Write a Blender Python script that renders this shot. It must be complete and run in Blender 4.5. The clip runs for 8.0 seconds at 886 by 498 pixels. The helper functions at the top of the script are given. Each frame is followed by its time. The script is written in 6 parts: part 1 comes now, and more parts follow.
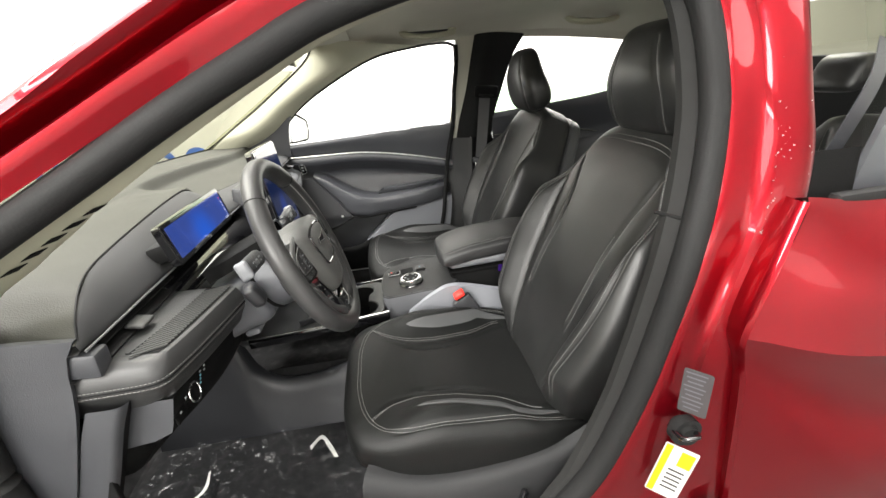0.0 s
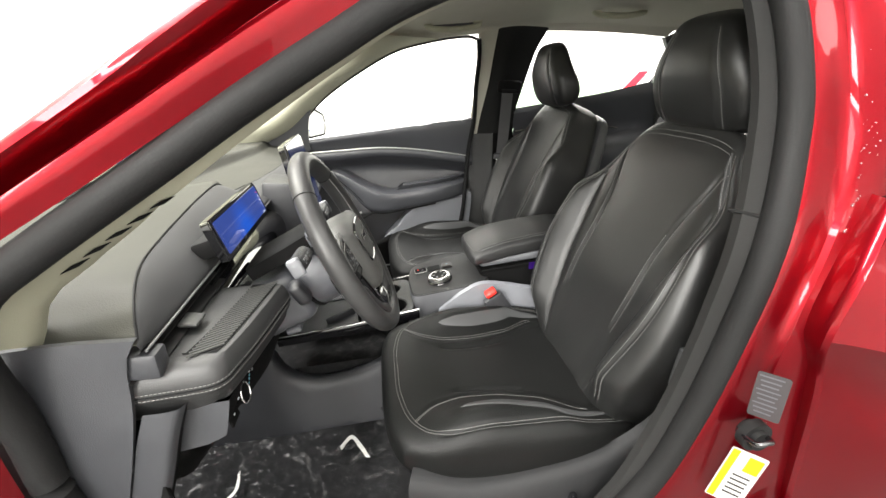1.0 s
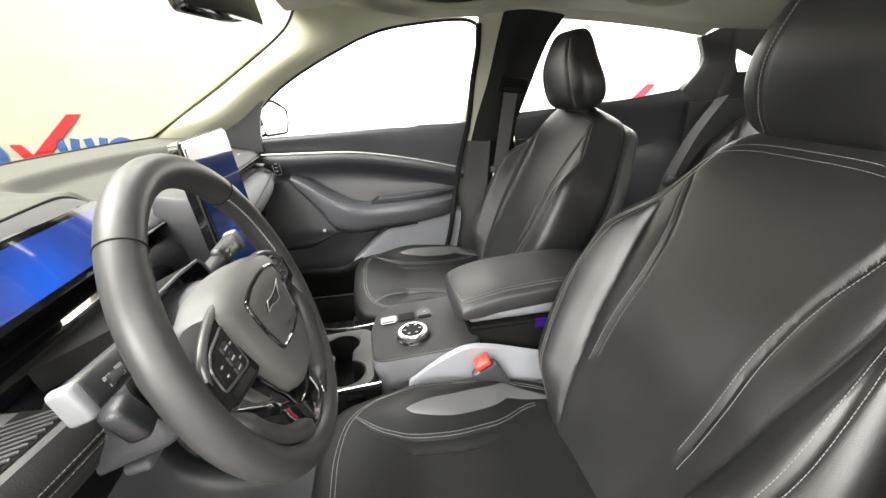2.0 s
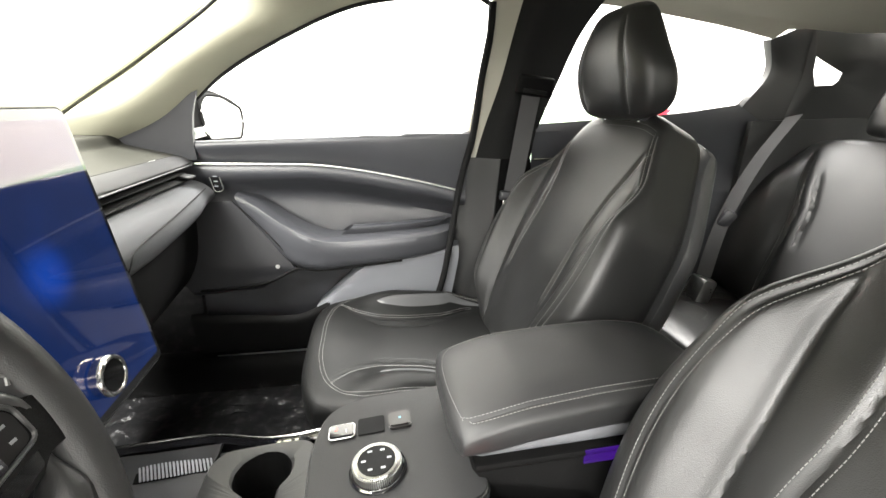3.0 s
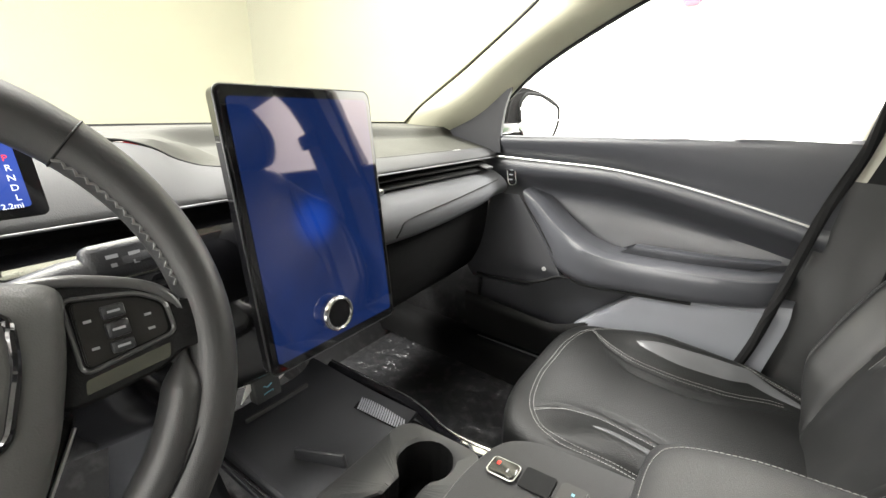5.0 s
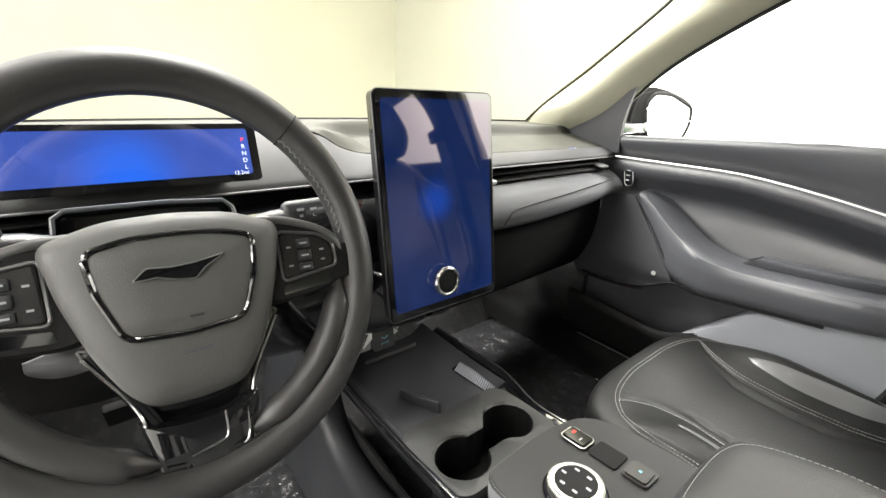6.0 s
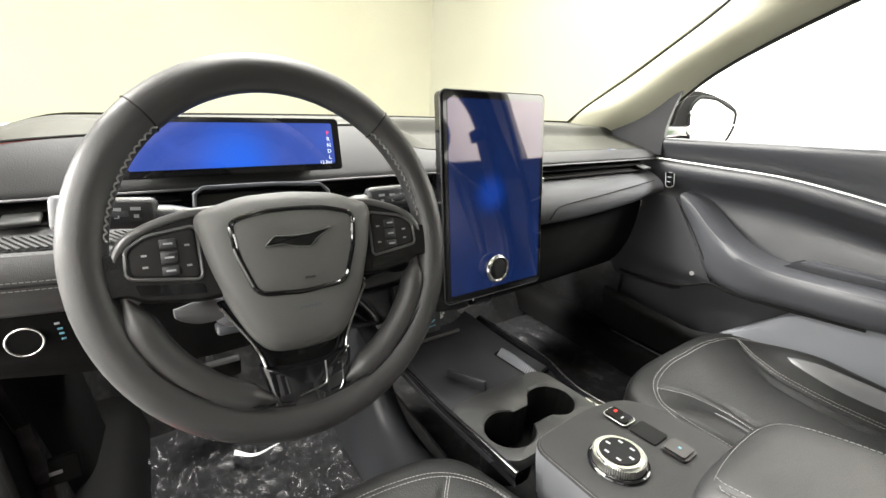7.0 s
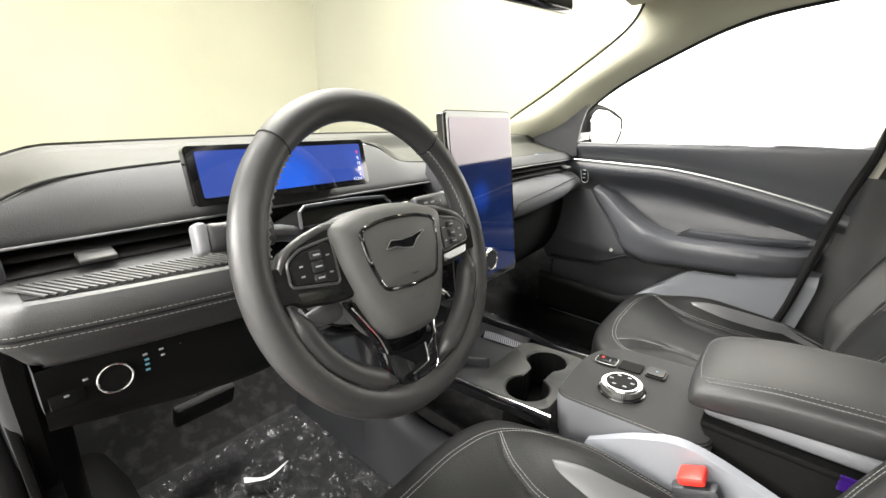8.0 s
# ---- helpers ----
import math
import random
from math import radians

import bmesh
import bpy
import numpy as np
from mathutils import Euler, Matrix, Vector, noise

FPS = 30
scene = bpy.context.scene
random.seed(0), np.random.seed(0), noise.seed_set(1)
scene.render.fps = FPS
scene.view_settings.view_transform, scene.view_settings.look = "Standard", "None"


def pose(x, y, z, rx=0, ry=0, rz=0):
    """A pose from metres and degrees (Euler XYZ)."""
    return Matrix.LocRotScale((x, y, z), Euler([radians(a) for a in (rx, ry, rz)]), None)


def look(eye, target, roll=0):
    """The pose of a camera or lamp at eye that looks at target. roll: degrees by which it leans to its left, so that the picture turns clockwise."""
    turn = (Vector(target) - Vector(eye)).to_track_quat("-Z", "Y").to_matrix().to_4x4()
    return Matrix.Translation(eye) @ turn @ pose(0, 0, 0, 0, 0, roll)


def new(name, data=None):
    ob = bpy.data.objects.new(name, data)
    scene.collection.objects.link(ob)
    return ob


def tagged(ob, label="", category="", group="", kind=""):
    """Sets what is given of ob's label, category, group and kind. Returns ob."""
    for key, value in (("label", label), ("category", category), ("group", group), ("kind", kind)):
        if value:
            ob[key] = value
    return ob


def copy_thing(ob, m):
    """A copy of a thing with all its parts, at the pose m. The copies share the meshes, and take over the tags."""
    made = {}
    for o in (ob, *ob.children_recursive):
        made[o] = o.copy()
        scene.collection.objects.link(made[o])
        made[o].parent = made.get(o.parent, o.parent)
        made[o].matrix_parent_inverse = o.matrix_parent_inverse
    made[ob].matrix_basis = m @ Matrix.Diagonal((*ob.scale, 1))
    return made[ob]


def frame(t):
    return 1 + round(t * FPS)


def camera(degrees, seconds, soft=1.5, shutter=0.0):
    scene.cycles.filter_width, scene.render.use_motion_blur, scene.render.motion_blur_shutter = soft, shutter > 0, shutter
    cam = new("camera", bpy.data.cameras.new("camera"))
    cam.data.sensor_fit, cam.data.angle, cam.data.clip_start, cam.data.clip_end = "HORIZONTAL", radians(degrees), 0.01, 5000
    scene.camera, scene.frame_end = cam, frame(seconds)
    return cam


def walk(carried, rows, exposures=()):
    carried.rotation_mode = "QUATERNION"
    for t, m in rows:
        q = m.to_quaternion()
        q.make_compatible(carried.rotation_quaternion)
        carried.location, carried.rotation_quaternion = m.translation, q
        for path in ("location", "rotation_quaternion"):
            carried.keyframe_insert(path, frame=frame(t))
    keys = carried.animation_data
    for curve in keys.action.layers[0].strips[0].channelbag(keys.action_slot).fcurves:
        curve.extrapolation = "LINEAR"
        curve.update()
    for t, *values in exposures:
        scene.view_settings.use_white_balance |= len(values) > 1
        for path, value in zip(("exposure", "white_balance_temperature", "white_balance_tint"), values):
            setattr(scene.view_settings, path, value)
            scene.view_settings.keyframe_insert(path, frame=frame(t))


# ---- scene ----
cam = camera(93.9, 8.0)
PATH = [
    (0, (0.32, -1.218, 1.264), (0.555, 0.612, 0.493), -4.2),
    (0.5, (0.247, -1.208, 1.264), (0.491, 0.616, 0.479), -4.0),
    (1, (0.228, -1.182, 1.261), (0.471, 0.642, 0.477), -3.7),
    (1.5, (0.252, -1.059, 1.24), (0.515, 0.765, 0.465), -2.9),
    (1.7, (0.273, -0.976, 1.23), (0.547, 0.849, 0.458), -1.9),
    (2.8, (0.353, -0.532, 1.143), (0.711, 1.317, 0.47), 1.3),
    (3, (0.361, -0.482, 1.138), (0.706, 1.375, 0.481), 1.9),
    (3.5, (0.391, -0.392, 1.13), (0.63, 1.494, 0.508), 2.3),
    (4, (0.411, -0.345, 1.119), (0.3, 1.553, 0.5), 2.4),
    (4.5, (0.432, -0.34, 1.109), (-0.203, 1.443, 0.464), 2.2),
    (5, (0.472, -0.354, 1.108), (-0.607, 1.194, 0.446), 2.0),
    (5.2, (0.487, -0.366, 1.109), (-0.712, 1.088, 0.44), 1.8),
    (6.3, (0.558, -0.428, 1.113), (-0.963, 0.668, 0.416), 2.6),
    (6.5, (0.563, -0.441, 1.113), (-0.98, 0.623, 0.414), 2.7),
    (7, (0.563, -0.487, 1.111), (-0.974, 0.589, 0.416), 3.1),
    (7.5, (0.542, -0.572, 1.111), (-0.898, 0.646, 0.448), 3.0),
    (8, (0.499, -0.713, 1.12), (-0.7, 0.756, 0.485), 1.9),
]
walk(cam, [(t, look(eye, target, roll)) for t, eye, target, roll in PATH], exposures=[(0, 0.55), (1.7, 0.88), (2.8, 1.32), (4.2, 1.32), (5.2, 1.24), (6.5, 1.2), (8, 1.08)])

# ---- world and light ----
world = bpy.data.worlds.new("world")
scene.world = world
world.use_nodes = True
world.node_tree.nodes["Background"].inputs["Color"].default_value = (0.9, 0.95, 1.0, 1)
world.node_tree.nodes["Background"].inputs["Strength"].default_value = 0.3
scene.view_settings.exposure = 0.0


def area_lamp(name, at, size, size_y, watts, turn=(0, 0, 0), colour=(1, 0.98, 0.94)):
    """An area lamp of the booth: unturned, as for the ceiling panels, light falls down."""
    lamp = bpy.data.lights.new(name, "AREA")
    lamp.shape, lamp.size, lamp.size_y, lamp.energy, lamp.color = "RECTANGLE", size, size_y, watts, colour
    ob = new(name, lamp)
    ob.matrix_world = pose(*at, *turn)
    return ob


for lx in (-1.5, 0.4, 2.6):
    for ly in (-2.3, 0.0, 1.9):
        area_lamp("ceiling_panel_lamp", (lx, ly, 3.14), 1.7, 0.9, (150 if ly < -1 else 230 if ly < 1 else 60) if lx < -1 else ((40 if ly < -1 else 80 if ly < 1 else 140) if lx < 1 else (35 if ly < -1 else 75 if ly < 1 else 200)))
# unseen upright lamps added along the wall, facing the open door, for fill
for lx in (-1.6, 0.1, 1.8):
    area_lamp("door_side_fill_lamp", (lx, -3.66, 2.15), 1.3, 1.1, 115 if lx < 0 else 25 if lx < 1 else 8, (90, 0, 0))


# ---- materials ----
def material(name, colour, rough=0.5, metal=0.0, coat=0.0, grain=0.0, scale=400.0, blotch=0.12, blotch_scale=6.0, spec=0.5, coat_rough=0.03):
    """A surface with a fine grain in its relief and a slow, slight change of tone and gloss."""
    m = bpy.data.materials.new(name)
    m.use_nodes = True
    nt = m.node_tree
    b = nt.nodes["Principled BSDF"]
    b.inputs["Metallic"].default_value = metal
    b.inputs["Coat Weight"].default_value = coat
    b.inputs["Coat Roughness"].default_value = coat_rough
    b.inputs["Specular IOR Level"].default_value = spec
    co = nt.nodes.new("ShaderNodeTexCoord")
    slow = nt.nodes.new("ShaderNodeTexNoise")
    slow.inputs["Scale"].default_value, slow.inputs["Detail"].default_value = blotch_scale, 6
    nt.links.new(co.outputs["Object"], slow.inputs["Vector"])
    ramp = nt.nodes.new("ShaderNodeMapRange")
    ramp.inputs["From Min"].default_value, ramp.inputs["From Max"].default_value = 0.3, 0.7
    ramp.inputs["To Min"].default_value, ramp.inputs["To Max"].default_value = 1 - blotch, 1 + blotch
    nt.links.new(slow.outputs["Fac"], ramp.inputs["Value"])
    tone = nt.nodes.new("ShaderNodeVectorMath")
    tone.operation = "SCALE"
    tone.inputs[0].default_value = colour
    nt.links.new(ramp.outputs["Result"], tone.inputs["Scale"])
    nt.links.new(tone.outputs["Vector"], b.inputs["Base Color"])
    gloss = nt.nodes.new("ShaderNodeMath")
    gloss.operation, gloss.inputs[1].default_value = "MULTIPLY", rough
    nt.links.new(ramp.outputs["Result"], gloss.inputs[0])
    nt.links.new(gloss.outputs["Value"], b.inputs["Roughness"])
    if grain:
        fine = nt.nodes.new("ShaderNodeTexVoronoi")
        fine.inputs["Scale"].default_value = scale
        nt.links.new(co.outputs["Object"], fine.inputs["Vector"])
        bump = nt.nodes.new("ShaderNodeBump")
        bump.inputs["Strength"].default_value, bump.inputs["Distance"].default_value = grain, 0.0006
        nt.links.new(fine.outputs["Distance"], bump.inputs["Height"])
        nt.links.new(bump.outputs["Normal"], b.inputs["Normal"])
    return m


def glass(name, tint, gloss=0.02, rough=0.02, grazing=0.5):
    """A thin pane: clear with a slight tint, and a mirror at grazing angles."""
    m = bpy.data.materials.new(name)
    m.use_nodes = True
    nt = m.node_tree
    nt.nodes.remove(nt.nodes["Principled BSDF"])
    clear, shine, mix, edge, power, scale = (nt.nodes.new("ShaderNode" + k) for k in ("BsdfTransparent", "BsdfGlossy", "MixShader", "LayerWeight", "Math", "Math"))
    clear.inputs["Color"].default_value = (*tint, 1)
    shine.inputs["Roughness"].default_value = rough
    edge.inputs["Blend"].default_value = 0.5
    power.operation, power.inputs[1].default_value = "POWER", 5.0
    scale.operation, scale.inputs[1].default_value, scale.inputs[2].default_value = "MULTIPLY_ADD", grazing, gloss
    nt.links.new(edge.outputs["Facing"], power.inputs[0])
    nt.links.new(power.outputs["Value"], scale.inputs[0])
    nt.links.new(scale.outputs["Value"], mix.inputs["Fac"])
    nt.links.new(clear.outputs["BSDF"], mix.inputs[1])
    nt.links.new(shine.outputs["BSDF"], mix.inputs[2])
    nt.links.new(mix.outputs["Shader"], nt.nodes["Material Output"].inputs["Surface"])
    return m


LEATHER = material("black leather", (0.0105, 0.0107, 0.0104), 0.41, spec=0.6, grain=0.25, scale=900, blotch=0.15, blotch_scale=9)
HUB_SKIN = material("grey-black moulded skin", (0.075, 0.075, 0.072), 0.48, spec=0.5, grain=0.2, scale=900)
LEATHER_SHEEN = material("leather lightened for sheen", (0.055, 0.056, 0.057), 0.4, spec=0.5)
LEATHER_MATT = material("matt black seat insert", (0.0055, 0.0057, 0.0055), 0.5, spec=0.2, grain=0.5, scale=500)
LABEL_WHITE = material("white label paper", (0.36, 0.36, 0.35), 0.6, spec=0.2)
LEATHER_SOFT = material("black leather, matt", (0.021, 0.0212, 0.0215), 0.48, spec=0.5, grain=0.3, scale=900)
PLASTIC = material("dark grey soft plastic", (0.019, 0.0195, 0.022), 0.4, spec=0.6, grain=0.4, scale=700)
PLASTIC_GREY = material("mid grey plastic", (0.055, 0.058, 0.066), 0.38, spec=0.6, grain=0.3, scale=800)
DASH_TOP = material("charcoal dash skin", (0.032, 0.032, 0.0265), 0.58, spec=0.22, grain=0.5, scale=600)
SHELL_GREY = material("dark grey shell plastic", (0.05, 0.051, 0.052), 0.3, spec=0.6, grain=0.2, scale=700)
TRIM_GREY = material("dark grey pillar plastic", (0.014, 0.014, 0.0136), 0.7, spec=0.15, grain=0.3, scale=800)
SKIRT_GREY = material("dark grey seat plastic", (0.018, 0.0183, 0.019), 0.6, spec=0.2, grain=0.3, scale=800)
CUP_GREY = material("dark cup holder plastic", (0.030, 0.0305, 0.030), 0.42, spec=0.45, grain=0.3, scale=800)
PANEL_SKIN = material("black panel leather", (0.014, 0.0142, 0.0145), 0.5, spec=0.35, grain=0.4, scale=900)
DASH_FACE = material("dark grained dash skin", (0.033, 0.0333, 0.034), 0.6, spec=0.3, grain=0.3, scale=700, blotch=0.1)
COLUMN_GREY = material("slate grey column plastic", (0.085, 0.088, 0.098), 0.42, spec=0.5, grain=0.3, scale=800)
KEY_BLACK = material("semi-gloss black keys", (0.012, 0.011, 0.011), 0.32, spec=0.5, blotch=0.1)
LINER = material("warm grey headliner cloth", (0.36, 0.35, 0.295), 0.9, grain=0.5, scale=900, blotch=0.05)
PILLAR_CLOTH = material("cream pillar cloth", (0.32, 0.315, 0.24), 0.85, grain=0.4, scale=900, blotch=0.05)
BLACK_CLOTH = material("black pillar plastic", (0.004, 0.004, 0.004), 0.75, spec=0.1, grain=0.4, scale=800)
CARPET = material("black carpet", (0.0055, 0.0055, 0.006), 0.95, grain=1.0, scale=500, blotch=0.4, blotch_scale=30)
SEAL_BLACK = material("dull black rubber", (0.006, 0.006, 0.006), 0.8, spec=0.2)
DOOR_PLASTIC = material("slate grey door plastic", (0.046, 0.0475, 0.053), 0.36, spec=0.65, grain=0.3, scale=700, blotch=0.08)
DOOR_GREY = material("pale grey door plastic", (0.20, 0.206, 0.225), 0.38, grain=0.3, scale=700, blotch=0.08)
RUBBER = material("black rubber", (0.009, 0.009, 0.009), 0.65, spec=0.18, grain=0.2, scale=300)
PAINT = material("red metallic paint", (0.195, 0.0012, 0.006), 0.34, metal=0.85, coat=0.42, coat_rough=0.03, spec=0.3, blotch=0.04, blotch_scale=3)
PIANO = material("piano black lacquer", (0.006, 0.006, 0.007), 0.08, coat=1.0, blotch=0.05)
CHROME = material("satin chrome", (0.75, 0.75, 0.74), 0.18, metal=1.0, blotch=0.1, blotch_scale=40)
TRIM_MATT = material("matt black trim", (0.009, 0.009, 0.009), 0.7, spec=0.15, grain=0.4, scale=800)
END_GREY = material("dull grey plastic", (0.030, 0.0312, 0.035), 0.45, spec=0.5, grain=0.3, scale=800)
PAD_GREY = material("grey soft pad", (0.05, 0.0515, 0.055), 0.62, spec=0.3, grain=0.3, scale=800)
PANEL_EDGE = material("grey panel edge", (0.15, 0.154, 0.165), 0.45, grain=0.2, scale=800)
SATIN = material("bright satin metal", (0.85, 0.85, 0.82), 0.42, metal=0.9, blotch=0.05)
SILVER_DULL = material("dull silver plastic", (0.16, 0.16, 0.165), 0.45, metal=0.5, blotch=0.1, blotch_scale=60)
SILVER = material("brushed silver", (0.55, 0.55, 0.54), 0.3, metal=1.0, blotch=0.1, blotch_scale=60)
LEATHER_RIM = material("black smooth leather", (0.031, 0.031, 0.031), 0.42, spec=0.55, grain=0.15, scale=1100, blotch=0.1)
SPOKE_GREY = material("dark metallic plastic", (0.14, 0.14, 0.14), 0.32, metal=0.6, blotch=0.1)
THREAD_DARK = material("dark grey thread", (0.19, 0.19, 0.185), 0.7)
THREAD = material("pale grey thread", (0.20, 0.20, 0.193), 0.7, blotch=0.2, blotch_scale=200)
WEBBING = material("grey seat belt webbing", (0.065, 0.065, 0.066), 0.9, spec=0.1, grain=0.6, scale=600)
RED_PLASTIC = material("red plastic", (0.75, 0.03, 0.02), 0.4)
WHITE_PLASTIC = material("white plastic", (0.75, 0.75, 0.73), 0.4)
YELLOW = material("yellow print", (0.42, 0.27, 0.006), 0.6, spec=0.2)
SILVER_LABEL = material("silver grey label", (0.036, 0.032, 0.033), 0.7, spec=0.2)
DARK_PRINT = material("dark print", (0.06, 0.06, 0.07), 0.5)
PALE_PRINT = material("pale print", (0.3, 0.31, 0.32), 0.5)
CYAN_PRINT = material("cyan print", (0.12, 0.32, 0.4), 0.5)
WALL_WHITE = material("white painted wall", (0.74, 0.74, 0.72), 0.75, blotch=0.03, blotch_scale=1.5)
WALL_CREAM = material("cream painted wall", (0.735, 0.73, 0.67), 0.8, blotch=0.06, blotch_scale=0.9)
FLOOR_GREY = material("pale polished floor", (0.09, 0.09, 0.088), 0.35, blotch=0.15, blotch_scale=2)
SIGN_RED = material("red sign", (0.7, 0.02, 0.04), 0.4)
SIGN_BLUE = material("blue sign", (0.04, 0.13, 0.5), 0.4)
GREEN_PAINT = material("pale green paint", (0.45, 0.6, 0.42), 0.6)
WINDSCREEN = glass("windscreen glass", (0.24, 0.242, 0.19))
SIDE_GLASS = glass("side glass", (0.97, 0.98, 0.96))
WATER = glass("clear water", (0.8, 0.75, 0.75), 0.35)


# ---- mesh tools ----
def part(name, bm, mat, parent=None, label="", smooth=True):
    """Links a bmesh as one mesh object, under a thing or a part."""
    bmesh.ops.recalc_face_normals(bm, faces=bm.faces)
    me = bpy.data.meshes.new(name)
    bm.to_mesh(me)
    bm.free()
    me.materials.append(mat)
    if smooth:
        me.shade_smooth()
        me.set_sharp_from_angle(angle=radians(38))
    ob = new(name, me)
    ob.parent = parent
    if label:
        ob["label"] = label
    if name in ("stitching", "knurling"):
        ob["kind"] = "stuff"
    return ob


def thing(name, label, category, group="", kind="", at=(0, 0, 0)):
    ob = new(name)
    ob.location = at
    ob.empty_display_size = 0.05
    return tagged(ob, label, category, group, kind)


def spline(pts, n):
    """n points along a smooth curve through pts, at even steps of its length."""
    p = np.array(pts, float)
    if len(p) == 2:
        return [Vector(p[0] + (p[1] - p[0]) * k / (n - 1)) for k in range(n)]
    q = np.vstack([2 * p[0] - p[1], p, 2 * p[-1] - p[-2]])
    fine = []
    for i in range(1, len(q) - 2):
        for k in range(16):
            t = k / 16
            a, b, c, d = q[i - 1:i + 3]
            fine.append(0.5 * (2 * b + (c - a) * t + (2 * a - 5 * b + 4 * c - d) * t * t + (3 * b - a - 3 * c + d) * t ** 3))
    fine.append(p[-1])
    fine = np.array(fine)
    along = np.concatenate([[0], np.cumsum(np.linalg.norm(np.diff(fine, axis=0), axis=1))])
    s = np.linspace(0, along[-1], n)
    return [Vector([np.interp(v, along, fine[:, k]) for k in range(3)]) for v in s]


def poly(pts, n):
    """n points along straight legs through pts."""
    p = np.array(pts, float)
    along = np.concatenate([[0], np.cumsum(np.linalg.norm(np.diff(p, axis=0), axis=1))])
    return [Vector([np.interp(v, along, p[:, k]) for k in range(3)]) for v in np.linspace(0, along[-1], n)]


def skin(rows, nu=40, nv=6, bm=None, thick=0.0, sharp=False, closed=False):
    """A sheet through several curves: smooth along each curve, and smooth (or straight, if sharp) from one to the next."""
    bm = bm or bmesh.new()
    curves = [spline(r, nu) for r in rows]
    total = (len(rows) - 1) * nv + 1
    cols = []
    for k in range(nu):
        line = [c[k] for c in curves]
        if sharp or len(rows) == 2:
            col = []
            for a, b in zip(line, line[1:]):
                col += [a.lerp(b, j / nv) for j in range(nv)]
            col.append(line[-1])
        else:
            col = spline(line, total)
        cols.append(col)
    vs = [[bm.verts.new(p) for p in col] for col in cols]
    for i in range(nu - 1 + (1 if closed else 0)):
        for j in range(total - 1):
            a, b = vs[i], vs[(i + 1) % nu]
            bm.faces.new((a[j], b[j], b[j + 1], a[j + 1]))
    if thick:
        bmesh.ops.recalc_face_normals(bm, faces=bm.faces)
        bmesh.ops.solidify(bm, geom=bm.faces[:], thickness=thick)
    return bm


def tube(pts, r=0.004, sides=8, bm=None, n=0, closed=False, flat=1.0, up=Vector((0, 0, 1))):
    """A rod of radius r along a smooth curve through pts; flat below 1 squashes it along up."""
    bm = bm or bmesh.new()
    line = spline(pts, n) if n else [Vector(p) for p in pts]
    rings = []
    for k, p in enumerate(line):
        a = line[k - 1] if k or closed else p
        b = line[(k + 1) % len(line)] if k + 1 < len(line) or closed else p
        d = (b - a).normalized()
        s = d.cross(up)
        s = s.normalized() if s.length > 1e-4 else d.orthogonal().normalized()
        w = s.cross(d)
        rings.append([bm.verts.new(p + r * (math.cos(t) * s + flat * math.sin(t) * w)) for t in (2 * math.pi * i / sides for i in range(sides))])
    for a, b in zip(rings, rings[1:] + ([rings[0]] if closed else [])):
        for i in range(sides):
            bm.faces.new((a[i], a[(i + 1) % sides], b[(i + 1) % sides], b[i]))
    if not closed:
        bm.faces.new(rings[0])
        bm.faces.new(rings[-1][::-1])
    return bm


def box(size, m=None, bevel=0.004, seg=2, bm=None):
    """A block with rounded edges, in the pose m."""
    own = bmesh.new()
    bmesh.ops.create_cube(own, size=1, matrix=Matrix.Diagonal((*size, 1)))
    if bevel:
        bmesh.ops.bevel(own, geom=own.edges[:], offset=min(bevel, min(size) * 0.49), segments=seg, profile=0.5, affect="EDGES")
    if m:
        own.transform(m)
    return join(bm, own)


def join(bm, own):
    if bm is None:
        return own
    me = bpy.data.meshes.new("t")
    own.to_mesh(me)
    own.free()
    bm.from_mesh(me)
    bpy.data.meshes.remove(me)
    return bm


def disc(r, depth, m=None, sides=40, bevel=0.001, r2=None, bm=None):
    """A round plate or cone about the local z axis, from z = 0 to depth."""
    own = bmesh.new()
    bmesh.ops.create_cone(own, cap_ends=True, segments=sides, radius1=r, radius2=r if r2 is None else r2, depth=depth, matrix=pose(0, 0, depth / 2))
    if bevel:
        bmesh.ops.bevel(own, geom=[e for e in own.edges if abs(e.verts[0].co.z - e.verts[1].co.z) < 1e-6], offset=bevel, segments=2, affect="EDGES")
    if m:
        own.transform(m)
    return join(bm, own)


def ring(R, r, m=None, sides=48, around=12, bm=None, flat=1.0):
    own = bmesh.new()
    vs = [[own.verts.new(((R + r * math.cos(b)) * math.cos(a), (R + r * math.cos(b)) * math.sin(a), flat * r * math.sin(b))) for b in (2 * math.pi * j / around for j in range(around))] for a in (2 * math.pi * i / sides for i in range(sides))]
    for i in range(sides):
        for j in range(around):
            own.faces.new((vs[i][j], vs[(i + 1) % sides][j], vs[(i + 1) % sides][(j + 1) % around], vs[i][(j + 1) % around]))
    if m:
        own.transform(m)
    return join(bm, own)


def plate(outline, depth, m=None, bevel=0.0015, bm=None):
    """A flat outline in the local xy plane, thickened along +z, its front edge rounded."""
    own = bmesh.new()
    f = own.faces.new([own.verts.new((*p, 0)) for p in outline])
    if f.normal.z < 0:
        f.normal_flip()
    top = bmesh.ops.extrude_face_region(own, geom=[f])
    up = [v for v in top["geom"] if isinstance(v, bmesh.types.BMVert)]
    bmesh.ops.translate(own, verts=up, vec=(0, 0, depth))
    if bevel:
        edges = [e for e in own.edges if all(v.co.z > depth * 0.99 for v in e.verts)]
        bmesh.ops.bevel(own, geom=edges, offset=bevel, segments=2, affect="EDGES")
    if m:
        own.transform(m)
    return join(bm, own)


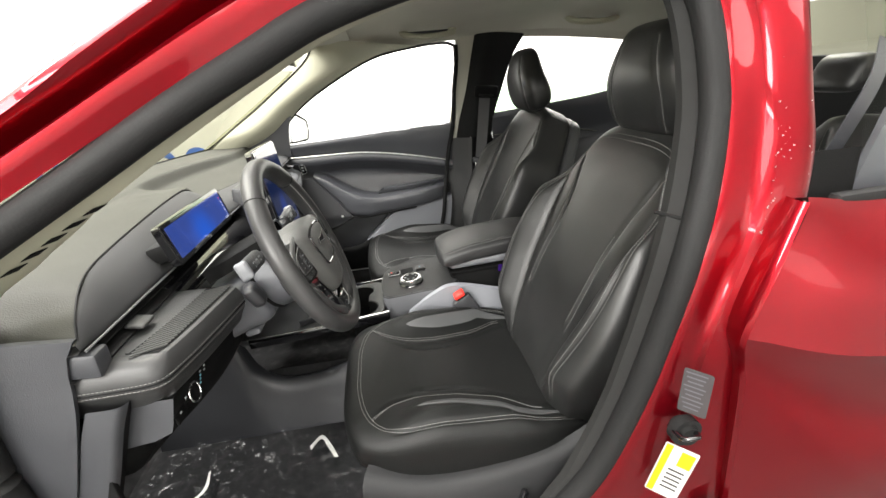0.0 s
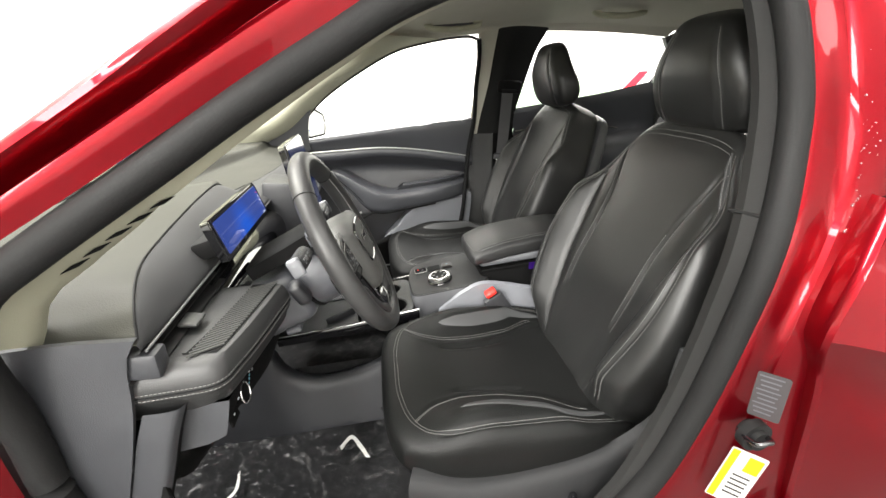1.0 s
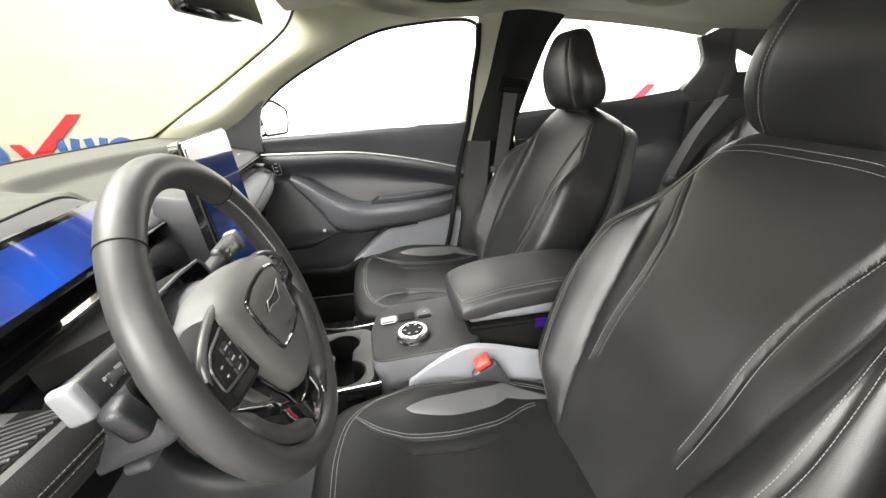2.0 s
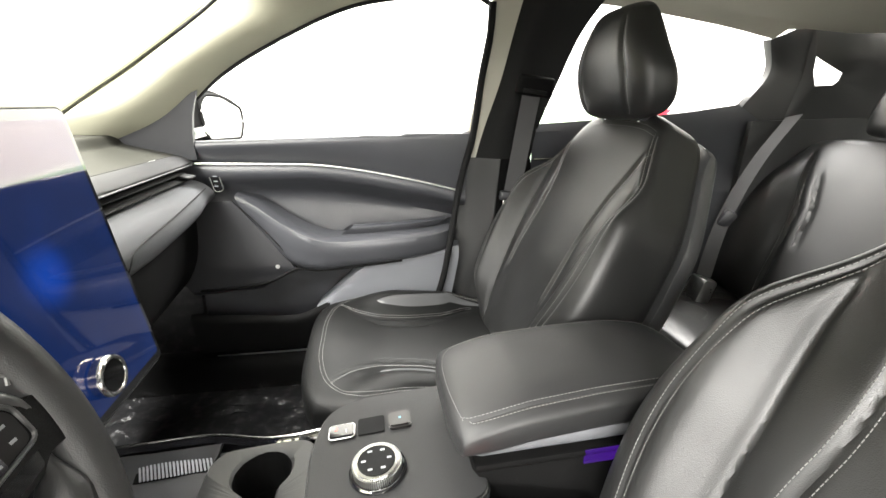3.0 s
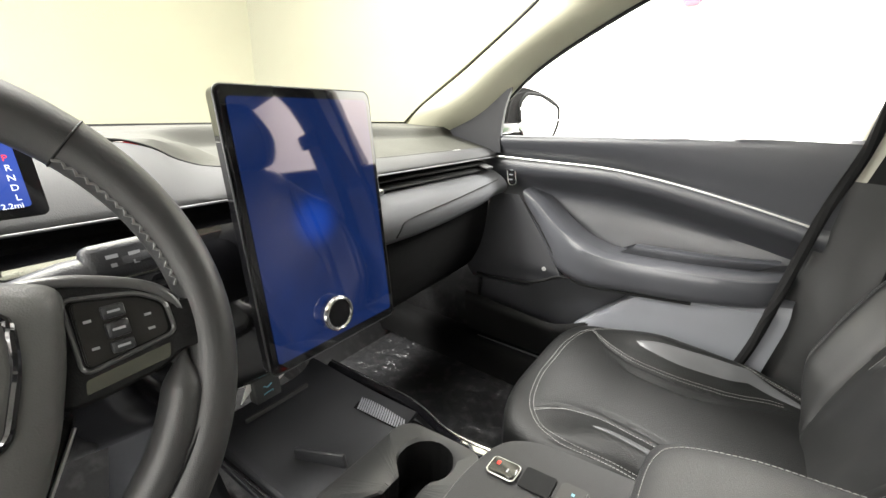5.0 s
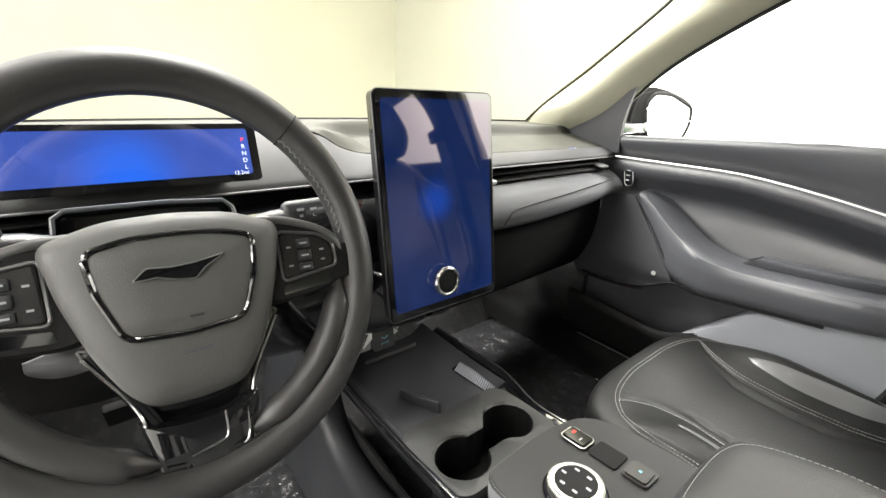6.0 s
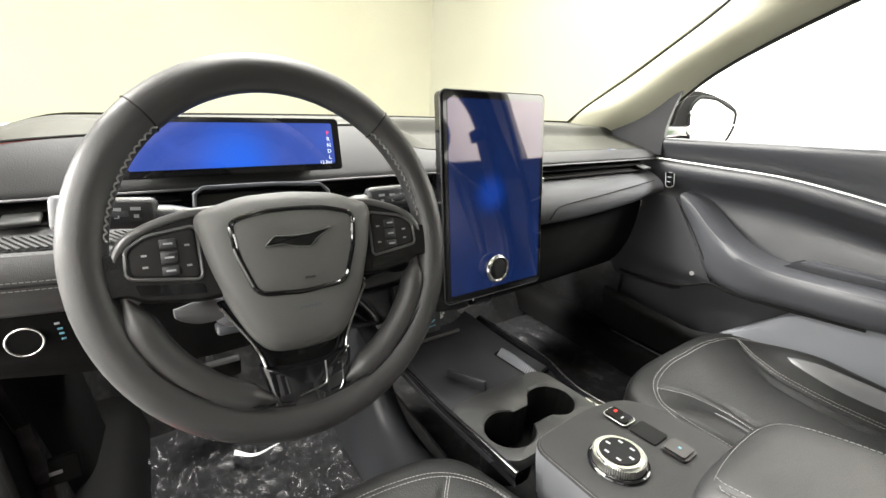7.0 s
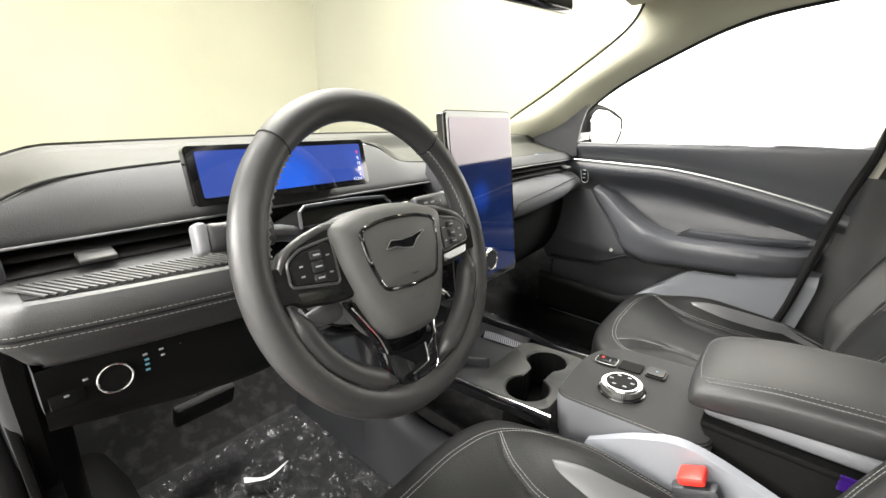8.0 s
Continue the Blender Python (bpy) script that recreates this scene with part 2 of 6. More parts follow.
def rounded(w, h, r, n=5):
    """The outline of a rounded rectangle, w by h, about 0, 0."""
    out = []
    for cx, cy, a0 in ((w / 2 - r, h / 2 - r, 0), (-w / 2 + r, h / 2 - r, 90), (-w / 2 + r, -h / 2 + r, 180), (w / 2 - r, -h / 2 + r, 270)):
        out += [(cx + r * math.cos(radians(a0 + 90 * k / n)), cy + r * math.sin(radians(a0 + 90 * k / n))) for k in range(n + 1)]
    return out


def soften(outline, r, n=4):
    """An outline with each corner rounded by r."""
    out = []
    for k, p in enumerate(outline):
        p = Vector(p)
        a, b = Vector(outline[k - 1]), Vector(outline[(k + 1) % len(outline)])
        ra = p + (a - p).normalized() * min(r, (a - p).length * 0.45)
        rb = p + (b - p).normalized() * min(r, (b - p).length * 0.45)
        for i in range(n + 1):
            t = i / n
            q = (1 - t) ** 2 * ra + 2 * t * (1 - t) * p + t * t * rb
            out.append((q.x, q.y))
    return out


def dashes(pts, bm=None, step=0.0052, length=0.0036, r=0.00042, gap=0.0):
    """A row of stitches along a curve through pts."""
    bm = bm or bmesh.new()
    p = np.array(pts, float)
    total = np.linalg.norm(np.diff(p, axis=0), axis=1).sum()
    n = max(2, int(total / step))
    line = poly(pts, n * 2 + 1)
    for k in range(n):
        a, b = line[2 * k], line[2 * k + 1]
        d = (b - a).normalized() * length / 2
        m = (a + b) / 2
        s = d.orthogonal().normalized() * r
        w = d.cross(s).normalized() * r
        e0 = [bm.verts.new(m - d + q) for q in (s, w, -s, -w)]
        e1 = [bm.verts.new(m + d + q) for q in (s, w, -s, -w)]
        for i in range(4):
            bm.faces.new((e0[i], e0[(i + 1) % 4], e1[(i + 1) % 4], e1[i]))
        bm.faces.new(e0[::-1])
        bm.faces.new(e1)
    return bm


def smooth01(x, a, b):
    t = min(1.0, max(0.0, (x - a) / (b - a)))
    return t * t * (3 - 2 * t)


class Pad:
    """A stuffed pad: length along s, width along t (both -1 to 1), swelling up by top() and down by under; place() lays it into the thing."""

    def __init__(self, place, rise, under, corner=0.12, power=5.0, seams=(), seam_depth=0.005, seam_width=0.006):
        self.place, self.rise, self.under, self.corner, self.power = place, rise, under, corner, power
        self.seams, self.depth, self.width = seams, seam_depth, seam_width

    def plan(self, s, t):
        c = self.corner
        return s * (1 - c * t ** 4), t * (1 - c * s ** 4)

    def height(self, s, t, h):
        n = self.power
        return h * max(0.0, (1 - abs(s) ** n) * (1 - abs(t) ** n)) ** (1 / n)

    def at(self, s, t, lift=0.0):
        z = self.height(s, t, self.rise(s, t))
        a, b = self.plan(s, t)
        for f, lo, hi in self.seams:
            if lo <= s <= hi:
                fade = smooth01(s, lo, lo + 0.15) * (1 - smooth01(s, hi - 0.15, hi)) if hi < 1 else smooth01(s, lo, lo + 0.15)
                z -= self.depth * fade * math.exp(-((t - f(s)) / (4 * self.width)) ** 2)
        return Vector(self.place(a, b, z + lift))

    def mesh(self, n=48, m=48):
        bm = bmesh.new()
        ss = [math.copysign(1 - (1 - abs(x)) ** 1.6, x) for x in np.linspace(-1, 1, n)]
        ts = [math.copysign(1 - (1 - abs(x)) ** 1.6, x) for x in np.linspace(-1, 1, m)]
        up = [[bm.verts.new(self.at(s, t)) for t in ts] for s in ss]
        low = []
        for i, s in enumerate(ss):
            low.append([])
            for j, t in enumerate(ts):
                if i in (0, n - 1) or j in (0, m - 1):
                    low[i].append(up[i][j])
                else:
                    a, b = self.plan(s, t)
                    low[i].append(bm.verts.new(self.place(a, b, -self.height(s, t, self.under))))
        for i in range(n - 1):
            for j in range(m - 1):
                bm.faces.new((up[i][j], up[i + 1][j], up[i + 1][j + 1], up[i][j + 1]))
                bm.faces.new((low[i][j], low[i][j + 1], low[i + 1][j + 1], low[i + 1][j]))
        return bm

    def run(self, points, lift=0.0008, n=40):
        """World points along a line given in s and t."""
        return [self.at(p.x, p.y, lift) for p in spline([(s, t, 0) for s, t in points], n)]


# ---- photo booth ----
def slab(name, size, at, mat, label, category):
    ob = part(name, box(size, pose(*at), bevel=0), mat, smooth=False)
    return tagged(ob, label, category, kind="structure")


slab("floor", (11.4, 7.2, 0.2), (0.8, -0.5, -0.1), FLOOR_GREY, "pale polished concrete floor under the red car", "floor")
slab("ceiling", (11.4, 7.2, 0.2), (0.8, -0.5, 3.3), WALL_WHITE, "plain white ceiling with light panels", "ceiling")
slab("wall_east", (11.4, 0.2, 3.2), (0.8, 2.8, 1.6), WALL_WHITE, "bright white wall with red and blue signs", "wall")
slab("wall_west", (11.4, 0.2, 3.2), (0.8, -3.8, 1.6), WALL_WHITE, "bright white plain booth wall", "wall")
slab("wall_front", (0.2, 6.4, 3.2), (-4.6, -0.5, 1.6), WALL_CREAM, "plain cream wall ahead of the car", "wall")
slab("wall_rear", (0.2, 6.4, 3.2), (6.3, -0.5, 1.6), WALL_WHITE, "bright white wall behind the car", "wall")
slab("wall_panel_green", (1.1, 0.02, 1.12), (1.95, 2.688, 0.56), GREEN_PAINT, "pale green panel along the foot of the wall", "wall panel")


def wall_sign(at, size, letters=True):
    """A red tick and a row of thick blue rings and bars, standing in for a maker's mark."""
    sign = thing("wall_sign", "red tick with bold blue shapes on white wall", "sign", "signs on the wall", at=at)
    u = size
    tick = [(0, 0.44), (0.2, 0.44), (0.36, 0.22), (1.2, 1.0), (1.45, 1.0), (0.45, 0.0), (0.28, 0.0)]
    m = pose(0, 0, 0, 90, 0, 0)
    part("red_tick", plate([(x * u, y * u) for x, y in tick], 0.01, m), SIGN_RED, sign, "red tick")
    u = size / 0.36
    for x, kind in ((-0.15, "ring"), (0.37, "bars"), (0.56, "bars"), (0.74, "ring"), (1.03, "ring"), (1.28, "bars")) if letters else ():
        if kind == "ring":
            bm = ring(0.088 * u, 0.028 * u, m @ pose(x * u, 0.075 * u, 0.005), flat=0.1)
        else:
            bm = box((0.05 * u, 0.02, 0.23 * u), pose((x - 0.03) * u, 0, 0.075 * u, 0, -9, 0), bevel=0.002)
            box((0.05 * u, 0.02, 0.23 * u), pose((x + 0.04) * u, 0, 0.075 * u, 0, 9, 0), bevel=0.002, bm=bm)
        part("blue_shape", bm, SIGN_BLUE, sign, "blue shape")
    return sign


first_sign = wall_sign((2.27, 2.69, 0.80), 0.36)
copy_thing(first_sign, pose(-2.28, 2.69, 0.65))
wall_sign((-0.09, 2.69, 1.69), 0.36, letters=False)["label"] = "red tick painted high on white wall"

# ---- car shell ----
shell = thing("car_body", "glossy red metallic car body with open door frame", "car body")


def shift(pts, dx=0.0, dy=0.0, dz=0.0):
    return [(x + dx, y + dy, z + dz) for x, y, z in pts]


SEAL = [(-0.215, -0.755, 0.8), (-0.21, -0.755, 0.917), (-0.2, -0.772, 1.03), (-0.178, -0.764, 1.083), (-0.12, -0.753, 1.122), (0.001, -0.729, 1.191), (0.091, -0.711, 1.243), (0.184, -0.691, 1.293), (0.282, -0.672, 1.34), (0.437, -0.635, 1.384), (0.591, -0.609, 1.401), (0.72, -0.6, 1.395), (0.782, -0.612, 1.35), (0.788, -0.664, 1.227), (0.764, -0.707, 1.12), (0.722, -0.748, 1.015), (0.691, -0.755, 0.883), (0.657, -0.755, 0.749), (0.6, -0.755, 0.61), (0.5, -0.755, 0.5), (0.35, -0.755, 0.44), (0.0, -0.755, 0.42), (-0.14, -0.755, 0.47), (-0.2, -0.755, 0.62)]
part("door_seal", tube(spline(SEAL[21:] + SEAL[:22], 190)[:-1], 0.0195, 14, closed=True), RUBBER, shell, "black rubber door seal")

A_IN = [(-0.387, -0.789, 1.013), (-0.086, -0.755, 1.165), (0.091, -0.719, 1.26), (0.282, -0.68, 1.357), (0.437, -0.641, 1.403), (0.591, -0.613, 1.421), (0.9, -0.6, 1.422)]
A_TOP = [(-0.387, -0.77, 1.07), (-0.05, -0.731, 1.262), (0.033, -0.709, 1.318), (0.131, -0.683, 1.378), (0.293, -0.654, 1.441), (0.591, -0.589, 1.487), (0.9, -0.57, 1.495)]
ridge = [Vector(a).lerp(Vector(b), 0.35) + Vector((0.0, -0.012, 0.004)) for a, b in zip(spline(A_IN, 7), spline(A_TOP, 7))]
gutter = [Vector(a).lerp(Vector(b), 0.5) + Vector((0.0, 0.018, -0.004)) for a, b in zip(spline(A_IN, 7), spline(A_TOP, 7))]
crest = [Vector(a).lerp(Vector(b), 0.72) + Vector((0.0, -0.022, 0.004)) for a, b in zip(spline(A_IN, 7), spline(A_TOP, 7))]
part("a_pillar", skin([A_IN, ridge, gutter, crest, A_TOP, shift(A_TOP, 0.0, 0.05, -0.02)], 50, 5), PAINT, shell)

# red centre pillar between the two door openings
B_FRONT = [(0.72, -0.60, 1.43), (0.80, -0.618, 1.352), (0.806, -0.67, 1.227), (0.782, -0.713, 1.12), (0.74, -0.757, 1.015), (0.71, -0.765, 0.883), (0.677, -0.765, 0.749), (0.62, -0.765, 0.60), (0.56, -0.765, 0.50), (0.53, -0.765, 0.36)]
B_REAR = [(0.93, -0.6, 1.44), (0.915, -0.655, 1.33), (0.91, -0.697, 1.219), (0.899, -0.734, 1.127), (0.86, -0.77, 1.02), (0.812, -0.785, 0.93), (0.80, -0.79, 0.84), (0.82, -0.79, 0.70), (0.85, -0.79, 0.582), (0.86, -0.79, 0.36)]
half = [Vector(a).lerp(Vector(b), 0.42) + Vector((0, 0.004, 0)) for a, b in zip(spline(B_FRONT, 9), spline(B_REAR, 9))]
step_in = [Vector(a).lerp(Vector(b), 0.52) + Vector((0, -0.004, 0)) for a, b in zip(spline(B_FRONT, 9), spline(B_REAR, 9))]
part("b_pillar", skin([shift(B_FRONT, -0.012, 0.03), B_FRONT, half, step_in, B_REAR, shift(B_REAR, 0.035, 0.05)], 60, 5), PAINT, shell)
drops = bmesh.new()
rnd = random.Random(5)
for k in range(380):
    v, u = rnd.betavariate(3, 2.4), rnd.uniform(0.05, 0.95)
    run_a, run_b = spline(step_in[1:7], 40), spline(B_REAR[1:7], 40)
    at = Vector(run_a[int(v * 39)]).lerp(Vector(run_b[int(v * 39)]), u)
    r = rnd.uniform(0.0006, 0.0018) * (1.5 if k % 9 == 0 else 1.0)
    bmesh.ops.create_icosphere(drops, subdivisions=1, radius=r, matrix=Matrix.Translation(at + Vector((0, -0.0012, 0))))
drop_ob = part("water_drops", drops, WATER, shell, "clear water drops on the pillar")
drop_ob["kind"] = "stuff"
part("pillar_gap", skin([shift(B_REAR[3:], 0.02, 0.03), shift(B_REAR[3:], 0.12, 0.035)], 30, 2), BLACK_CLOTH, shell, "dark gap behind the pillar")
# grey trim inside the centre pillar
for lo, hi, mat in ((0, 6, TRIM_GREY), (5, 10, TRIM_GREY)):
    IN_A = shift(B_FRONT[lo:hi], -0.022, 0.012)
    IN_B = shift(B_FRONT[lo:hi], -0.045, 0.05)
    IN_C = shift(B_FRONT[lo:hi], 0.03, 0.09)
    part("pillar_trim", skin([IN_A, IN_B, IN_C], 40, 4), mat, shell, "dark grey plastic pillar trim")
part("trim_gap", tube([(0.742, -0.742, 1.053), (0.722, -0.716, 1.056), (0.704, -0.690, 1.059)], 0.003, 8, n=12), SEAL_BLACK, shell, "dark gap across the pillar trim")
part("belt_anchor", box((0.034, 0.03, 0.08), pose(0.708, -0.672, 0.76, 0, 8, 0), 0.006, 3), SHELL_GREY, shell, "grey belt height cover")
# trim inside the driver's front pillar
PT_A = shift(SEAL[2:11], 0.012, 0.012, -0.006)
PT_B = [(x + 0.008, y + max(0.022, 0.030 + 0.11 * x) + 0.052 * smooth01(-x, -0.02, 0.09), z - 0.029 + 0.045 * max(0.0, x) - 0.010 * smooth01(-x, -0.02, 0.09)) for x, y, z in SEAL[2:11]]
PT_C = [(x - 0.045, y + 0.012, z + 0.012) for x, y, z in PT_B]
pillar_cloth = part("front_pillar_trim", skin([PT_A, PT_B, PT_C], 40, 4), PILLAR_CLOTH, shell, "cream cloth pillar trim")
cloth_rows = list(zip(*(spline(r[:5], 50) for r in (PT_A, PT_B, PT_C))))


def on_trim(i, k):
    """A place a hair above the pillar trim: i runs along the pillar, k across it."""
    here, ahead = spline(cloth_rows[i], 41), spline(cloth_rows[i + 1], 41)
    out = (here[k + 1] - here[k]).cross(ahead[k] - here[k]).normalized()
    return here[k] + (out if out.y < 0 else -out) * 0.0016


for i in range(13, 31, 4):
    part("demister_slot", skin([[on_trim(i, 11), on_trim(i + 2, 11)], [on_trim(i + 2, 14), on_trim(i + 4, 14)]], 3, 2, thick=0.0008), BLACK_CLOTH, pillar_cloth, "dark demister slot")


# sills, floor pan and front bulkhead
for side in (-1, 1):
    y = side * 0.70
    rows = [[(-0.5, side * 0.60, 0.34), (1.2, side * 0.60, 0.34)], [(-0.5, side * 0.635, 0.405), (1.2, side * 0.635, 0.41)], [(-0.5, side * 0.70, 0.415), (1.2, side * 0.70, 0.42)], [(-0.5, side * 0.77, 0.40), (1.2, side * 0.77, 0.40)], [(-0.5, side * 0.80, 0.25), (1.2, side * 0.80, 0.25)]]
    part("sill_trim", skin(rows[:3], 30, 4), BLACK_CLOTH, shell, "black plastic sill trim")
    part("sill", skin([shift(rows[2], 0, 0, -0.003)] + rows[3:], 30, 4), PAINT, shell, "red painted door sill")
    part("scuff_plate", box((0.75, 0.006, 0.014), pose(0.28, side * 0.668, 0.4185 - 0.004, 0, -1.0, 0), 0.002), SILVER, shell, "thin silver scuff strip")
part("floor_pan", box((2.3, 1.3, 0.05), pose(0.55, 0, 0.295), 0.01), CARPET, shell, "black carpeted floor")
part("bulkhead", skin([[(-0.42, -0.70, 0.31), (-0.42, 0.70, 0.31)], [(-0.62, -0.70, 0.55), (-0.62, 0.70, 0.55)], [(-0.60, -0.72, 0.95), (-0.60, 0.72, 0.95)], [(-0.62, -0.74, 1.0), (-0.62, 0.74, 1.0)]], 10, 6, thick=0.02), CARPET, shell, "black footwell lining")

for side in (-1, 1):
    part("kick_panel", box((0.5, 0.02, 0.68), pose(-0.41 if side < 0 else -0.37, side * 0.712, 0.635), 0.004), CARPET, shell, "black footwell side")

part("kick_trim", box((0.11, 0.010, 0.40), pose(-0.168, -0.7275, 0.60), 0.003), BLACK_CLOTH, shell, "black trim inside the door seal")

# passenger side: front pillar, roof rail, windows
W_EDGE = [(-0.40, 0.65, 1.030), (-0.30, 0.61, 1.088), (-0.233, 0.605, 1.132), (-0.12, 0.60, 1.205), (0.06, 0.585, 1.332), (0.115, 0.56, 1.395), (0.13, 0.48, 1.418)]
V_EDGE = [(-0.20, 0.70, 1.03), (-0.10, 0.668, 1.09), (0.03, 0.648, 1.20), (0.2, 0.632, 1.296), (0.345, 0.622, 1.357), (0.5, 0.612, 1.383)]
mid = [Vector(a).lerp(Vector(b), 0.45) + Vector((0.01, -0.028, -0.006)) for a, b in zip(spline(W_EDGE, 6), spline(V_EDGE, 6))]
part("front_pillar_trim", skin([shift(W_EDGE, -0.02, 0.02, 0.01), W_EDGE, mid, V_EDGE, shift(V_EDGE, 0.0, 0.03, -0.004)], 50, 5), PILLAR_CLOTH, shell, "cream cloth pillar trim")
part("windscreen_seal", tube(spline(shift(W_EDGE, -0.008, 0.004, 0.002), 50), 0.0042, 8), RUBBER, shell, "black windscreen edge")

V_TOP = [(0.13, 0.48, 1.418), (0.35, 0.55, 1.412), (0.7, 0.56, 1.416), (1.1, 0.56, 1.415), (1.5, 0.55, 1.385), (1.75, 0.54, 1.36)]
RAIL_LOW = [(0.345, 0.622, 1.357), (0.5, 0.612, 1.383), (0.68, 0.607, 1.392), (1.0, 0.62, 1.388), (1.3, 0.63, 1.366), (1.5, 0.64, 1.343)]
RAIL_IN = [(0.20, 0.56, 1.405), (0.45, 0.585, 1.405), (0.68, 0.585, 1.41), (1.0, 0.59, 1.41), (1.3, 0.6, 1.39), (1.52, 0.6, 1.365)]
MIRROR_Y = lambda pts: [(x, -y, z) for x, y, z in pts]
CENTRE = [(0.06, 0, 1.445), (0.35, 0, 1.462), (0.7, 0, 1.47), (1.1, 0, 1.468), (1.5, 0, 1.445), (1.75, 0, 1.41)]
HALF = [(0.09, 0.3, 1.437), (0.35, 0.32, 1.452), (0.7, 0.33, 1.458), (1.1, 0.33, 1.456), (1.5, 0.32, 1.435), (1.75, 0.3, 1.40)]
part("roof_lining", skin([RAIL_LOW, RAIL_IN, V_TOP, HALF, CENTRE, MIRROR_Y(HALF), MIRROR_Y(V_TOP), MIRROR_Y(RAIL_IN), MIRROR_Y(RAIL_LOW)], 50, 5), LINER, shell, "warm grey cloth roof lining")
part("roof_panel", skin([shift(MIRROR_Y(A_TOP[3:]), 0, 0, 0), [(0.05, 0, 1.52), (0.35, 0, 1.545), (0.6, 0, 1.55), (0.9, 0, 1.55)], A_TOP[3:]], 30, 8), PAINT, shell)
part("roof_panel", skin([[(0.9, -0.6, 1.49), (1.4, -0.6, 1.455), (1.76, -0.56, 1.385)], [(0.9, 0, 1.55), (1.4, 0, 1.515), (1.76, 0, 1.435)], [(0.9, 0.6, 1.49), (1.4, 0.6, 1.455), (1.76, 0.56, 1.385)]], 30, 8), PAINT, shell)

screen_glass = part("windscreen", skin([[(-0.37, -0.70, 1.035), (-0.09, -0.675, 1.215), (0.10, -0.60, 1.40)], [(-0.475, -0.35, 1.042), (-0.16, -0.35, 1.245), (0.05, -0.33, 1.43)], [(-0.51, 0, 1.042), (-0.18, 0, 1.255), (0.03, 0, 1.44)], [(-0.475, 0.35, 1.042), (-0.16, 0.35, 1.245), (0.05, 0.33, 1.43)], [(-0.37, 0.67, 1.035), (-0.09, 0.64, 1.215), (0.10, 0.57, 1.40)]], 20, 6), WINDSCREEN, shell, "clear tinted windscreen")
screen_glass.visible_shadow = False
part("scuttle", skin([[(-0.47, -0.67, 1.015), (-0.59, -0.35, 1.02), (-0.63, 0, 1.022), (-0.59, 0.35, 1.02), (-0.47, 0.67, 1.015)], [(-0.53, -0.70, 1.005), (-0.66, -0.35, 1.01), (-0.70, 0, 1.012), (-0.66, 0.35, 1.01), (-0.53, 0.70, 1.005)]], 30, 2, thick=0.01), BLACK_CLOTH, shell, "black windscreen foot")
# wings and bonnet outside the windscreen
part("bonnet", skin([[(-0.55, -0.80, 0.99), (-1.2, -0.78, 0.91), (-1.75, -0.6, 0.73)], [(-0.70, -0.35, 1.0), (-1.3, -0.35, 0.93), (-1.85, -0.3, 0.74)], [(-0.73, 0, 1.0), (-1.32, 0, 0.935), (-1.9, 0, 0.75)], [(-0.70, 0.35, 0.97), (-1.3, 0.35, 0.89), (-1.85, 0.3, 0.72)], [(-0.55, 0.80, 0.94), (-1.2, 0.78, 0.86), (-1.75, 0.6, 0.70)]], 20, 6, thick=0.01), PAINT, shell)
for side in (-1, 1):
    part("wing", skin([[(-0.3 if side > 0 else -0.40, side * 0.80, 0.965 - 0.025 * side), (-1.2, side * 0.80, 0.895 - 0.035 * side), (-1.75, side * 0.62, 0.74)], [(-0.24, side * 0.88, 0.8), (-1.2, side * 0.92, 0.75), (-1.8, side * 0.7, 0.6)], [(-0.24, side * 0.86, 0.3), (-1.2, side * 0.88, 0.3), (-1.8, side * 0.7, 0.3)]], 20, 6), PAINT, shell)
part("hinge_pillar", skin([[(-0.235, -0.76, 1.0), (-0.245, -0.76, 0.8), (-0.24, -0.76, 0.3)], [(-0.30, -0.80, 1.0), (-0.30, -0.82, 0.8), (-0.30, -0.82, 0.3)], [(-0.42, -0.82, 1.0), (-0.42, -0.88, 0.8), (-0.42, -0.86, 0.3)]], 12, 4), PAINT, shell)
part("tailgate_inside", skin([[(2.1, -0.62, 1.24), (2.15, -0.62, 0.9), (2.1, -0.62, 0.3)], [(2.16, 0, 1.235), (2.22, 0, 0.9), (2.2, 0, 0.3)], [(2.1, 0.62, 1.24), (2.15, 0.62, 0.9), (2.1, 0.62, 0.3)]], 12, 6, thick=0.02), BLACK_CLOTH, shell, "black tailgate lining")

# passenger side centre pillar: pale edge, black upper cover, grey foot
BP_F = [(0.668, 0.600, 1.406), (0.672, 0.628, 1.32), (0.66, 0.65, 1.2), (0.64, 0.672, 1.08), (0.632, 0.69, 1.0), (0.625, 0.71, 0.85), (0.59, 0.71, 0.65), (0.565, 0.71, 0.55), (0.54, 0.70, 0.42)]
BP_G = [(0.742, 0.594, 1.408), (0.726, 0.612, 1.32), (0.706, 0.636, 1.2), (0.676, 0.660, 1.08), (0.662, 0.680, 1.0), (0.65, 0.70, 0.85), (0.63, 0.69, 0.65), (0.62, 0.685, 0.55), (0.60, 0.68, 0.42)]
BP_M = [(0.82, 0.570, 1.41), (0.78, 0.592, 1.32), (0.76, 0.612, 1.2), (0.735, 0.632, 1.08), (0.73, 0.65, 1.0), (0.73, 0.665, 0.85), (0.73, 0.66, 0.65), (0.73, 0.655, 0.55), (0.73, 0.65, 0.42)]
BP_R = [(0.955, 0.605, 1.402), (0.91, 0.632, 1.32), (0.87, 0.652, 1.2), (0.835, 0.672, 1.08), (0.83, 0.69, 1.0), (0.86, 0.70, 0.85), (0.9, 0.71, 0.65), (0.92, 0.71, 0.55), (0.94, 0.70, 0.42)]
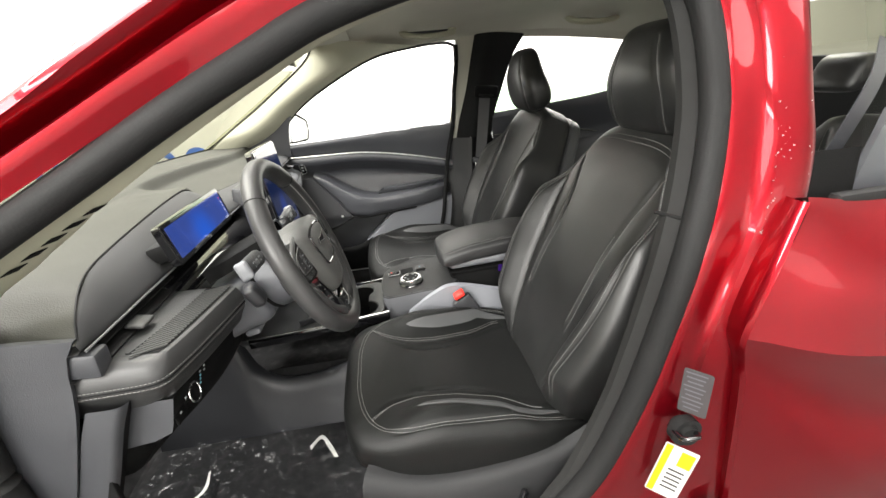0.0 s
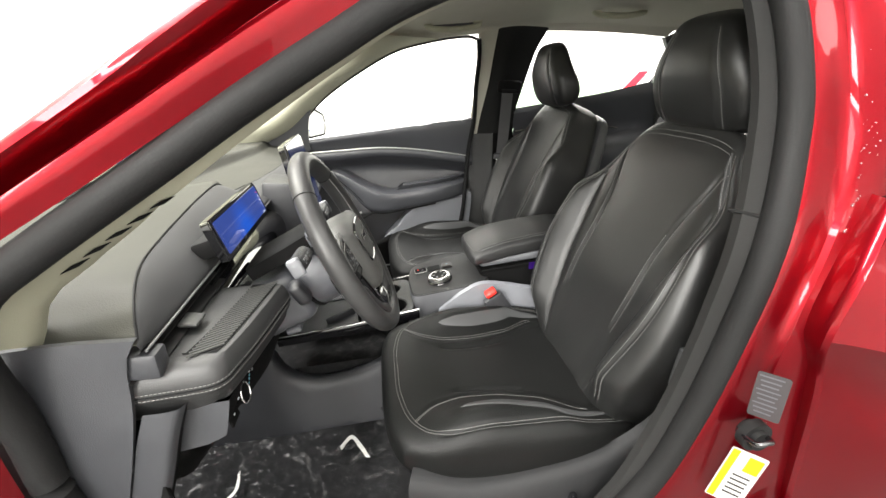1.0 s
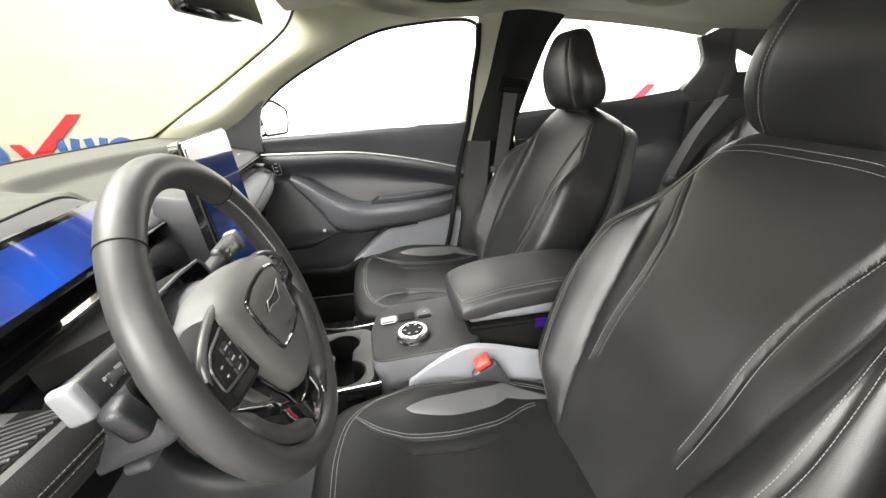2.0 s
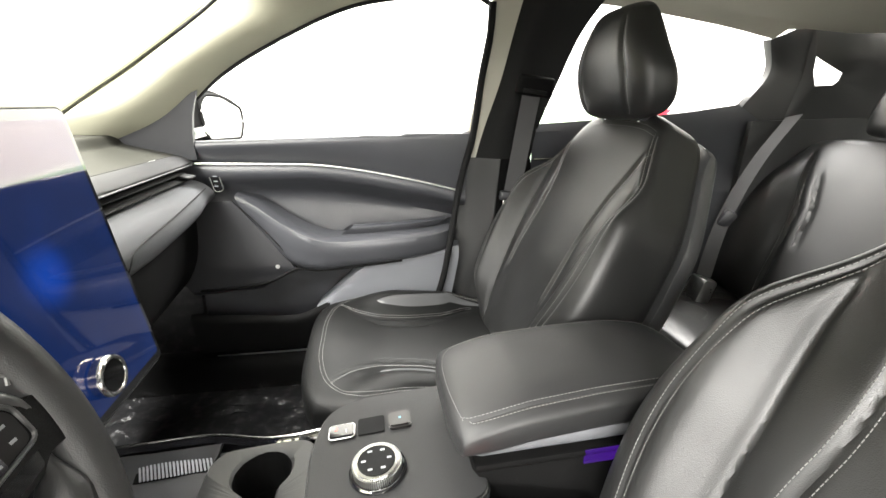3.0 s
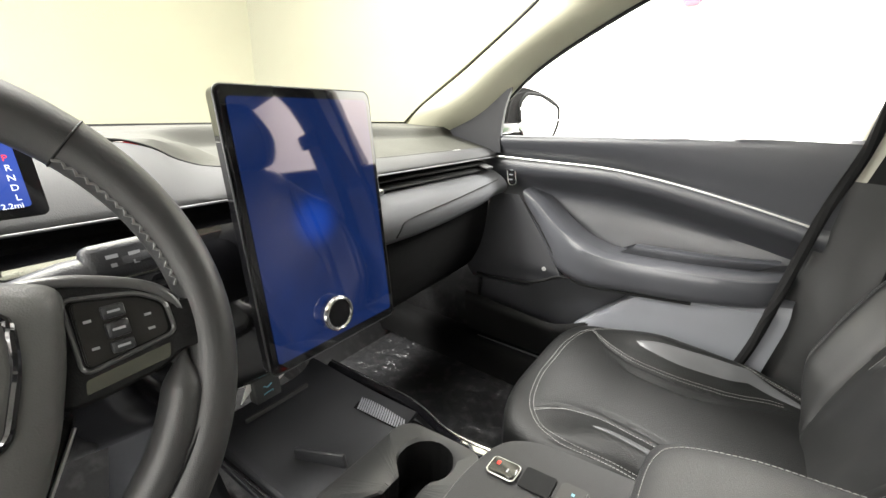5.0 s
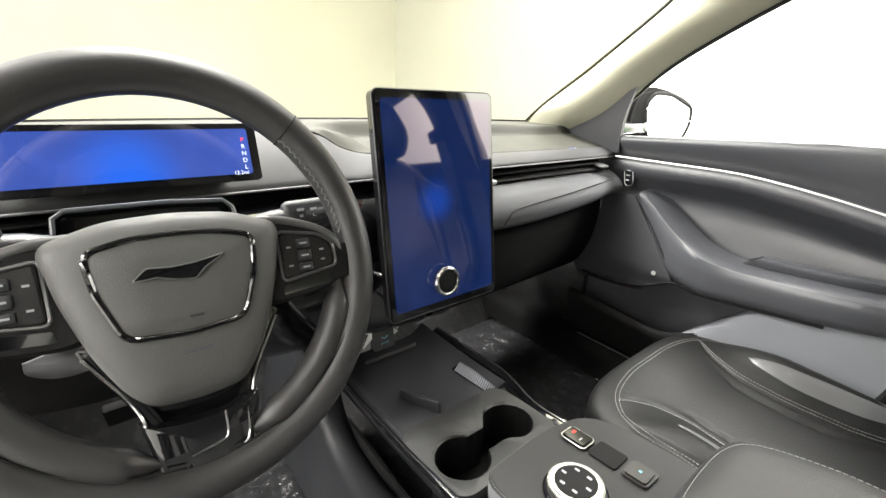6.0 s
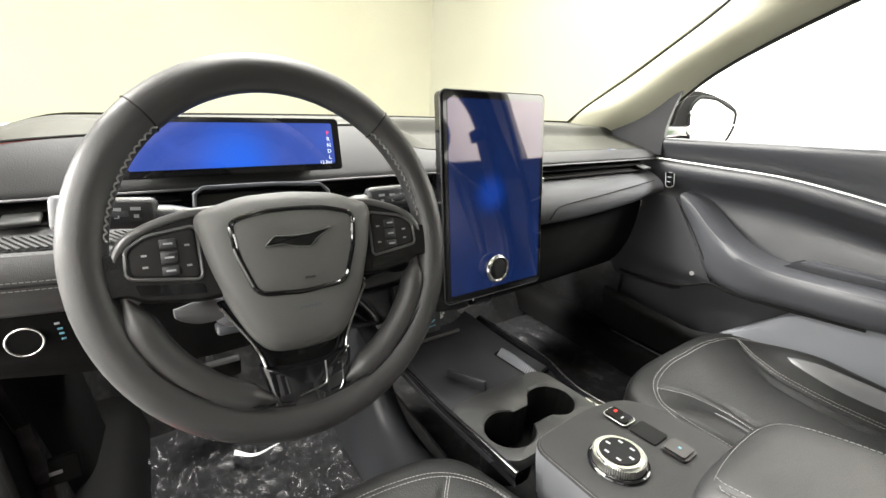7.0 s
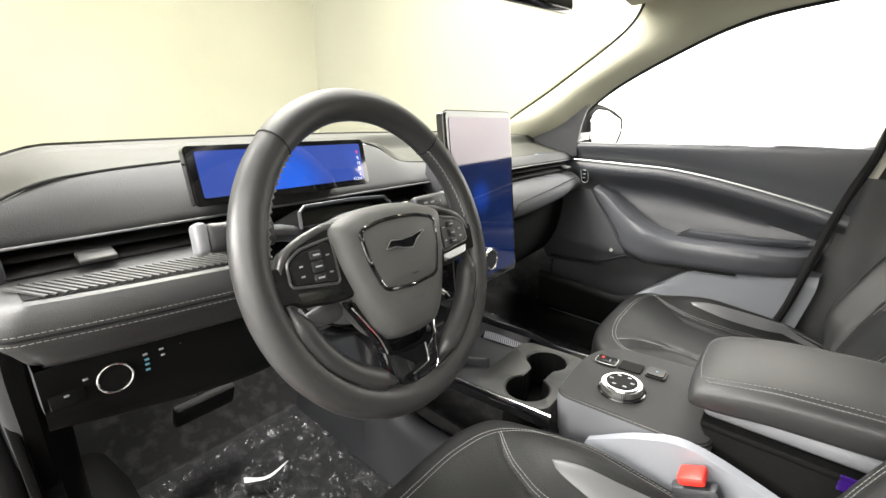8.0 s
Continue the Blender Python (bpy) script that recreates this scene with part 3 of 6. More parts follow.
part("b_pillar_edge", skin([shift(BP_F[:5], 0, 0.03), BP_F[:5], BP_G[:5]], 30, 4), LINER, shell, "pale cream pillar edge")
part("b_pillar_cover", skin([BP_G[:5], BP_M[:5], BP_R[:5]], 30, 6), TRIM_MATT, shell, "black pillar cover")
BP_S = [tuple(Vector(a).lerp(Vector(b), 0.9) + Vector((0, -0.004, 0))) for a, b in zip(BP_G, BP_M)]
part("b_pillar_foot", skin([shift(BP_F[4:], 0, 0.03), BP_F[4:], BP_G[4:], BP_S[4:], shift(BP_S[4:], 0.012, 0.02)], 30, 5), CUP_GREY, shell, "slate grey pillar foot")
part("b_pillar_back", skin([shift(BP_S[4:], 0.004, 0.008), BP_M[4:], BP_R[4:]], 30, 4), BLACK_CLOTH, shell, "black rear half of the pillar foot")
DOOR_EDGE = [(0.664, 0.606, 1.375), (0.666, 0.622, 1.30), (0.655, 0.64, 1.2), (0.645, 0.658, 1.06), (0.616, 0.660, 0.93), (0.589, 0.636, 0.765), (0.575, 0.642, 0.66), (0.552, 0.652, 0.565), (0.51, 0.66, 0.46)]
part("door_frame_seal", tube(spline(DOOR_EDGE, 70), 0.0095, 8), SEAL_BLACK, shell, "black door rubber")
part("window_frame", tube(spline(shift(V_EDGE[1:] + [(0.62, 0.608, 1.39), (0.668, 0.612, 1.375)], 0, 0.014, -0.004), 60), 0.006, 8), RUBBER, shell, "black window surround")

# passenger side rear: door panel, window surround, rear quarter
RB = [(0.83, 0.665, 1.09), (1.0, 0.665, 1.105), (1.26, 0.665, 1.129), (1.48, 0.665, 1.16), (1.66, 0.64, 1.185)]
part("rear_door_panel", skin([shift(RB, 0, 0.04, 0.0), RB, [(0.83, 0.685, 1.02), (1.0, 0.70, 1.03), (1.26, 0.70, 1.04), (1.68, 0.67, 1.06)], [(0.84, 0.70, 0.95), (1.0, 0.73, 0.94), (1.26, 0.73, 0.95), (1.6, 0.7, 0.97)], [(0.86, 0.69, 0.8), (1.0, 0.66, 0.82), (1.26, 0.66, 0.84), (1.6, 0.68, 0.86)], [(0.9, 0.71, 0.4), (1.0, 0.71, 0.4), (1.26, 0.70, 0.4), (1.6, 0.69, 0.4)]], 30, 5), DOOR_PLASTIC, shell, "dark rear door panel")
part("rear_trim_strip", tube(spline([(0.84, 0.69, 0.995), (1.0, 0.705, 1.0), (1.2, 0.708, 0.995), (1.35, 0.70, 0.97)], 24), 0.003, 6), CHROME, shell, "thin chrome strip")
Q_IN = [(1.50, 0.64, 1.345), (1.545, 0.655, 1.256), (1.48, 0.665, 1.16)]
part("quarter_trim", skin([shift(Q_IN, -0.004, 0.03), Q_IN, [(1.585, 0.60, 1.390), (1.62, 0.62, 1.25), (1.60, 0.64, 1.08)]], 20, 5), CUP_GREY, shell, "black rear quarter trim")
part("quarter_trim", skin([[(1.58, 0.60, 1.392), (1.615, 0.60, 1.300)], [(1.78, 0.565, 1.378), (1.66, 0.60, 1.283)], [(1.95, 0.48, 1.345), (1.72, 0.60, 1.262)], [(1.95, 0.56, 1.2), (1.715, 0.60, 1.24)], [(1.8, 0.62, 1.08), (1.70, 0.60, 1.228)], [(1.60, 0.64, 1.08), (1.64, 0.60, 1.224)], [(1.61, 0.62, 1.25), (1.62, 0.60, 1.26)], [(1.58, 0.60, 1.392), (1.615, 0.60, 1.300)]], 6, 3, sharp=True), CUP_GREY, shell, "black rear quarter trim")
part("rear_side_wall", skin([[(1.5, 0.655, 1.12), (1.98, 0.6, 1.15)], [(1.5, 0.65, 0.4), (1.98, 0.62, 0.4)]], 8, 4, thick=0.02), CUP_GREY, shell, "dark grey boot side lining")
part("rear_side_wall", skin([[(1.0, -0.67, 1.09), (1.98, -0.6, 1.15)], [(1.0, -0.70, 0.4), (1.98, -0.62, 0.4)]], 8, 4, thick=0.02), BLACK_CLOTH, shell, "black rear door lining")
rear_glass = part("rear_screen", skin([[(1.75, -0.54, 1.36), (2.2, -0.5, 1.22)], [(1.75, 0, 1.41), (2.2, 0, 1.24)], [(1.75, 0.54, 1.36), (2.2, 0.5, 1.22)]], 8, 4), WINDSCREEN, shell, "tinted rear screen")
rear_glass.visible_shadow = False


# ---- seats ----
def curve_at(points):
    """A smooth function through (s, value) pairs given in rising order of s."""
    xs, ys = zip(*points)
    fine = np.linspace(xs[0], xs[-1], 60)
    soft = np.interp(fine, xs, ys)
    for _ in range(3):
        soft[1:-1] = 0.25 * soft[:-2] + 0.5 * soft[1:-1] + 0.25 * soft[2:]
    return lambda s: float(np.interp(s, fine, soft))


def backrest_pad():
    """The front seat's backrest: a sunken middle, bolsters that stand forward of it, narrow square shoulders."""
    foot, head = Vector((0.665, 0, 0.545)), Vector((0.935, 0, 1.125))
    up = (head - foot).normalized()
    fwd = Vector((-up.z, 0, up.x))
    insert = curve_at([(-1, 0.43), (-0.4, 0.42), (0.1, 0.43), (0.3, 0.47), (0.45, 0.55), (0.62, 0.72), (0.80, 0.90), (1, 0.98)])
    crease = curve_at([(-1, 0.53), (-0.4, 0.56), (0.0, 0.62), (0.3, 0.72), (0.5, 0.82), (0.65, 0.92), (1, 0.98)])
    outer = curve_at([(-1, 0.76), (-0.6, 0.79), (0.0, 0.86), (0.5, 0.90), (1, 0.90)])

    def wide(s):
        v = (s + 1) / 2
        return 0.232 + 0.036 * math.exp(-((v - 0.42) / 0.25) ** 2) - 0.078 * smooth01(v, 0.62, 1.0) - 0.02 * smooth01(v, 0.15, 0.0)

    def place(s, t, z):
        v = (s + 1) / 2
        p = foot + (head - foot) * v + fwd * (z + 0.02 * math.sin(math.pi * v))
        p.y = t * wide(s)
        return p

    def rise(s, t):
        a = abs(t)
        swell = smooth01(a, crease(s) - 0.05, crease(s) + 0.20) * smooth01(s, -1.0, -0.6) * (1 - smooth01(s, 0.30, 0.72))
        puff = 0.005 * math.exp(-((a - 0.5 * (insert(s) + crease(s))) / 0.12) ** 2) * (1 - smooth01(s, 0.3, 0.6))
        lumbar = 0.006 * math.exp(-((s + 0.25) / 0.35) ** 2) * math.exp(-(t / 0.4) ** 2)
        return 0.036 + 0.012 * smooth01(s, 0.3, 0.9) + 0.052 * swell + puff + lumbar

    both_sides = lambda f: (f, lambda s: -f(s))
    seams = [(f, -0.45, 0.80) for f in both_sides(insert)]
    seams += [(f, -0.95, 0.62) for f in both_sides(crease)]
    seams += [(f, -0.95, 0.92) for f in both_sides(outer)]
    pad = Pad(place, rise, 0.095, corner=0.09, power=6.0, seams=seams, seam_depth=0.0055, seam_width=0.006)
    return pad, insert, outer


def cushion_pad():
    """The front seat's cushion: a rounded nose, a sunken middle and raised sides."""
    def place(s, t, z):
        v = (s + 1) / 2
        x = 0.198 + 0.545 * v
        drop = -0.05 * v + 0.012
        return Vector((x, t * (0.238 + 0.015 * v), 0.575 + drop + z))

    inner = curve_at([(-1, 0.86), (-0.82, 0.74), (-0.62, 0.52), (-0.4, 0.42), (-0.1, 0.42), (0.25, 0.50), (0.5, 0.66), (1, 0.78)])

    def rise(s, t):
        swell = smooth01(abs(t), inner(s) + 0.05, inner(s) + 0.36) * smooth01(s, -0.85, -0.2)
        middle = (1 - smooth01(abs(t), inner(s) - 0.1, inner(s) + 0.12)) * smooth01(s, -0.85, -0.3)
        return 0.056 + 0.036 * swell - 0.016 * middle

    seams = [(inner, -0.8, 0.62), (lambda s: -inner(s), -0.8, 0.62)]
    second = lambda s: inner(s) - 0.10
    seams += [(second, -0.5, 0.2), (lambda s: -second(s), -0.5, 0.2), (lambda s: 0.88, -0.7, 0.95), (lambda s: -0.88, -0.7, 0.95)]
    return Pad(place, rise, 0.065, corner=0.13, power=4.5, seams=seams, seam_depth=0.0045, seam_width=0.005), inner


def front_seat():
    seat = thing("front_seat", "black leather front seat with pale contrast stitching", "car seat", "front seats")
    pad, inner, outer = backrest_pad()
    back = part("backrest", pad.mesh(170, 190), LEATHER, seat)
    bm = bmesh.new()
    for sg in (-1, 1):
        for d in (-0.024, 0.024):
            dashes(pad.run([(s, sg * (outer(s) + d)) for s in np.linspace(-0.85, 0.9, 16)], n=80), bm)
        dashes(pad.run([(s, sg * (inner(s) + 0.03)) for s in np.linspace(-0.42, 0.78, 16)], n=80), bm)
        dashes(pad.run([(s, sg * (inner(s) - 0.03)) for s in np.linspace(-0.36, 0.3, 10)], n=60), bm)
    for top in (0.875, 0.91):
        dashes(pad.run([(top, t) for t in np.linspace(-0.86, 0.86, 9)]), bm)
    part("stitching", bm, THREAD, back, "pale grey double stitching")
    cus, line = cushion_pad()
    seat_pad = part("seat_cushion", cus.mesh(150, 150), LEATHER_MATT, seat)
    bm = bmesh.new()
    for d in (0.0, 0.026):
        loop = [(0.9, -(0.865 + d)), (0.3, -(0.865 + d)), (-0.5, -(0.865 + d)), (-0.76 - d, -0.76 - d / 2), (-0.84 - d, -0.4), (-0.85 - d, 0), (-0.84 - d, 0.4), (-0.76 - d, 0.76 + d / 2), (-0.5, 0.865 + d), (0.3, 0.865 + d), (0.9, 0.865 + d)]
        dashes(cus.run(loop, n=140), bm)
    for sg in (-1, 1):
        for d in (0.016, 0.034):
            dashes(cus.run([(s, sg * (line(s) + d)) for s in np.linspace(-0.78, 0.58, 16)], n=80), bm)
    part("stitching", bm, THREAD, seat_pad, "pale grey double stitching")

    # lens-shaped highlights on the bolsters' inner faces, put in as lighter smooth leather
    for sg in (-1, 1):
        lens = bmesh.new()
        rows = []
        for u in np.linspace(0, 1, 34):
            s = -0.42 + 1.2 * u
            half_w = 0.075 * math.sin(math.pi * u ** 0.75) ** 0.75
            mid_t = min(0.78, line(s) + 0.215)
            rows.append([lens.verts.new(cus.at(s, sg * (mid_t + half_w * w), 0.0018 - 0.0016 * abs(w) ** 3)) for w in np.linspace(-1, 1, 9)])
        for a, b in zip(rows, rows[1:]):
            for i in range(8):
                lens.faces.new((a[i], a[i + 1], b[i + 1], b[i]))
        bmesh.ops.remove_doubles(lens, verts=lens.verts, dist=0.0002)
        part("bolster_sheen", lens, LEATHER_SHEEN, seat_pad, "bolster slope in leather lightened for its sheen")

    def hr_place(s, t, z):
        p = Vector((0.905, 0, 1.228)) + Vector((-0.22, 0, 0.97)).normalized() * s * 0.108 + Vector((-0.97, 0, -0.22)) * (z if z > 0 else z * (1.45 - 0.75 * smooth01(s, -0.8, 1.0)))
        p.y = t * (0.136 - 0.046 * smooth01(s, -0.3, 1.0))
        return p + Vector((0.02 * smooth01(s, 0, 1), 0, 0))

    hr = Pad(hr_place, lambda s, t: 0.048, 0.045, corner=0.12, power=3.2, seams=[(lambda s: 0.62, -0.9, 0.9), (lambda s: -0.62, -0.9, 0.9)], seam_depth=0.004, seam_width=0.012)
    rest = part("headrest", hr.mesh(60, 60), LEATHER, seat)
    bm = bmesh.new()
    for sg in (-1, 1):
        dashes(hr.run([(s, sg * 0.65) for s in np.linspace(-0.85, 0.85, 9)]), bm)
    part("stitching", bm, THREAD, rest, "pale grey stitching")
    for sg in (-1, 1):
        part("headrest_post", tube([(0.935, sg * 0.062, 1.06), (0.935, sg * 0.062, 1.17)], 0.007, 10), CHROME, seat, "chrome post")
        part("post_collar", box((0.035, 0.04, 0.012), pose(0.935, sg * 0.062, 1.126), 0.004), PLASTIC, seat, "black plastic collar")
    hard = Pad(lambda s, t, z: pad.place(s * 0.985, t * 0.975, z - 0.088), lambda s, t: 0.004, 0.052, corner=0.09, power=5.0)
    part("back_shell", hard.mesh(60, 60), SHELL_GREY, seat, "dark grey plastic seat back")
    for sg in (-1, 1):
        rows = [[(0.25, sg * 0.22, 0.575), (0.36, sg * 0.235, 0.54), (0.5, sg * 0.24, 0.545), (0.64, sg * 0.24, 0.572), (0.735, sg * 0.24, 0.64), (0.77, sg * 0.235, 0.69)], [(0.24, sg * 0.245, 0.565), (0.36, sg * 0.262, 0.532), (0.5, sg * 0.266, 0.535), (0.64, sg * 0.266, 0.56), (0.74, sg * 0.262, 0.62), (0.785, sg * 0.25, 0.67)], [(0.235, sg * 0.255, 0.53), (0.36, sg * 0.274, 0.485), (0.5, sg * 0.28, 0.48), (0.64, sg * 0.28, 0.49), (0.75, sg * 0.272, 0.54), (0.80, sg * 0.255, 0.60)], [(0.24, sg * 0.245, 0.44), (0.36, sg * 0.262, 0.40), (0.5, sg * 0.268, 0.395), (0.64, sg * 0.268, 0.395), (0.76, sg * 0.26, 0.41), (0.81, sg * 0.25, 0.45)]]
        skirt = part("side_skirt", skin(rows, 30, 5, thick=0.012), SKIRT_GREY, seat, "dark grey plastic seat side")
        part("rail", box((0.62, 0.04, 0.05), pose(0.48, sg * 0.19, 0.345), 0.006), PLASTIC, seat, "black steel seat rail")
        if sg < 0:
            part("seat_switch", box((0.07, 0.014, 0.014), pose(0.48, -0.288, 0.478), 0.005), PIANO, skirt, "black seat switch")
            part("seat_switch", box((0.014, 0.014, 0.05), pose(0.54, -0.287, 0.485, 0, 15, 0), 0.005), PIANO, skirt, "black seat switch")
    return seat


driver_seat = front_seat()
driver_seat.location = (-0.03, -0.392, 0)
passenger_seat = copy_thing(driver_seat, pose(0.015, 0.37, 0))
for ob in passenger_seat.children:
    if ob.name.startswith(("headrest", "post_collar")):
        ob.location.x -= 0.045


def rear_bench():
    bench = thing("rear_bench", "black leather rear bench seat with stitched panels", "car seat")
    for sg in (-1, 1):
        def cplace(s, t, z, sg=sg):
            return Vector((1.30 + 0.25 * s, sg * 0.34 + 0.325 * t, 0.575 - 0.03 * s + z + 0.02 * smooth01(abs(t), 0.5, 0.9)))
        c = Pad(cplace, lambda s, t: 0.05 - 0.012 * (1 - smooth01(abs(t), 0.4, 0.6)) * smooth01(s, -0.8, -0.4), 0.12, 0.06, 5, [(lambda s: 0.52, -0.8, 1), (lambda s: -0.52, -0.8, 1)], 0.006, 0.005)
        cu = part("seat_cushion", c.mesh(90, 90), LEATHER, bench)

        def bplace(s, t, z, sg=sg):
            v = (s + 1) / 2
            p = Vector((1.52 + 0.19 * v, 0, 0.58 + 0.50 * v)) + Vector((-0.93, 0, 0.36)) * (z + 0.03 * smooth01(abs(t), 0.55, 0.9) * (1 - smooth01(v, 0.5, 0.9)))
            p.y = sg * 0.34 + t * (0.32 - 0.05 * smooth01(v, 0.6, 1))
            return p
        wing_line = curve_at([(-1, 0.42), (-0.3, 0.44), (0.2, 0.50), (0.55, 0.64), (0.85, 0.80), (1, 0.86)])
        b = Pad(bplace, lambda s, t: 0.048 + 0.022 * smooth01(abs(t), wing_line(s) - 0.02, wing_line(s) + 0.24) * (1 - smooth01(s, 0.4, 0.9)), 0.08, 0.08, 4.5, [(wing_line, -0.9, 0.85), (lambda s: -wing_line(s), -0.9, 0.85), (lambda s: wing_line(s) - 0.13, -0.3, 0.6), (lambda s: 0.13 - wing_line(s), -0.3, 0.6)], 0.006, 0.005)
        ba = part("backrest", b.mesh(100, 100), LEATHER, bench)
        bm = bmesh.new()
        for q in (-1, 1):
            dashes(b.run([(s, q * (wing_line(s) + 0.03)) for s in np.linspace(-0.85, 0.82, 12)], n=60), bm)
            dashes(b.run([(s, q * (wing_line(s) - 0.10)) for s in np.linspace(-0.25, 0.55, 9)], n=40), bm)
            dashes(c.run([(s, q * 0.6) for s in np.linspace(-0.7, 0.8, 9)]), bm)
            dashes(c.run([(-0.3, q * 0.5), (-0.05, q * 0.25), (-0.3, q * 0.05)], n=20), bm)
        part("stitching", bm, THREAD, ba, "pale grey stitching")

        def hplace(s, t, z, sg=sg):
            return Vector((1.735 - z + 0.02 * s, sg * 0.36 + 0.125 * t, 1.165 + 0.075 * s))
        part("headrest", Pad(hplace, lambda s, t: 0.05, 0.05, 0.1, 3).mesh(36, 36), LEATHER, bench)
    def mid_place(s, t, z):
        return Vector((1.735 - z + 0.02 * s, -0.05 + 0.075 * t, 1.19 + 0.055 * s))
    part("headrest", Pad(mid_place, lambda s, t: 0.045, 0.045, 0.1, 3).mesh(36, 36), LEATHER, bench)
    return bench


rear_bench()


# ---- passenger door ----
door = thing("passenger_door", "dark grey front passenger door with chrome strip, closed", "car door")
XS = tuple(np.linspace(-0.14, 0.64, 12))


def belt(x):
    return 1.042 + 0.055 * (x - 0.09)


def trim_z(x):
    return 0.979 - 0.068 * max(0.0, (x - 0.19) / 0.42) ** 1.5


part("upper_trim", skin([[(x, 0.70, belt(x) - 0.004) for x in XS], [(x, 0.672, belt(x)) for x in XS], [(x, 0.664, belt(x) - 0.012) for x in XS], [(x, 0.672, belt(x) * 0.5 + trim_z(x) * 0.5) for x in XS], [(x, 0.692, trim_z(x)) for x in XS]], 50, 5), DOOR_PLASTIC, door, "charcoal upper door trim")
part("chrome_strip", tube(spline([(x, 0.680 - 0.012 * smooth01(x, 0.2, 0.6), trim_z(x) - 0.002) for x in np.linspace(-0.11, 0.612, 14)], 60), 0.0025, 8), SATIN, door, "thin chrome strip")
sink = lambda x: smooth01(x, -0.10, 0.14)
part("door_card", skin([[(x, 0.694, trim_z(x)) for x in XS], [(x, 0.686, trim_z(x) - 0.022) for x in XS], [(x, 0.690 + 0.004 * sink(x), trim_z(x) - 0.04) for x in XS], [(x, 0.708 + 0.027 * sink(x), trim_z(x) - 0.068) for x in XS], [(x, 0.715 + 0.055 * sink(x), trim_z(x) - 0.10) for x in XS], [(x, 0.70 + 0.065 * sink(x), 0.81) for x in XS], [(x, 0.745, 0.70) for x in XS], [(x, 0.74, 0.56) for x in XS], [(x, 0.735, 0.415) for x in XS]], 60, 6), DOOR_PLASTIC, door, "slate grey door card")
arm_line = [(0.005, 0.69, 0.885), (0.06, 0.665, 0.862), (0.13, 0.64, 0.818), (0.20, 0.622, 0.785), (0.28, 0.615, 0.772), (0.45, 0.615, 0.782), (0.55, 0.632, 0.79), (0.60, 0.662, 0.796)]
arm_low = [(0.06, 0.685, 0.80), (0.10, 0.665, 0.755), (0.15, 0.645, 0.705), (0.22, 0.635, 0.69), (0.30, 0.632, 0.70), (0.45, 0.632, 0.716), (0.55, 0.645, 0.73), (0.60, 0.668, 0.738)]
armrest = part("armrest", skin([shift(arm_line, 0.01, 0.09, 0.012), shift(arm_line, 0.004, 0.03, 0.012), shift(arm_line, 0, 0.008, 0.006), arm_line, [tuple(Vector(a).lerp(Vector(b), 0.5) + Vector((0, -0.008, 0))) for a, b in zip(arm_line, arm_low)], arm_low, shift(arm_low, 0.01, 0.09, -0.01)], 50, 4), DOOR_PLASTIC, door, "slate padded armrest")
part("stitching", dashes(spline(shift(arm_line, 0, 0.0, 0.004), 90)), THREAD, armrest, "grey stitching")
part("pull_handle", skin([shift(arm_line[4:7], 0, 0.05, 0.012), shift(arm_line[4:7], 0.03, 0.045, 0.034), shift(arm_line[4:7], 0.03, 0.075, 0.034), shift(arm_line[4:7], 0, 0.09, 0.012)], 20, 4), DOOR_PLASTIC, armrest, "grip behind the armrest")
part("speaker_cover", skin([[(-0.14, 0.69, 0.87), (0.0, 0.685, 0.88)], [(-0.14, 0.675, 0.80), (0.06, 0.672, 0.81)], [(-0.14, 0.66, 0.72), (0.15, 0.65, 0.70)], [(-0.14, 0.66, 0.66), (0.15, 0.652, 0.685)], [(-0.12, 0.665, 0.625), (0.06, 0.66, 0.64)], [(-0.12, 0.71, 0.61), (0.06, 0.71, 0.63)]], 24, 5, thick=0.008), PLASTIC, door, "dark perforated speaker cover")
part("panel_gap", tube(spline([(0.016, 0.679, 0.862), (0.068, 0.662, 0.814), (0.117, 0.642, 0.762), (0.158, 0.642, 0.70)], 30), 0.0018, 6), SEAL_BLACK, door, "dark gap beside the speaker cover")
part("panel_gap", tube(spline([(-0.10, 0.650, 0.634), (-0.04, 0.647, 0.637), (0.043, 0.645, 0.646), (0.10, 0.644, 0.664), (0.156, 0.642, 0.693), (0.22, 0.634, 0.690), (0.30, 0.632, 0.697), (0.45, 0.634, 0.712)], 60), 0.0036, 6), SEAL_BLACK, door, "dark gap under the armrest")
part("speaker_badge", disc(0.006, 0.003, pose(0.108, 0.641, 0.703, 90, 0, 0), 20), SATIN, door, "tiny silver badge")
LOW = [(0.20, 0.66, 0.56), (0.28, 0.655, 0.635), (0.36, 0.65, 0.708), (0.48, 0.652, 0.722), (0.62, 0.66, 0.742)]
part("pocket_panel", skin([shift(LOW, 0.01, 0.06, 0.006), LOW, [(0.22, 0.652, 0.545), (0.31, 0.648, 0.615), (0.385, 0.645, 0.672), (0.49, 0.648, 0.682), (0.62, 0.655, 0.70)], [(0.24, 0.652, 0.50), (0.33, 0.652, 0.53), (0.40, 0.652, 0.545), (0.49, 0.654, 0.55), (0.60, 0.66, 0.55)], [(0.24, 0.67, 0.42), (0.33, 0.67, 0.42), (0.40, 0.67, 0.42), (0.49, 0.67, 0.42), (0.60, 0.675, 0.42)]], 30, 5), DOOR_GREY, door, "pale grey plastic lower panel")
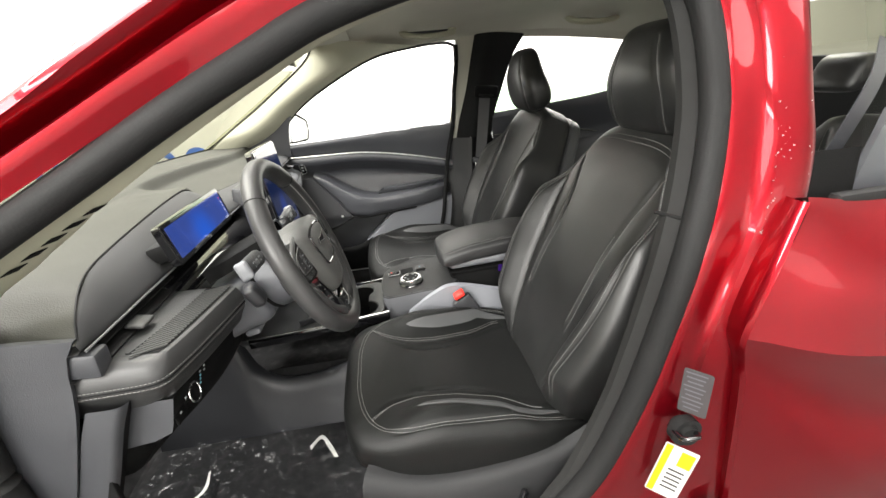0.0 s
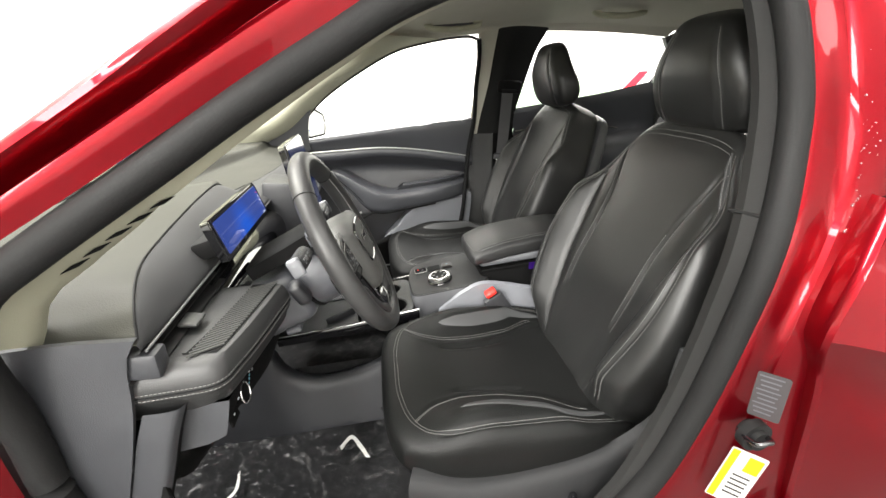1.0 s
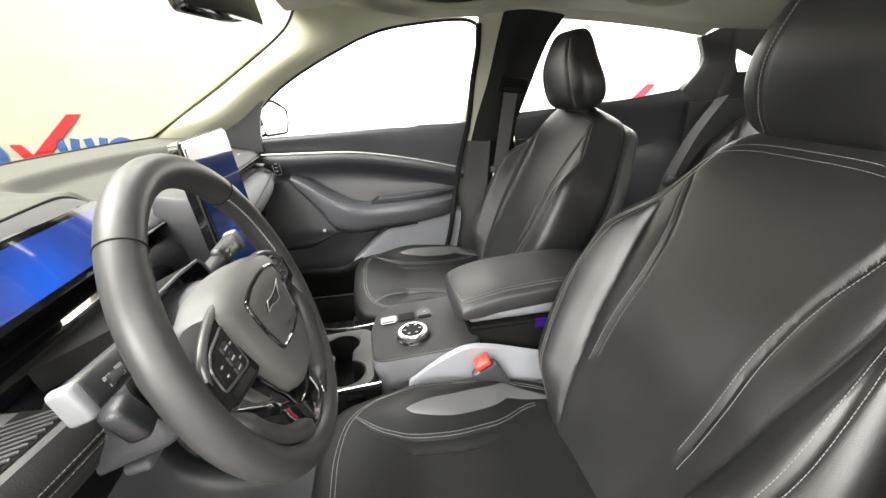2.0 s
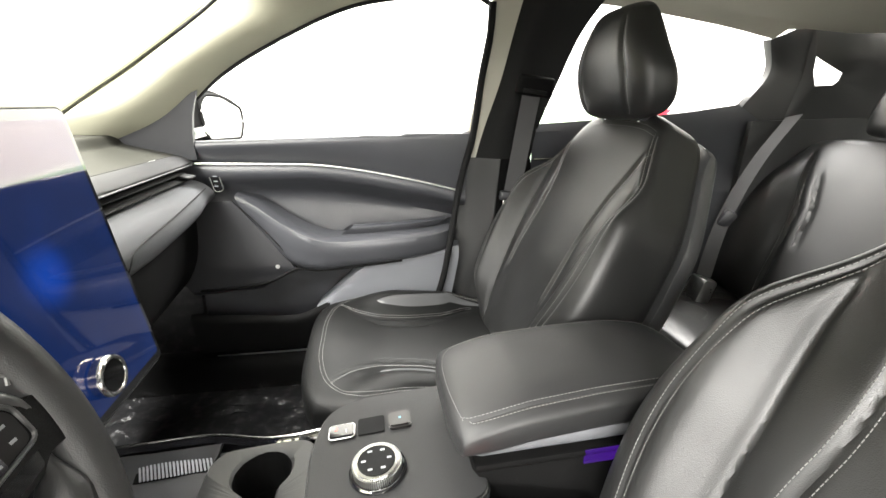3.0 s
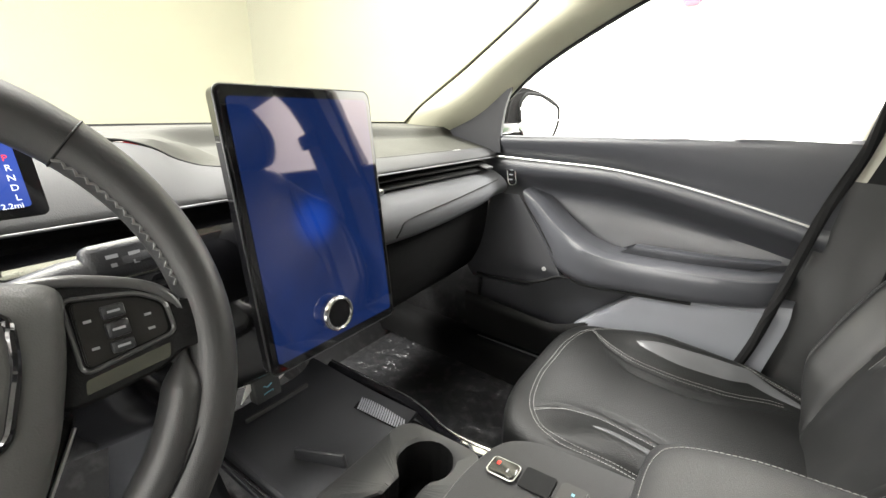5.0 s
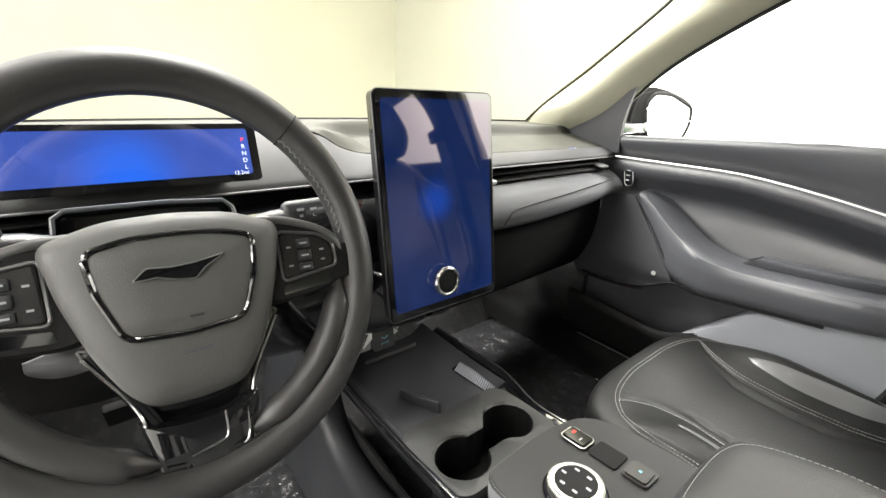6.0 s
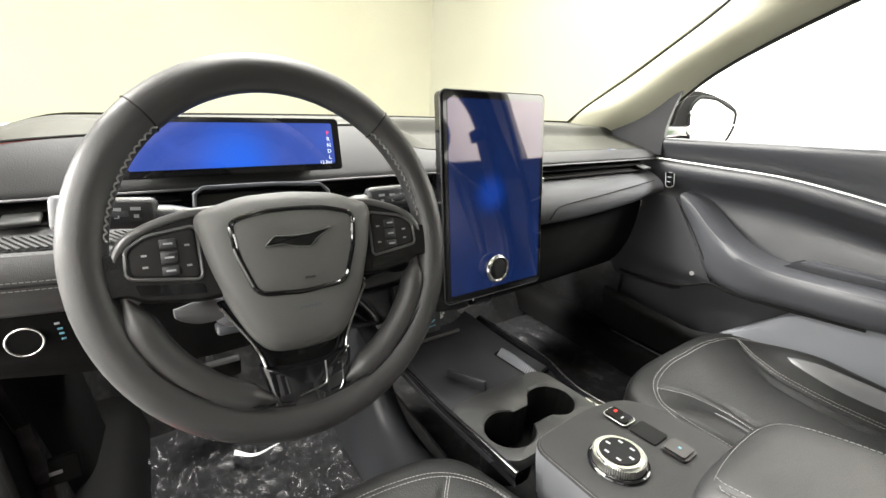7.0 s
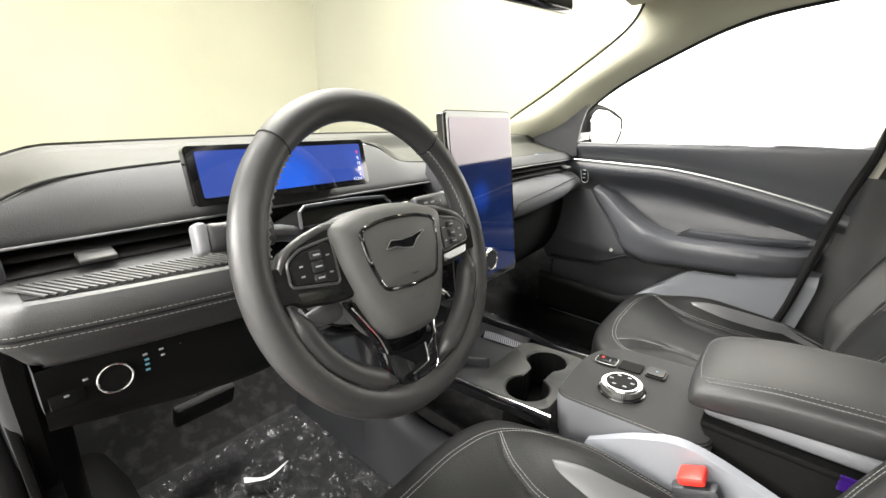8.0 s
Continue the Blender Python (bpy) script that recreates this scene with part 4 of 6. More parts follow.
part("pocket_lip", skin([[(-0.14, 0.66, 0.56), (0.05, 0.655, 0.548), (0.15, 0.652, 0.548), (0.24, 0.652, 0.585)], [(-0.14, 0.648, 0.545), (0.05, 0.645, 0.533), (0.15, 0.645, 0.53), (0.24, 0.648, 0.56)], [(-0.14, 0.66, 0.50), (0.05, 0.66, 0.49), (0.15, 0.66, 0.48), (0.24, 0.66, 0.50)], [(-0.14, 0.68, 0.42), (0.05, 0.68, 0.42), (0.15, 0.68, 0.42), (0.24, 0.675, 0.42)]], 30, 5), RUBBER, door, "dark door pocket")
sw = part("door_switch", plate(rounded(0.022, 0.055, 0.009), 0.004, pose(-0.035, 0.694, 0.93, 90, 0, 0) @ pose(0, 0, 0, 0, 0, 12)), PIANO, door, "small black lock switch")
part("switch_rim", tube([pose(-0.035, 0.691, 0.93, 90, 0, 0) @ pose(0, 0, 0, 0, 0, 12) @ Vector((x, y, 0.0)) for x, y in rounded(0.024, 0.057, 0.01)], 0.0012, 6, closed=True), SILVER, sw, "silver rim")
for k in (-1, 0, 1):
    part("switch_mark", box((0.010, 0.002, 0.003), pose(-0.035, 0.6885, 0.93 + 0.013 * k), 0.0005), PALE_PRINT, sw, "pale mark")
part("sail_panel", skin([[(-0.27, 0.682, 0.985), (-0.062, 0.678, 0.99)], [(-0.26, 0.676, 1.035), (-0.062, 0.672, 1.036)], [(-0.12, 0.664, 1.095), (-0.052, 0.664, 1.10)], [(-0.045, 0.656, 1.15), (-0.032, 0.656, 1.155)]], 8, 4, thick=0.012), PLASTIC, door, "dark mirror base panel")
pane = part("window_pane", skin([[(-0.17, 0.70, 1.04), (0.1, 0.70, 1.04), (0.4, 0.70, 1.055), (0.66, 0.70, 1.07)], [(-0.02, 0.672, 1.17), (0.14, 0.666, 1.25), (0.4, 0.66, 1.26), (0.68, 0.66, 1.26)], [(0.18, 0.645, 1.30), (0.32, 0.638, 1.36), (0.5, 0.63, 1.395), (0.69, 0.625, 1.40)]], 12, 6), SIDE_GLASS, door, "clear side window")
pane.visible_shadow = False

mirror = thing("door_mirror", "black door mirror seen through the passenger window", "mirror")
MM = pose(-0.085, 0.86, 1.095, 90, 0, 0) @ pose(0, 0, 0, 0, 58, 0)
out = soften([(-0.078, -0.08), (-0.068, 0.013), (-0.052, 0.056), (-0.008, 0.068), (0.044, 0.058), (0.094, 0.040), (0.128, 0.019), (0.130, -0.02), (0.122, -0.08)], 0.012, 4)
glass_line = soften([(-0.008, -0.075), (-0.024, -0.011), (-0.025, 0.025), (-0.004, 0.050), (0.047, 0.047), (0.115, 0.014), (0.119, -0.032), (0.105, -0.075)], 0.012, 4)
part("housing", plate(out, 0.07, MM @ pose(0, 0, -0.073), 0.012), TRIM_MATT, mirror, "dull black housing")
part("rim", tube([MM @ Vector((x, y, -0.001)) for x, y in glass_line], 0.0055, 8, closed=True), SEAL_BLACK, mirror, "black rim")
part("mirror_glass", plate(glass_line, 0.003, MM @ pose(0, 0, -0.001), 0), material("mirror silver", (0.92, 0.93, 0.93), 0.01, metal=1, blotch=0), mirror, "silvered mirror glass")
part("mirror_foot", box((0.06, 0.16, 0.03), pose(-0.10, 0.755, 1.05), 0.01), PIANO, mirror, "black mirror foot")

# ---- dashboard ----
dash = thing("dashboard", "charcoal dashboard with long vents and stitched pad", "dashboard")


def across(xz, y0=-0.73, y1=0.675):
    """A line across the car at one place of the dashboard's section."""
    return [(xz[0], y, xz[1]) for y in np.linspace(y0, y1, 7)]


# the driver's side is a raised brow that falls to a low tray in the middle
CREASE = [(-0.079, -0.722, 0.990), (-0.086, -0.702, 1.011), (-0.103, -0.652, 1.033), (-0.122, -0.587, 1.040), (-0.134, -0.502, 1.044), (-0.143, -0.41, 1.048), (-0.152, -0.30, 1.052), (-0.158, -0.20, 1.054), (-0.160, -0.155, 1.052), (-0.162, -0.12, 1.040), (-0.163, -0.097, 1.025), (-0.164, -0.07, 1.014), (-0.163, -0.043, 1.008), (-0.155, 0.03, 1.004), (-0.135, 0.14, 1.002), (-0.118, 0.30, 1.001), (-0.110, 0.675, 1.0)]
DASH_Y = (-0.729, -0.715, -0.70, -0.67, -0.63, -0.58, -0.50, -0.40, -0.30, -0.22, -0.17, -0.145, -0.12, -0.10, -0.08, -0.06, -0.03, 0.0, 0.05, 0.12, 0.20, 0.30, 0.42, 0.55, 0.675)


def crease_at(y):
    ys = [q[1] for q in CREASE]
    return Vector((float(np.interp(y, ys, [q[0] for q in CREASE])), y, float(np.interp(y, ys, [q[2] for q in CREASE]))))


def lip_at(y):
    return Vector((-0.0765, y, 0.980 + 0.002 * smooth01(-y, 0.69, 0.72)))


def dash_point(k, y):
    """The dash top: k runs from the crease (0) over the tray to its back (1), up the riser (2) and on to the windscreen (3)."""
    c = crease_at(y)
    low = smooth01(y, -0.15 + 0.07 * min(1.0, 3 * k), -0.05 + 0.05 * min(1.0, 3 * k))
    foot = Vector((-0.300 + 0.085 * smooth01(y, 0.05, 0.55), y, 1.047 - 0.024 * low))
    top = Vector((foot.x - 0.024, y, 1.053 + 0.003 * low - 0.010 * smooth01(y, 0.2, 0.6)))
    front = Vector((-0.352 - 0.145 * (1 - (y / 0.72) ** 2), y, 1.049))
    if k <= 1:
        p = c.lerp(foot, k)
        p.z += (1.053 - 0.008 * smooth01(-y, 0.3, 0.6) - p.z) * (1 - low) * smooth01(y, -0.2, -0.15) * smooth01(k, 0.0, 0.1) * (1 - k)
    elif k <= 2:
        p = foot.lerp(top, k - 1)
        p.z = foot.z + (top.z - foot.z) * smooth01(k, 1, 2)
    else:
        p = top.lerp(front, k - 2)
    p.z -= 0.032 * smooth01(-y, 0.60, 0.735) * min(1.0, 3 * k)
    return p


def sheet(lines):
    """A grid of faces through lines of equally many points."""
    bm = bmesh.new()
    vs = [[bm.verts.new(p) for p in line] for line in lines]
    for a, b in zip(vs, vs[1:]):
        for i in range(len(a) - 1):
            bm.faces.new((a[i], a[i + 1], b[i + 1], b[i]))
    return bm


FINE_Y = sorted(set(np.linspace(-0.729, 0.69, 130).round(4)))
part("dash_top", sheet([[dash_point(k, y) for y in FINE_Y] for k in (0, 0.02, 0.05, 0.1, 0.2, 0.35, 0.5, 0.65, 0.8, 0.92, 1.0, 1.15, 1.3, 1.45, 1.6, 1.75, 1.9, 2.0, 2.15, 2.4, 2.7, 3.0)]), DASH_TOP, dash, "charcoal dash top")
part("screen_seal", tube(spline([dash_point(3.0, y) + Vector((0.008, 0, 0.001)) for y in FINE_Y[4:-4:6]], 60), 0.0034, 6), SEAL_BLACK, dash, "black rubber edge along the windscreen")


def face_row(k, out):
    row = []
    for y in DASH_Y:
        a, b = crease_at(y), lip_at(y)
        row.append(tuple(a.lerp(b, k) + Vector((0.5, 0, 0.85)) * out * min(1.0, (a - b).length / 0.05)))
    return row


LIP = face_row(1.0, 0.0)
part("dash_face", skin([face_row(0.0, -0.004), face_row(0.02, 0.0), face_row(0.25, 0.004), face_row(0.55, 0.006), face_row(0.85, 0.004), LIP, shift(LIP, -0.008, 0, -0.006), shift(LIP, -0.044, 0, -0.008)], 120, 5), DASH_FACE, dash, "dark grained dash face")
part("pad_seam", tube(spline(shift(CREASE[:14], -0.001, 0, 0.0004), 110), 0.0016, 6), RUBBER, dash, "dark seam")
part("trim_strip", tube(spline(across((-0.0755, 0.9765), -0.722, 0.66), 60), 0.0018, 8), SILVER_DULL, dash, "thin silver strip")
part("vent_end", box((0.05, 0.03, 0.036), pose(-0.093, -0.710, 0.954, 0, 4, 0), 0.005), END_GREY, dash, "dark grey vent end")
part("vent_recess", skin([across((-0.11, 0.972)), across((-0.125, 0.955)), across((-0.10, 0.935))], 20, 3), SEAL_BLACK, dash, "black vent recess")
for y0, y1 in ((-0.70, -0.47), (0.16, 0.63)):
    for z, x in ((0.963, -0.095), (0.949, -0.085)):
        part("vent_slat", box((0.03, y1 - y0, 0.003), pose(x, (y0 + y1) / 2, z, 0, 8, 0), 0.001), TRIM_MATT, dash, "black vent slat")
    part("vent_strip", tube([(-0.080, y0, 0.947), (-0.080, y1, 0.947)], 0.0013, 6), SILVER_DULL, dash, "silver vent edge")
    ym = -0.624 if y0 < 0 else (0.19 if y1 < 0.5 else 0.60)
    part("vent_slider", box((0.026, 0.034, 0.006), pose(-0.066, ym, 0.957, 0, 10, 0), 0.0025, 3), CUP_GREY, dash, "grey vent slider")
part("vent_slider", box((0.03, 0.02, 0.009), pose(-0.06, 0.185, 0.954, 0, 6, 0), 0.003), SILVER, dash, "silver vent slider")

# driver's lower pad with the ribbed strip
PAD_EDGE = [(0.040, -0.505), (0.033, -0.547), (0.016, -0.636), (0.002, -0.69), (-0.003, -0.706), (-0.013, -0.717), (-0.03, -0.7215), (-0.06, -0.723), (-0.12, -0.724)]


def pad_row(d, z):
    return [(x - d, y + (min(d, 0.018) if k > 3 else 0), z) for k, (x, y) in enumerate(PAD_EDGE)]


PAD_ROWS = [pad_row(d, z) for d, z in ((0.105, 0.945), (0.055, 0.944), (0.014, 0.941), (0.005, 0.934), (0.0, 0.92), (0.0, 0.91), (0.002, 0.90), (0.010, 0.885), (0.020, 0.868), (0.05, 0.862))]
low_pad = part("lower_pad", skin(PAD_ROWS, 60, 4), LEATHER_SOFT, dash, "stitched leather pad")
f = bmesh.new()
f.faces.new([f.verts.new(r[0]) for r in PAD_ROWS])
part("pad_end", f, LEATHER_SOFT, low_pad)
part("rib_bed", skin([shift(PAD_ROWS[1][:5], 0, 0, 0.0012), shift(PAD_ROWS[2][:5], -0.001, 0, 0.0014)], 30, 2), BLACK_CLOTH, low_pad, "dark strip under the ribs")
rib = part("rib", box((0.046, 0.0030, 0.0020), bevel=0), CUP_GREY, low_pad, "grey diagonal rib", smooth=False)
for k in range(25):
    y = -0.688 + k * 0.0073
    ob = rib if k == 0 else new("rib", rib.data)
    ob.parent = low_pad
    ob.matrix_basis = pose(0.016 + 0.19 * (y + 0.636) - 0.0345, y, 0.9450, 0, 4, 32)
for z in (0.914, 0.905):
    part("stitching", dashes(spline(shift(pad_row(-0.0008, z), 0, 0, 0), 110)), THREAD, low_pad, "pale stitching")
part("pad_groove", tube(spline(pad_row(-0.0002, 0.9095), 100), 0.0014, 6), SEAL_BLACK, low_pad, "dark seam between the stitches")
SP = [[(-0.015, -0.70, 0.868), (-0.013, -0.62, 0.866), (-0.008, -0.5, 0.858), (-0.01, -0.38, 0.85)], [(-0.027, -0.70, 0.825), (-0.026, -0.62, 0.825), (-0.018, -0.5, 0.815), (-0.02, -0.38, 0.81)], [(-0.065, -0.70, 0.785), (-0.06, -0.62, 0.775), (-0.04, -0.5, 0.755), (-0.04, -0.38, 0.75)], [(-0.12, -0.70, 0.74), (-0.12, -0.62, 0.72), (-0.12, -0.5, 0.70), (-0.12, -0.38, 0.70)], [(-0.3, -0.70, 0.74), (-0.3, -0.62, 0.72), (-0.3, -0.5, 0.70), (-0.3, -0.38, 0.70)]]
part("switch_panel", skin(SP, 30, 5), BLACK_CLOTH, dash, "black lower dash panel")
f = bmesh.new()
f.faces.new([f.verts.new((x, -0.7005, z)) for x, z in ((-0.014, 0.868), (-0.0265, 0.825), (-0.033, 0.808), (-0.06, 0.797), (-0.10, 0.792), (-0.11, 0.868))])
part("panel_side", f, END_GREY, dash, "grey side of the switch panel", smooth=False)
KP = pose(-0.0255, -0.641, 0.829, 0, 82, 0)
knob = part("light_switch", disc(0.0158, 0.012, KP @ pose(0, 0, -0.004), 36), BLACK_CLOTH, dash, "black rotary light switch")
part("switch_rim", ring(0.0158, 0.0015, KP @ pose(0, 0, 0.008), 40, 8), CHROME, knob, "chrome rim")
part("boost_button", box((0.004, 0.03, 0.026), pose(-0.0255, -0.681, 0.827, 0, -8, 0), 0.002), BLACK_CLOTH, dash, "black push button")
for k, (dy, dz) in enumerate(((0.030, 0.017), (0.031, 0.009), (0.031, 0.002), (0.031, -0.006), (0.046, 0.017), (0.047, 0.008), (0.067, 0.017), (-0.041, -0.002), (-0.024, 0.011))):
    part("switch_mark", box((0.0012, 0.0045, 0.0026), pose(-0.0215 + 0.25 * dz + 0.02 * dy, -0.641 + dy, 0.829 + dz, 0, -6, 0), 0.0004), CYAN_PRINT if k in (1, 2, 3) else PALE_PRINT, dash, "small pale symbol")
part("end_cap", skin([[(-0.079, -0.7295, 0.996), (-0.088, -0.7295, 0.984), (-0.100, -0.729, 0.962), (-0.105, -0.73, 0.93), (-0.115, -0.735, 0.88), (-0.150, -0.737, 0.78), (-0.182, -0.737, 0.70), (-0.235, -0.737, 0.55), (-0.28, -0.737, 0.40)], [(-0.19, -0.734, 1.006), (-0.19, -0.736, 0.99), (-0.19, -0.738, 0.96), (-0.2, -0.74, 0.90), (-0.21, -0.74, 0.85), (-0.22, -0.74, 0.77), (-0.27, -0.74, 0.7), (-0.31, -0.74, 0.55), (-0.34, -0.74, 0.40)], [(-0.45, -0.735, 0.996), (-0.4, -0.735, 0.98), (-0.4, -0.735, 0.95), (-0.4, -0.735, 0.9), (-0.4, -0.735, 0.85), (-0.4, -0.735, 0.77), (-0.4, -0.735, 0.7), (-0.4, -0.735, 0.55), (-0.4, -0.735, 0.40)]], 24, 6, thick=0.008), END_GREY, dash, "grey plastic end panel")
KNEE = [(-0.106, -0.733, 0.888), (-0.125, -0.736, 0.846), (-0.150, -0.737, 0.78), (-0.182, -0.737, 0.70), (-0.235, -0.737, 0.55), (-0.28, -0.737, 0.40)]
part("knee_panel", skin([shift(KNEE, 0.0015, 0.004), shift(KNEE, 0.028, 0.003), shift(KNEE, 0.043, 0.006), shift(KNEE, 0.049, 0.016)], 30, 4), END_GREY, dash, "grey knee panel")
part("knee_lining", skin([shift(KNEE, 0.049, 0.016), shift(KNEE, 0.045, 0.035), shift(KNEE, 0.0, 0.06), shift(KNEE, -0.12, 0.07)], 30, 4), BLACK_CLOTH, dash, "black lining behind the knee panel")
release = part("bonnet_release", box((0.016, 0.06, 0.045), pose(-0.17, -0.695, 0.525, 0, -12, 0), 0.006), BLACK_CLOTH, dash, "black bonnet release handle")
part("release_mark", box((0.001, 0.016, 0.006), pose(-0.1615, -0.695, 0.527, 0, -12, 0), 0), PANEL_EDGE, release, "pale symbol")
# passenger's pad and glovebox
PY = (0.12, 0.3, 0.5, 0.6, 0.672)
pp = lambda x, z, lift=0.0: [(x - 0.02 * smooth01(y, 0.45, 0.67), y, z + lift * smooth01(y, 0.3, 0.67)) for y in PY]
ppad = part("passenger_pad", skin([pp(-0.10, 0.937), pp(-0.07, 0.94), pp(-0.035, 0.925), pp(-0.015, 0.895, 0.01), pp(-0.018, 0.868, 0.022), pp(-0.04, 0.855, 0.025), pp(-0.12, 0.85, 0.03)], 40, 5), PAD_GREY, dash, "grey stitched passenger pad")
part("stitching", dashes(spline(pp(-0.0165, 0.872, 0.022), 80)), THREAD, ppad, "grey stitching")
part("pad_seam", tube(spline([(-0.016, 0.195, 0.870), (-0.013, 0.205, 0.885), (-0.016, 0.235, 0.899), (-0.021, 0.40, 0.911), (-0.034, 0.61, 0.926)], 50), 0.0016, 6), RUBBER, ppad, "dark seam")
part("glovebox", skin([[(-0.06, 0.12, 0.855), (-0.07, 0.4, 0.865), (-0.09, 0.67, 0.88)], [(-0.07, 0.12, 0.72), (-0.08, 0.4, 0.72), (-0.10, 0.67, 0.72)], [(-0.16, 0.12, 0.62), (-0.17, 0.4, 0.62), (-0.18, 0.67, 0.62)], [(-0.35, 0.12, 0.60), (-0.35, 0.4, 0.60), (-0.35, 0.67, 0.60)]], 24, 5), BLACK_CLOTH, dash, "black glovebox")
part("centre_fascia", skin([[(-0.09, -0.5, 0.955), (-0.09, -0.2, 0.955), (-0.09, 0.13, 0.955)], [(-0.055, -0.5, 0.93), (-0.055, -0.2, 0.93), (-0.06, 0.13, 0.93)], [(-0.05, -0.5, 0.86), (-0.05, -0.2, 0.86), (-0.06, 0.13, 0.86)], [(-0.06, -0.5, 0.75), (-0.08, -0.2, 0.70), (-0.10, 0.13, 0.66)], [(-0.18, -0.5, 0.70), (-0.2, -0.2, 0.62), (-0.2, 0.13, 0.60)]], 24, 5), PIANO, dash, "glossy black centre fascia")

# ---- instrument display ----
def display_material(name, deep, bright, scale, strength, glow=None, reach=0.1, hot=(0.004, 0.05, 0.42)):
    """A lit display: a slow drift of lighter blue on deep blue, and a glow about one place, under glossy glass."""
    m = bpy.data.materials.new(name)
    m.use_nodes = True
    nt = m.node_tree
    b = nt.nodes["Principled BSDF"]
    b.inputs["Base Color"].default_value = (0.004, 0.004, 0.006, 1)
    b.inputs["Roughness"].default_value = 0.04
    b.inputs["Specular IOR Level"].default_value = 0.6
    b.inputs["IOR"].default_value = 1.75
    b.inputs["Specular Tint"].default_value = (1.0, 0.84, 0.83, 1)
    co = nt.nodes.new("ShaderNodeTexCoord")
    w = nt.nodes.new("ShaderNodeTexNoise")
    w.inputs["Scale"].default_value, w.inputs["Detail"].default_value, w.inputs["Distortion"].default_value = scale, 2, 1.2
    nt.links.new(co.outputs["Object"], w.inputs["Vector"])
    r = nt.nodes.new("ShaderNodeValToRGB")
    r.color_ramp.elements[0].position, r.color_ramp.elements[1].position = 0.42, 0.72
    r.color_ramp.elements[0].color, r.color_ramp.elements[1].color = (*deep, 1), (*bright, 1)
    nt.links.new(w.outputs["Fac"], r.inputs["Fac"])
    colour = r.outputs["Color"]
    if glow:
        far = nt.nodes.new("ShaderNodeVectorMath")
        far.operation, far.inputs[1].default_value = "DISTANCE", glow
        nt.links.new(co.outputs["Object"], far.inputs[0])
        fall = nt.nodes.new("ShaderNodeMapRange")
        fall.interpolation_type = "SMOOTHERSTEP"
        fall.inputs["From Min"].default_value, fall.inputs["From Max"].default_value = 0.0, reach
        fall.inputs["To Min"].default_value, fall.inputs["To Max"].default_value = 1.0, 0.0
        nt.links.new(far.outputs["Value"], fall.inputs["Value"])
        mix = nt.nodes.new("ShaderNodeMix")
        mix.data_type = "RGBA"
        mix.inputs[7].default_value = (*hot, 1)
        nt.links.new(fall.outputs["Result"], mix.inputs[0])
        nt.links.new(colour, mix.inputs[6])
        colour = mix.outputs[2]
    nt.links.new(colour, b.inputs["Emission Color"])
    b.inputs["Emission Strength"].default_value = strength
    return m


CLUSTER_LIGHT = display_material("cluster picture", (0.026, 0.055, 0.25), (0.036, 0.075, 0.34), 9, 0.8, glow=(-0.03, -0.40, 1.02), reach=0.07, hot=(0.012, 0.085, 0.50))
TOUCH_LIGHT = display_material("touch picture", (0.003, 0.010, 0.045), (0.003, 0.013, 0.062), 7, 0.75, glow=(0.025, -0.015, 0.955), reach=0.05, hot=(0.003, 0.028, 0.19))
LIT_RED = display_material("lit red", (0.9, 0.05, 0.03), (0.9, 0.05, 0.03), 1, 1.0)
LIT_WHITE = display_material("lit white", (0.75, 0.8, 0.9), (0.75, 0.8, 0.9), 1, 1.0)

cluster = thing("instrument_display", "wide lit blue instrument display in black frame", "display")
CM = pose(-0.041, -0.3945, 1.036, 0, 0, 90) @ pose(0, 0, 0, 90 - 14, 0, 0)
part("frame", plate(rounded(0.268, 0.072, 0.006), 0.014, CM @ pose(0, 0, -0.012), 0.002), PIANO, cluster, "glossy black frame")
part("picture", plate(rounded(0.246, 0.056, 0.003), 0.0008, CM @ pose(0, 0.001, 0.0022), 0), CLUSTER_LIGHT, cluster, "lit blue picture")
part("stand", box((0.05, 0.20, 0.034), pose(-0.076, -0.394, 1.012, 0, -14, 0), 0.008), TRIM_MATT, cluster, "black stand")


def text_mesh(name, body, size, m, mat, parent, align="CENTER"):
    cu = bpy.data.curves.new(name, "FONT")
    cu.body, cu.size, cu.align_x = body, size, align
    tmp = bpy.data.objects.new(name, cu)
    scene.collection.objects.link(tmp)
    me = bpy.data.meshes.new_from_object(tmp.evaluated_get(bpy.context.evaluated_depsgraph_get()))
    bpy.data.objects.remove(tmp)
    me.transform(m)
    me.materials.clear()
    me.materials.append(mat)
    ob = new(name, me)
    ob.parent = parent
    return ob


for k, ch in enumerate("PRNDL"):
    text_mesh("gear_letter", ch, 0.0075, CM @ pose(0.116, 0.013 - 0.0085 * k, 0.0036), LIT_RED if ch == "P" else LIT_WHITE, cluster)
text_mesh("range_figure", "12.2mi", 0.0065, CM @ pose(0.109, -0.0275, 0.0036), LIT_WHITE, cluster)

# ---- touchscreen ----
touch = thing("touchscreen", "tall lit blue touchscreen with silver dial", "touchscreen")
TM = pose(0.0245, 0, 0.946, 0, 0, 90) @ pose(0, 0, 0, 90 - 8, 0, 0)
part("frame", plate(rounded(0.228, 0.352, 0.010), 0.02, TM @ pose(0, 0, -0.018), 0.003), PIANO, touch, "glossy black frame")
pane = part("picture", plate(rounded(0.208, 0.326, 0.005), 0.0008, TM @ pose(0, 0.001, 0.0022), 0), TOUCH_LIGHT, touch, "lit deep blue picture")
part("frame_edge", tube([TM @ Vector((x, y, -0.002)) for x, y in rounded(0.229, 0.353, 0.0105)], 0.0014, 6, closed=True), PLASTIC, touch, "thin dark edge")
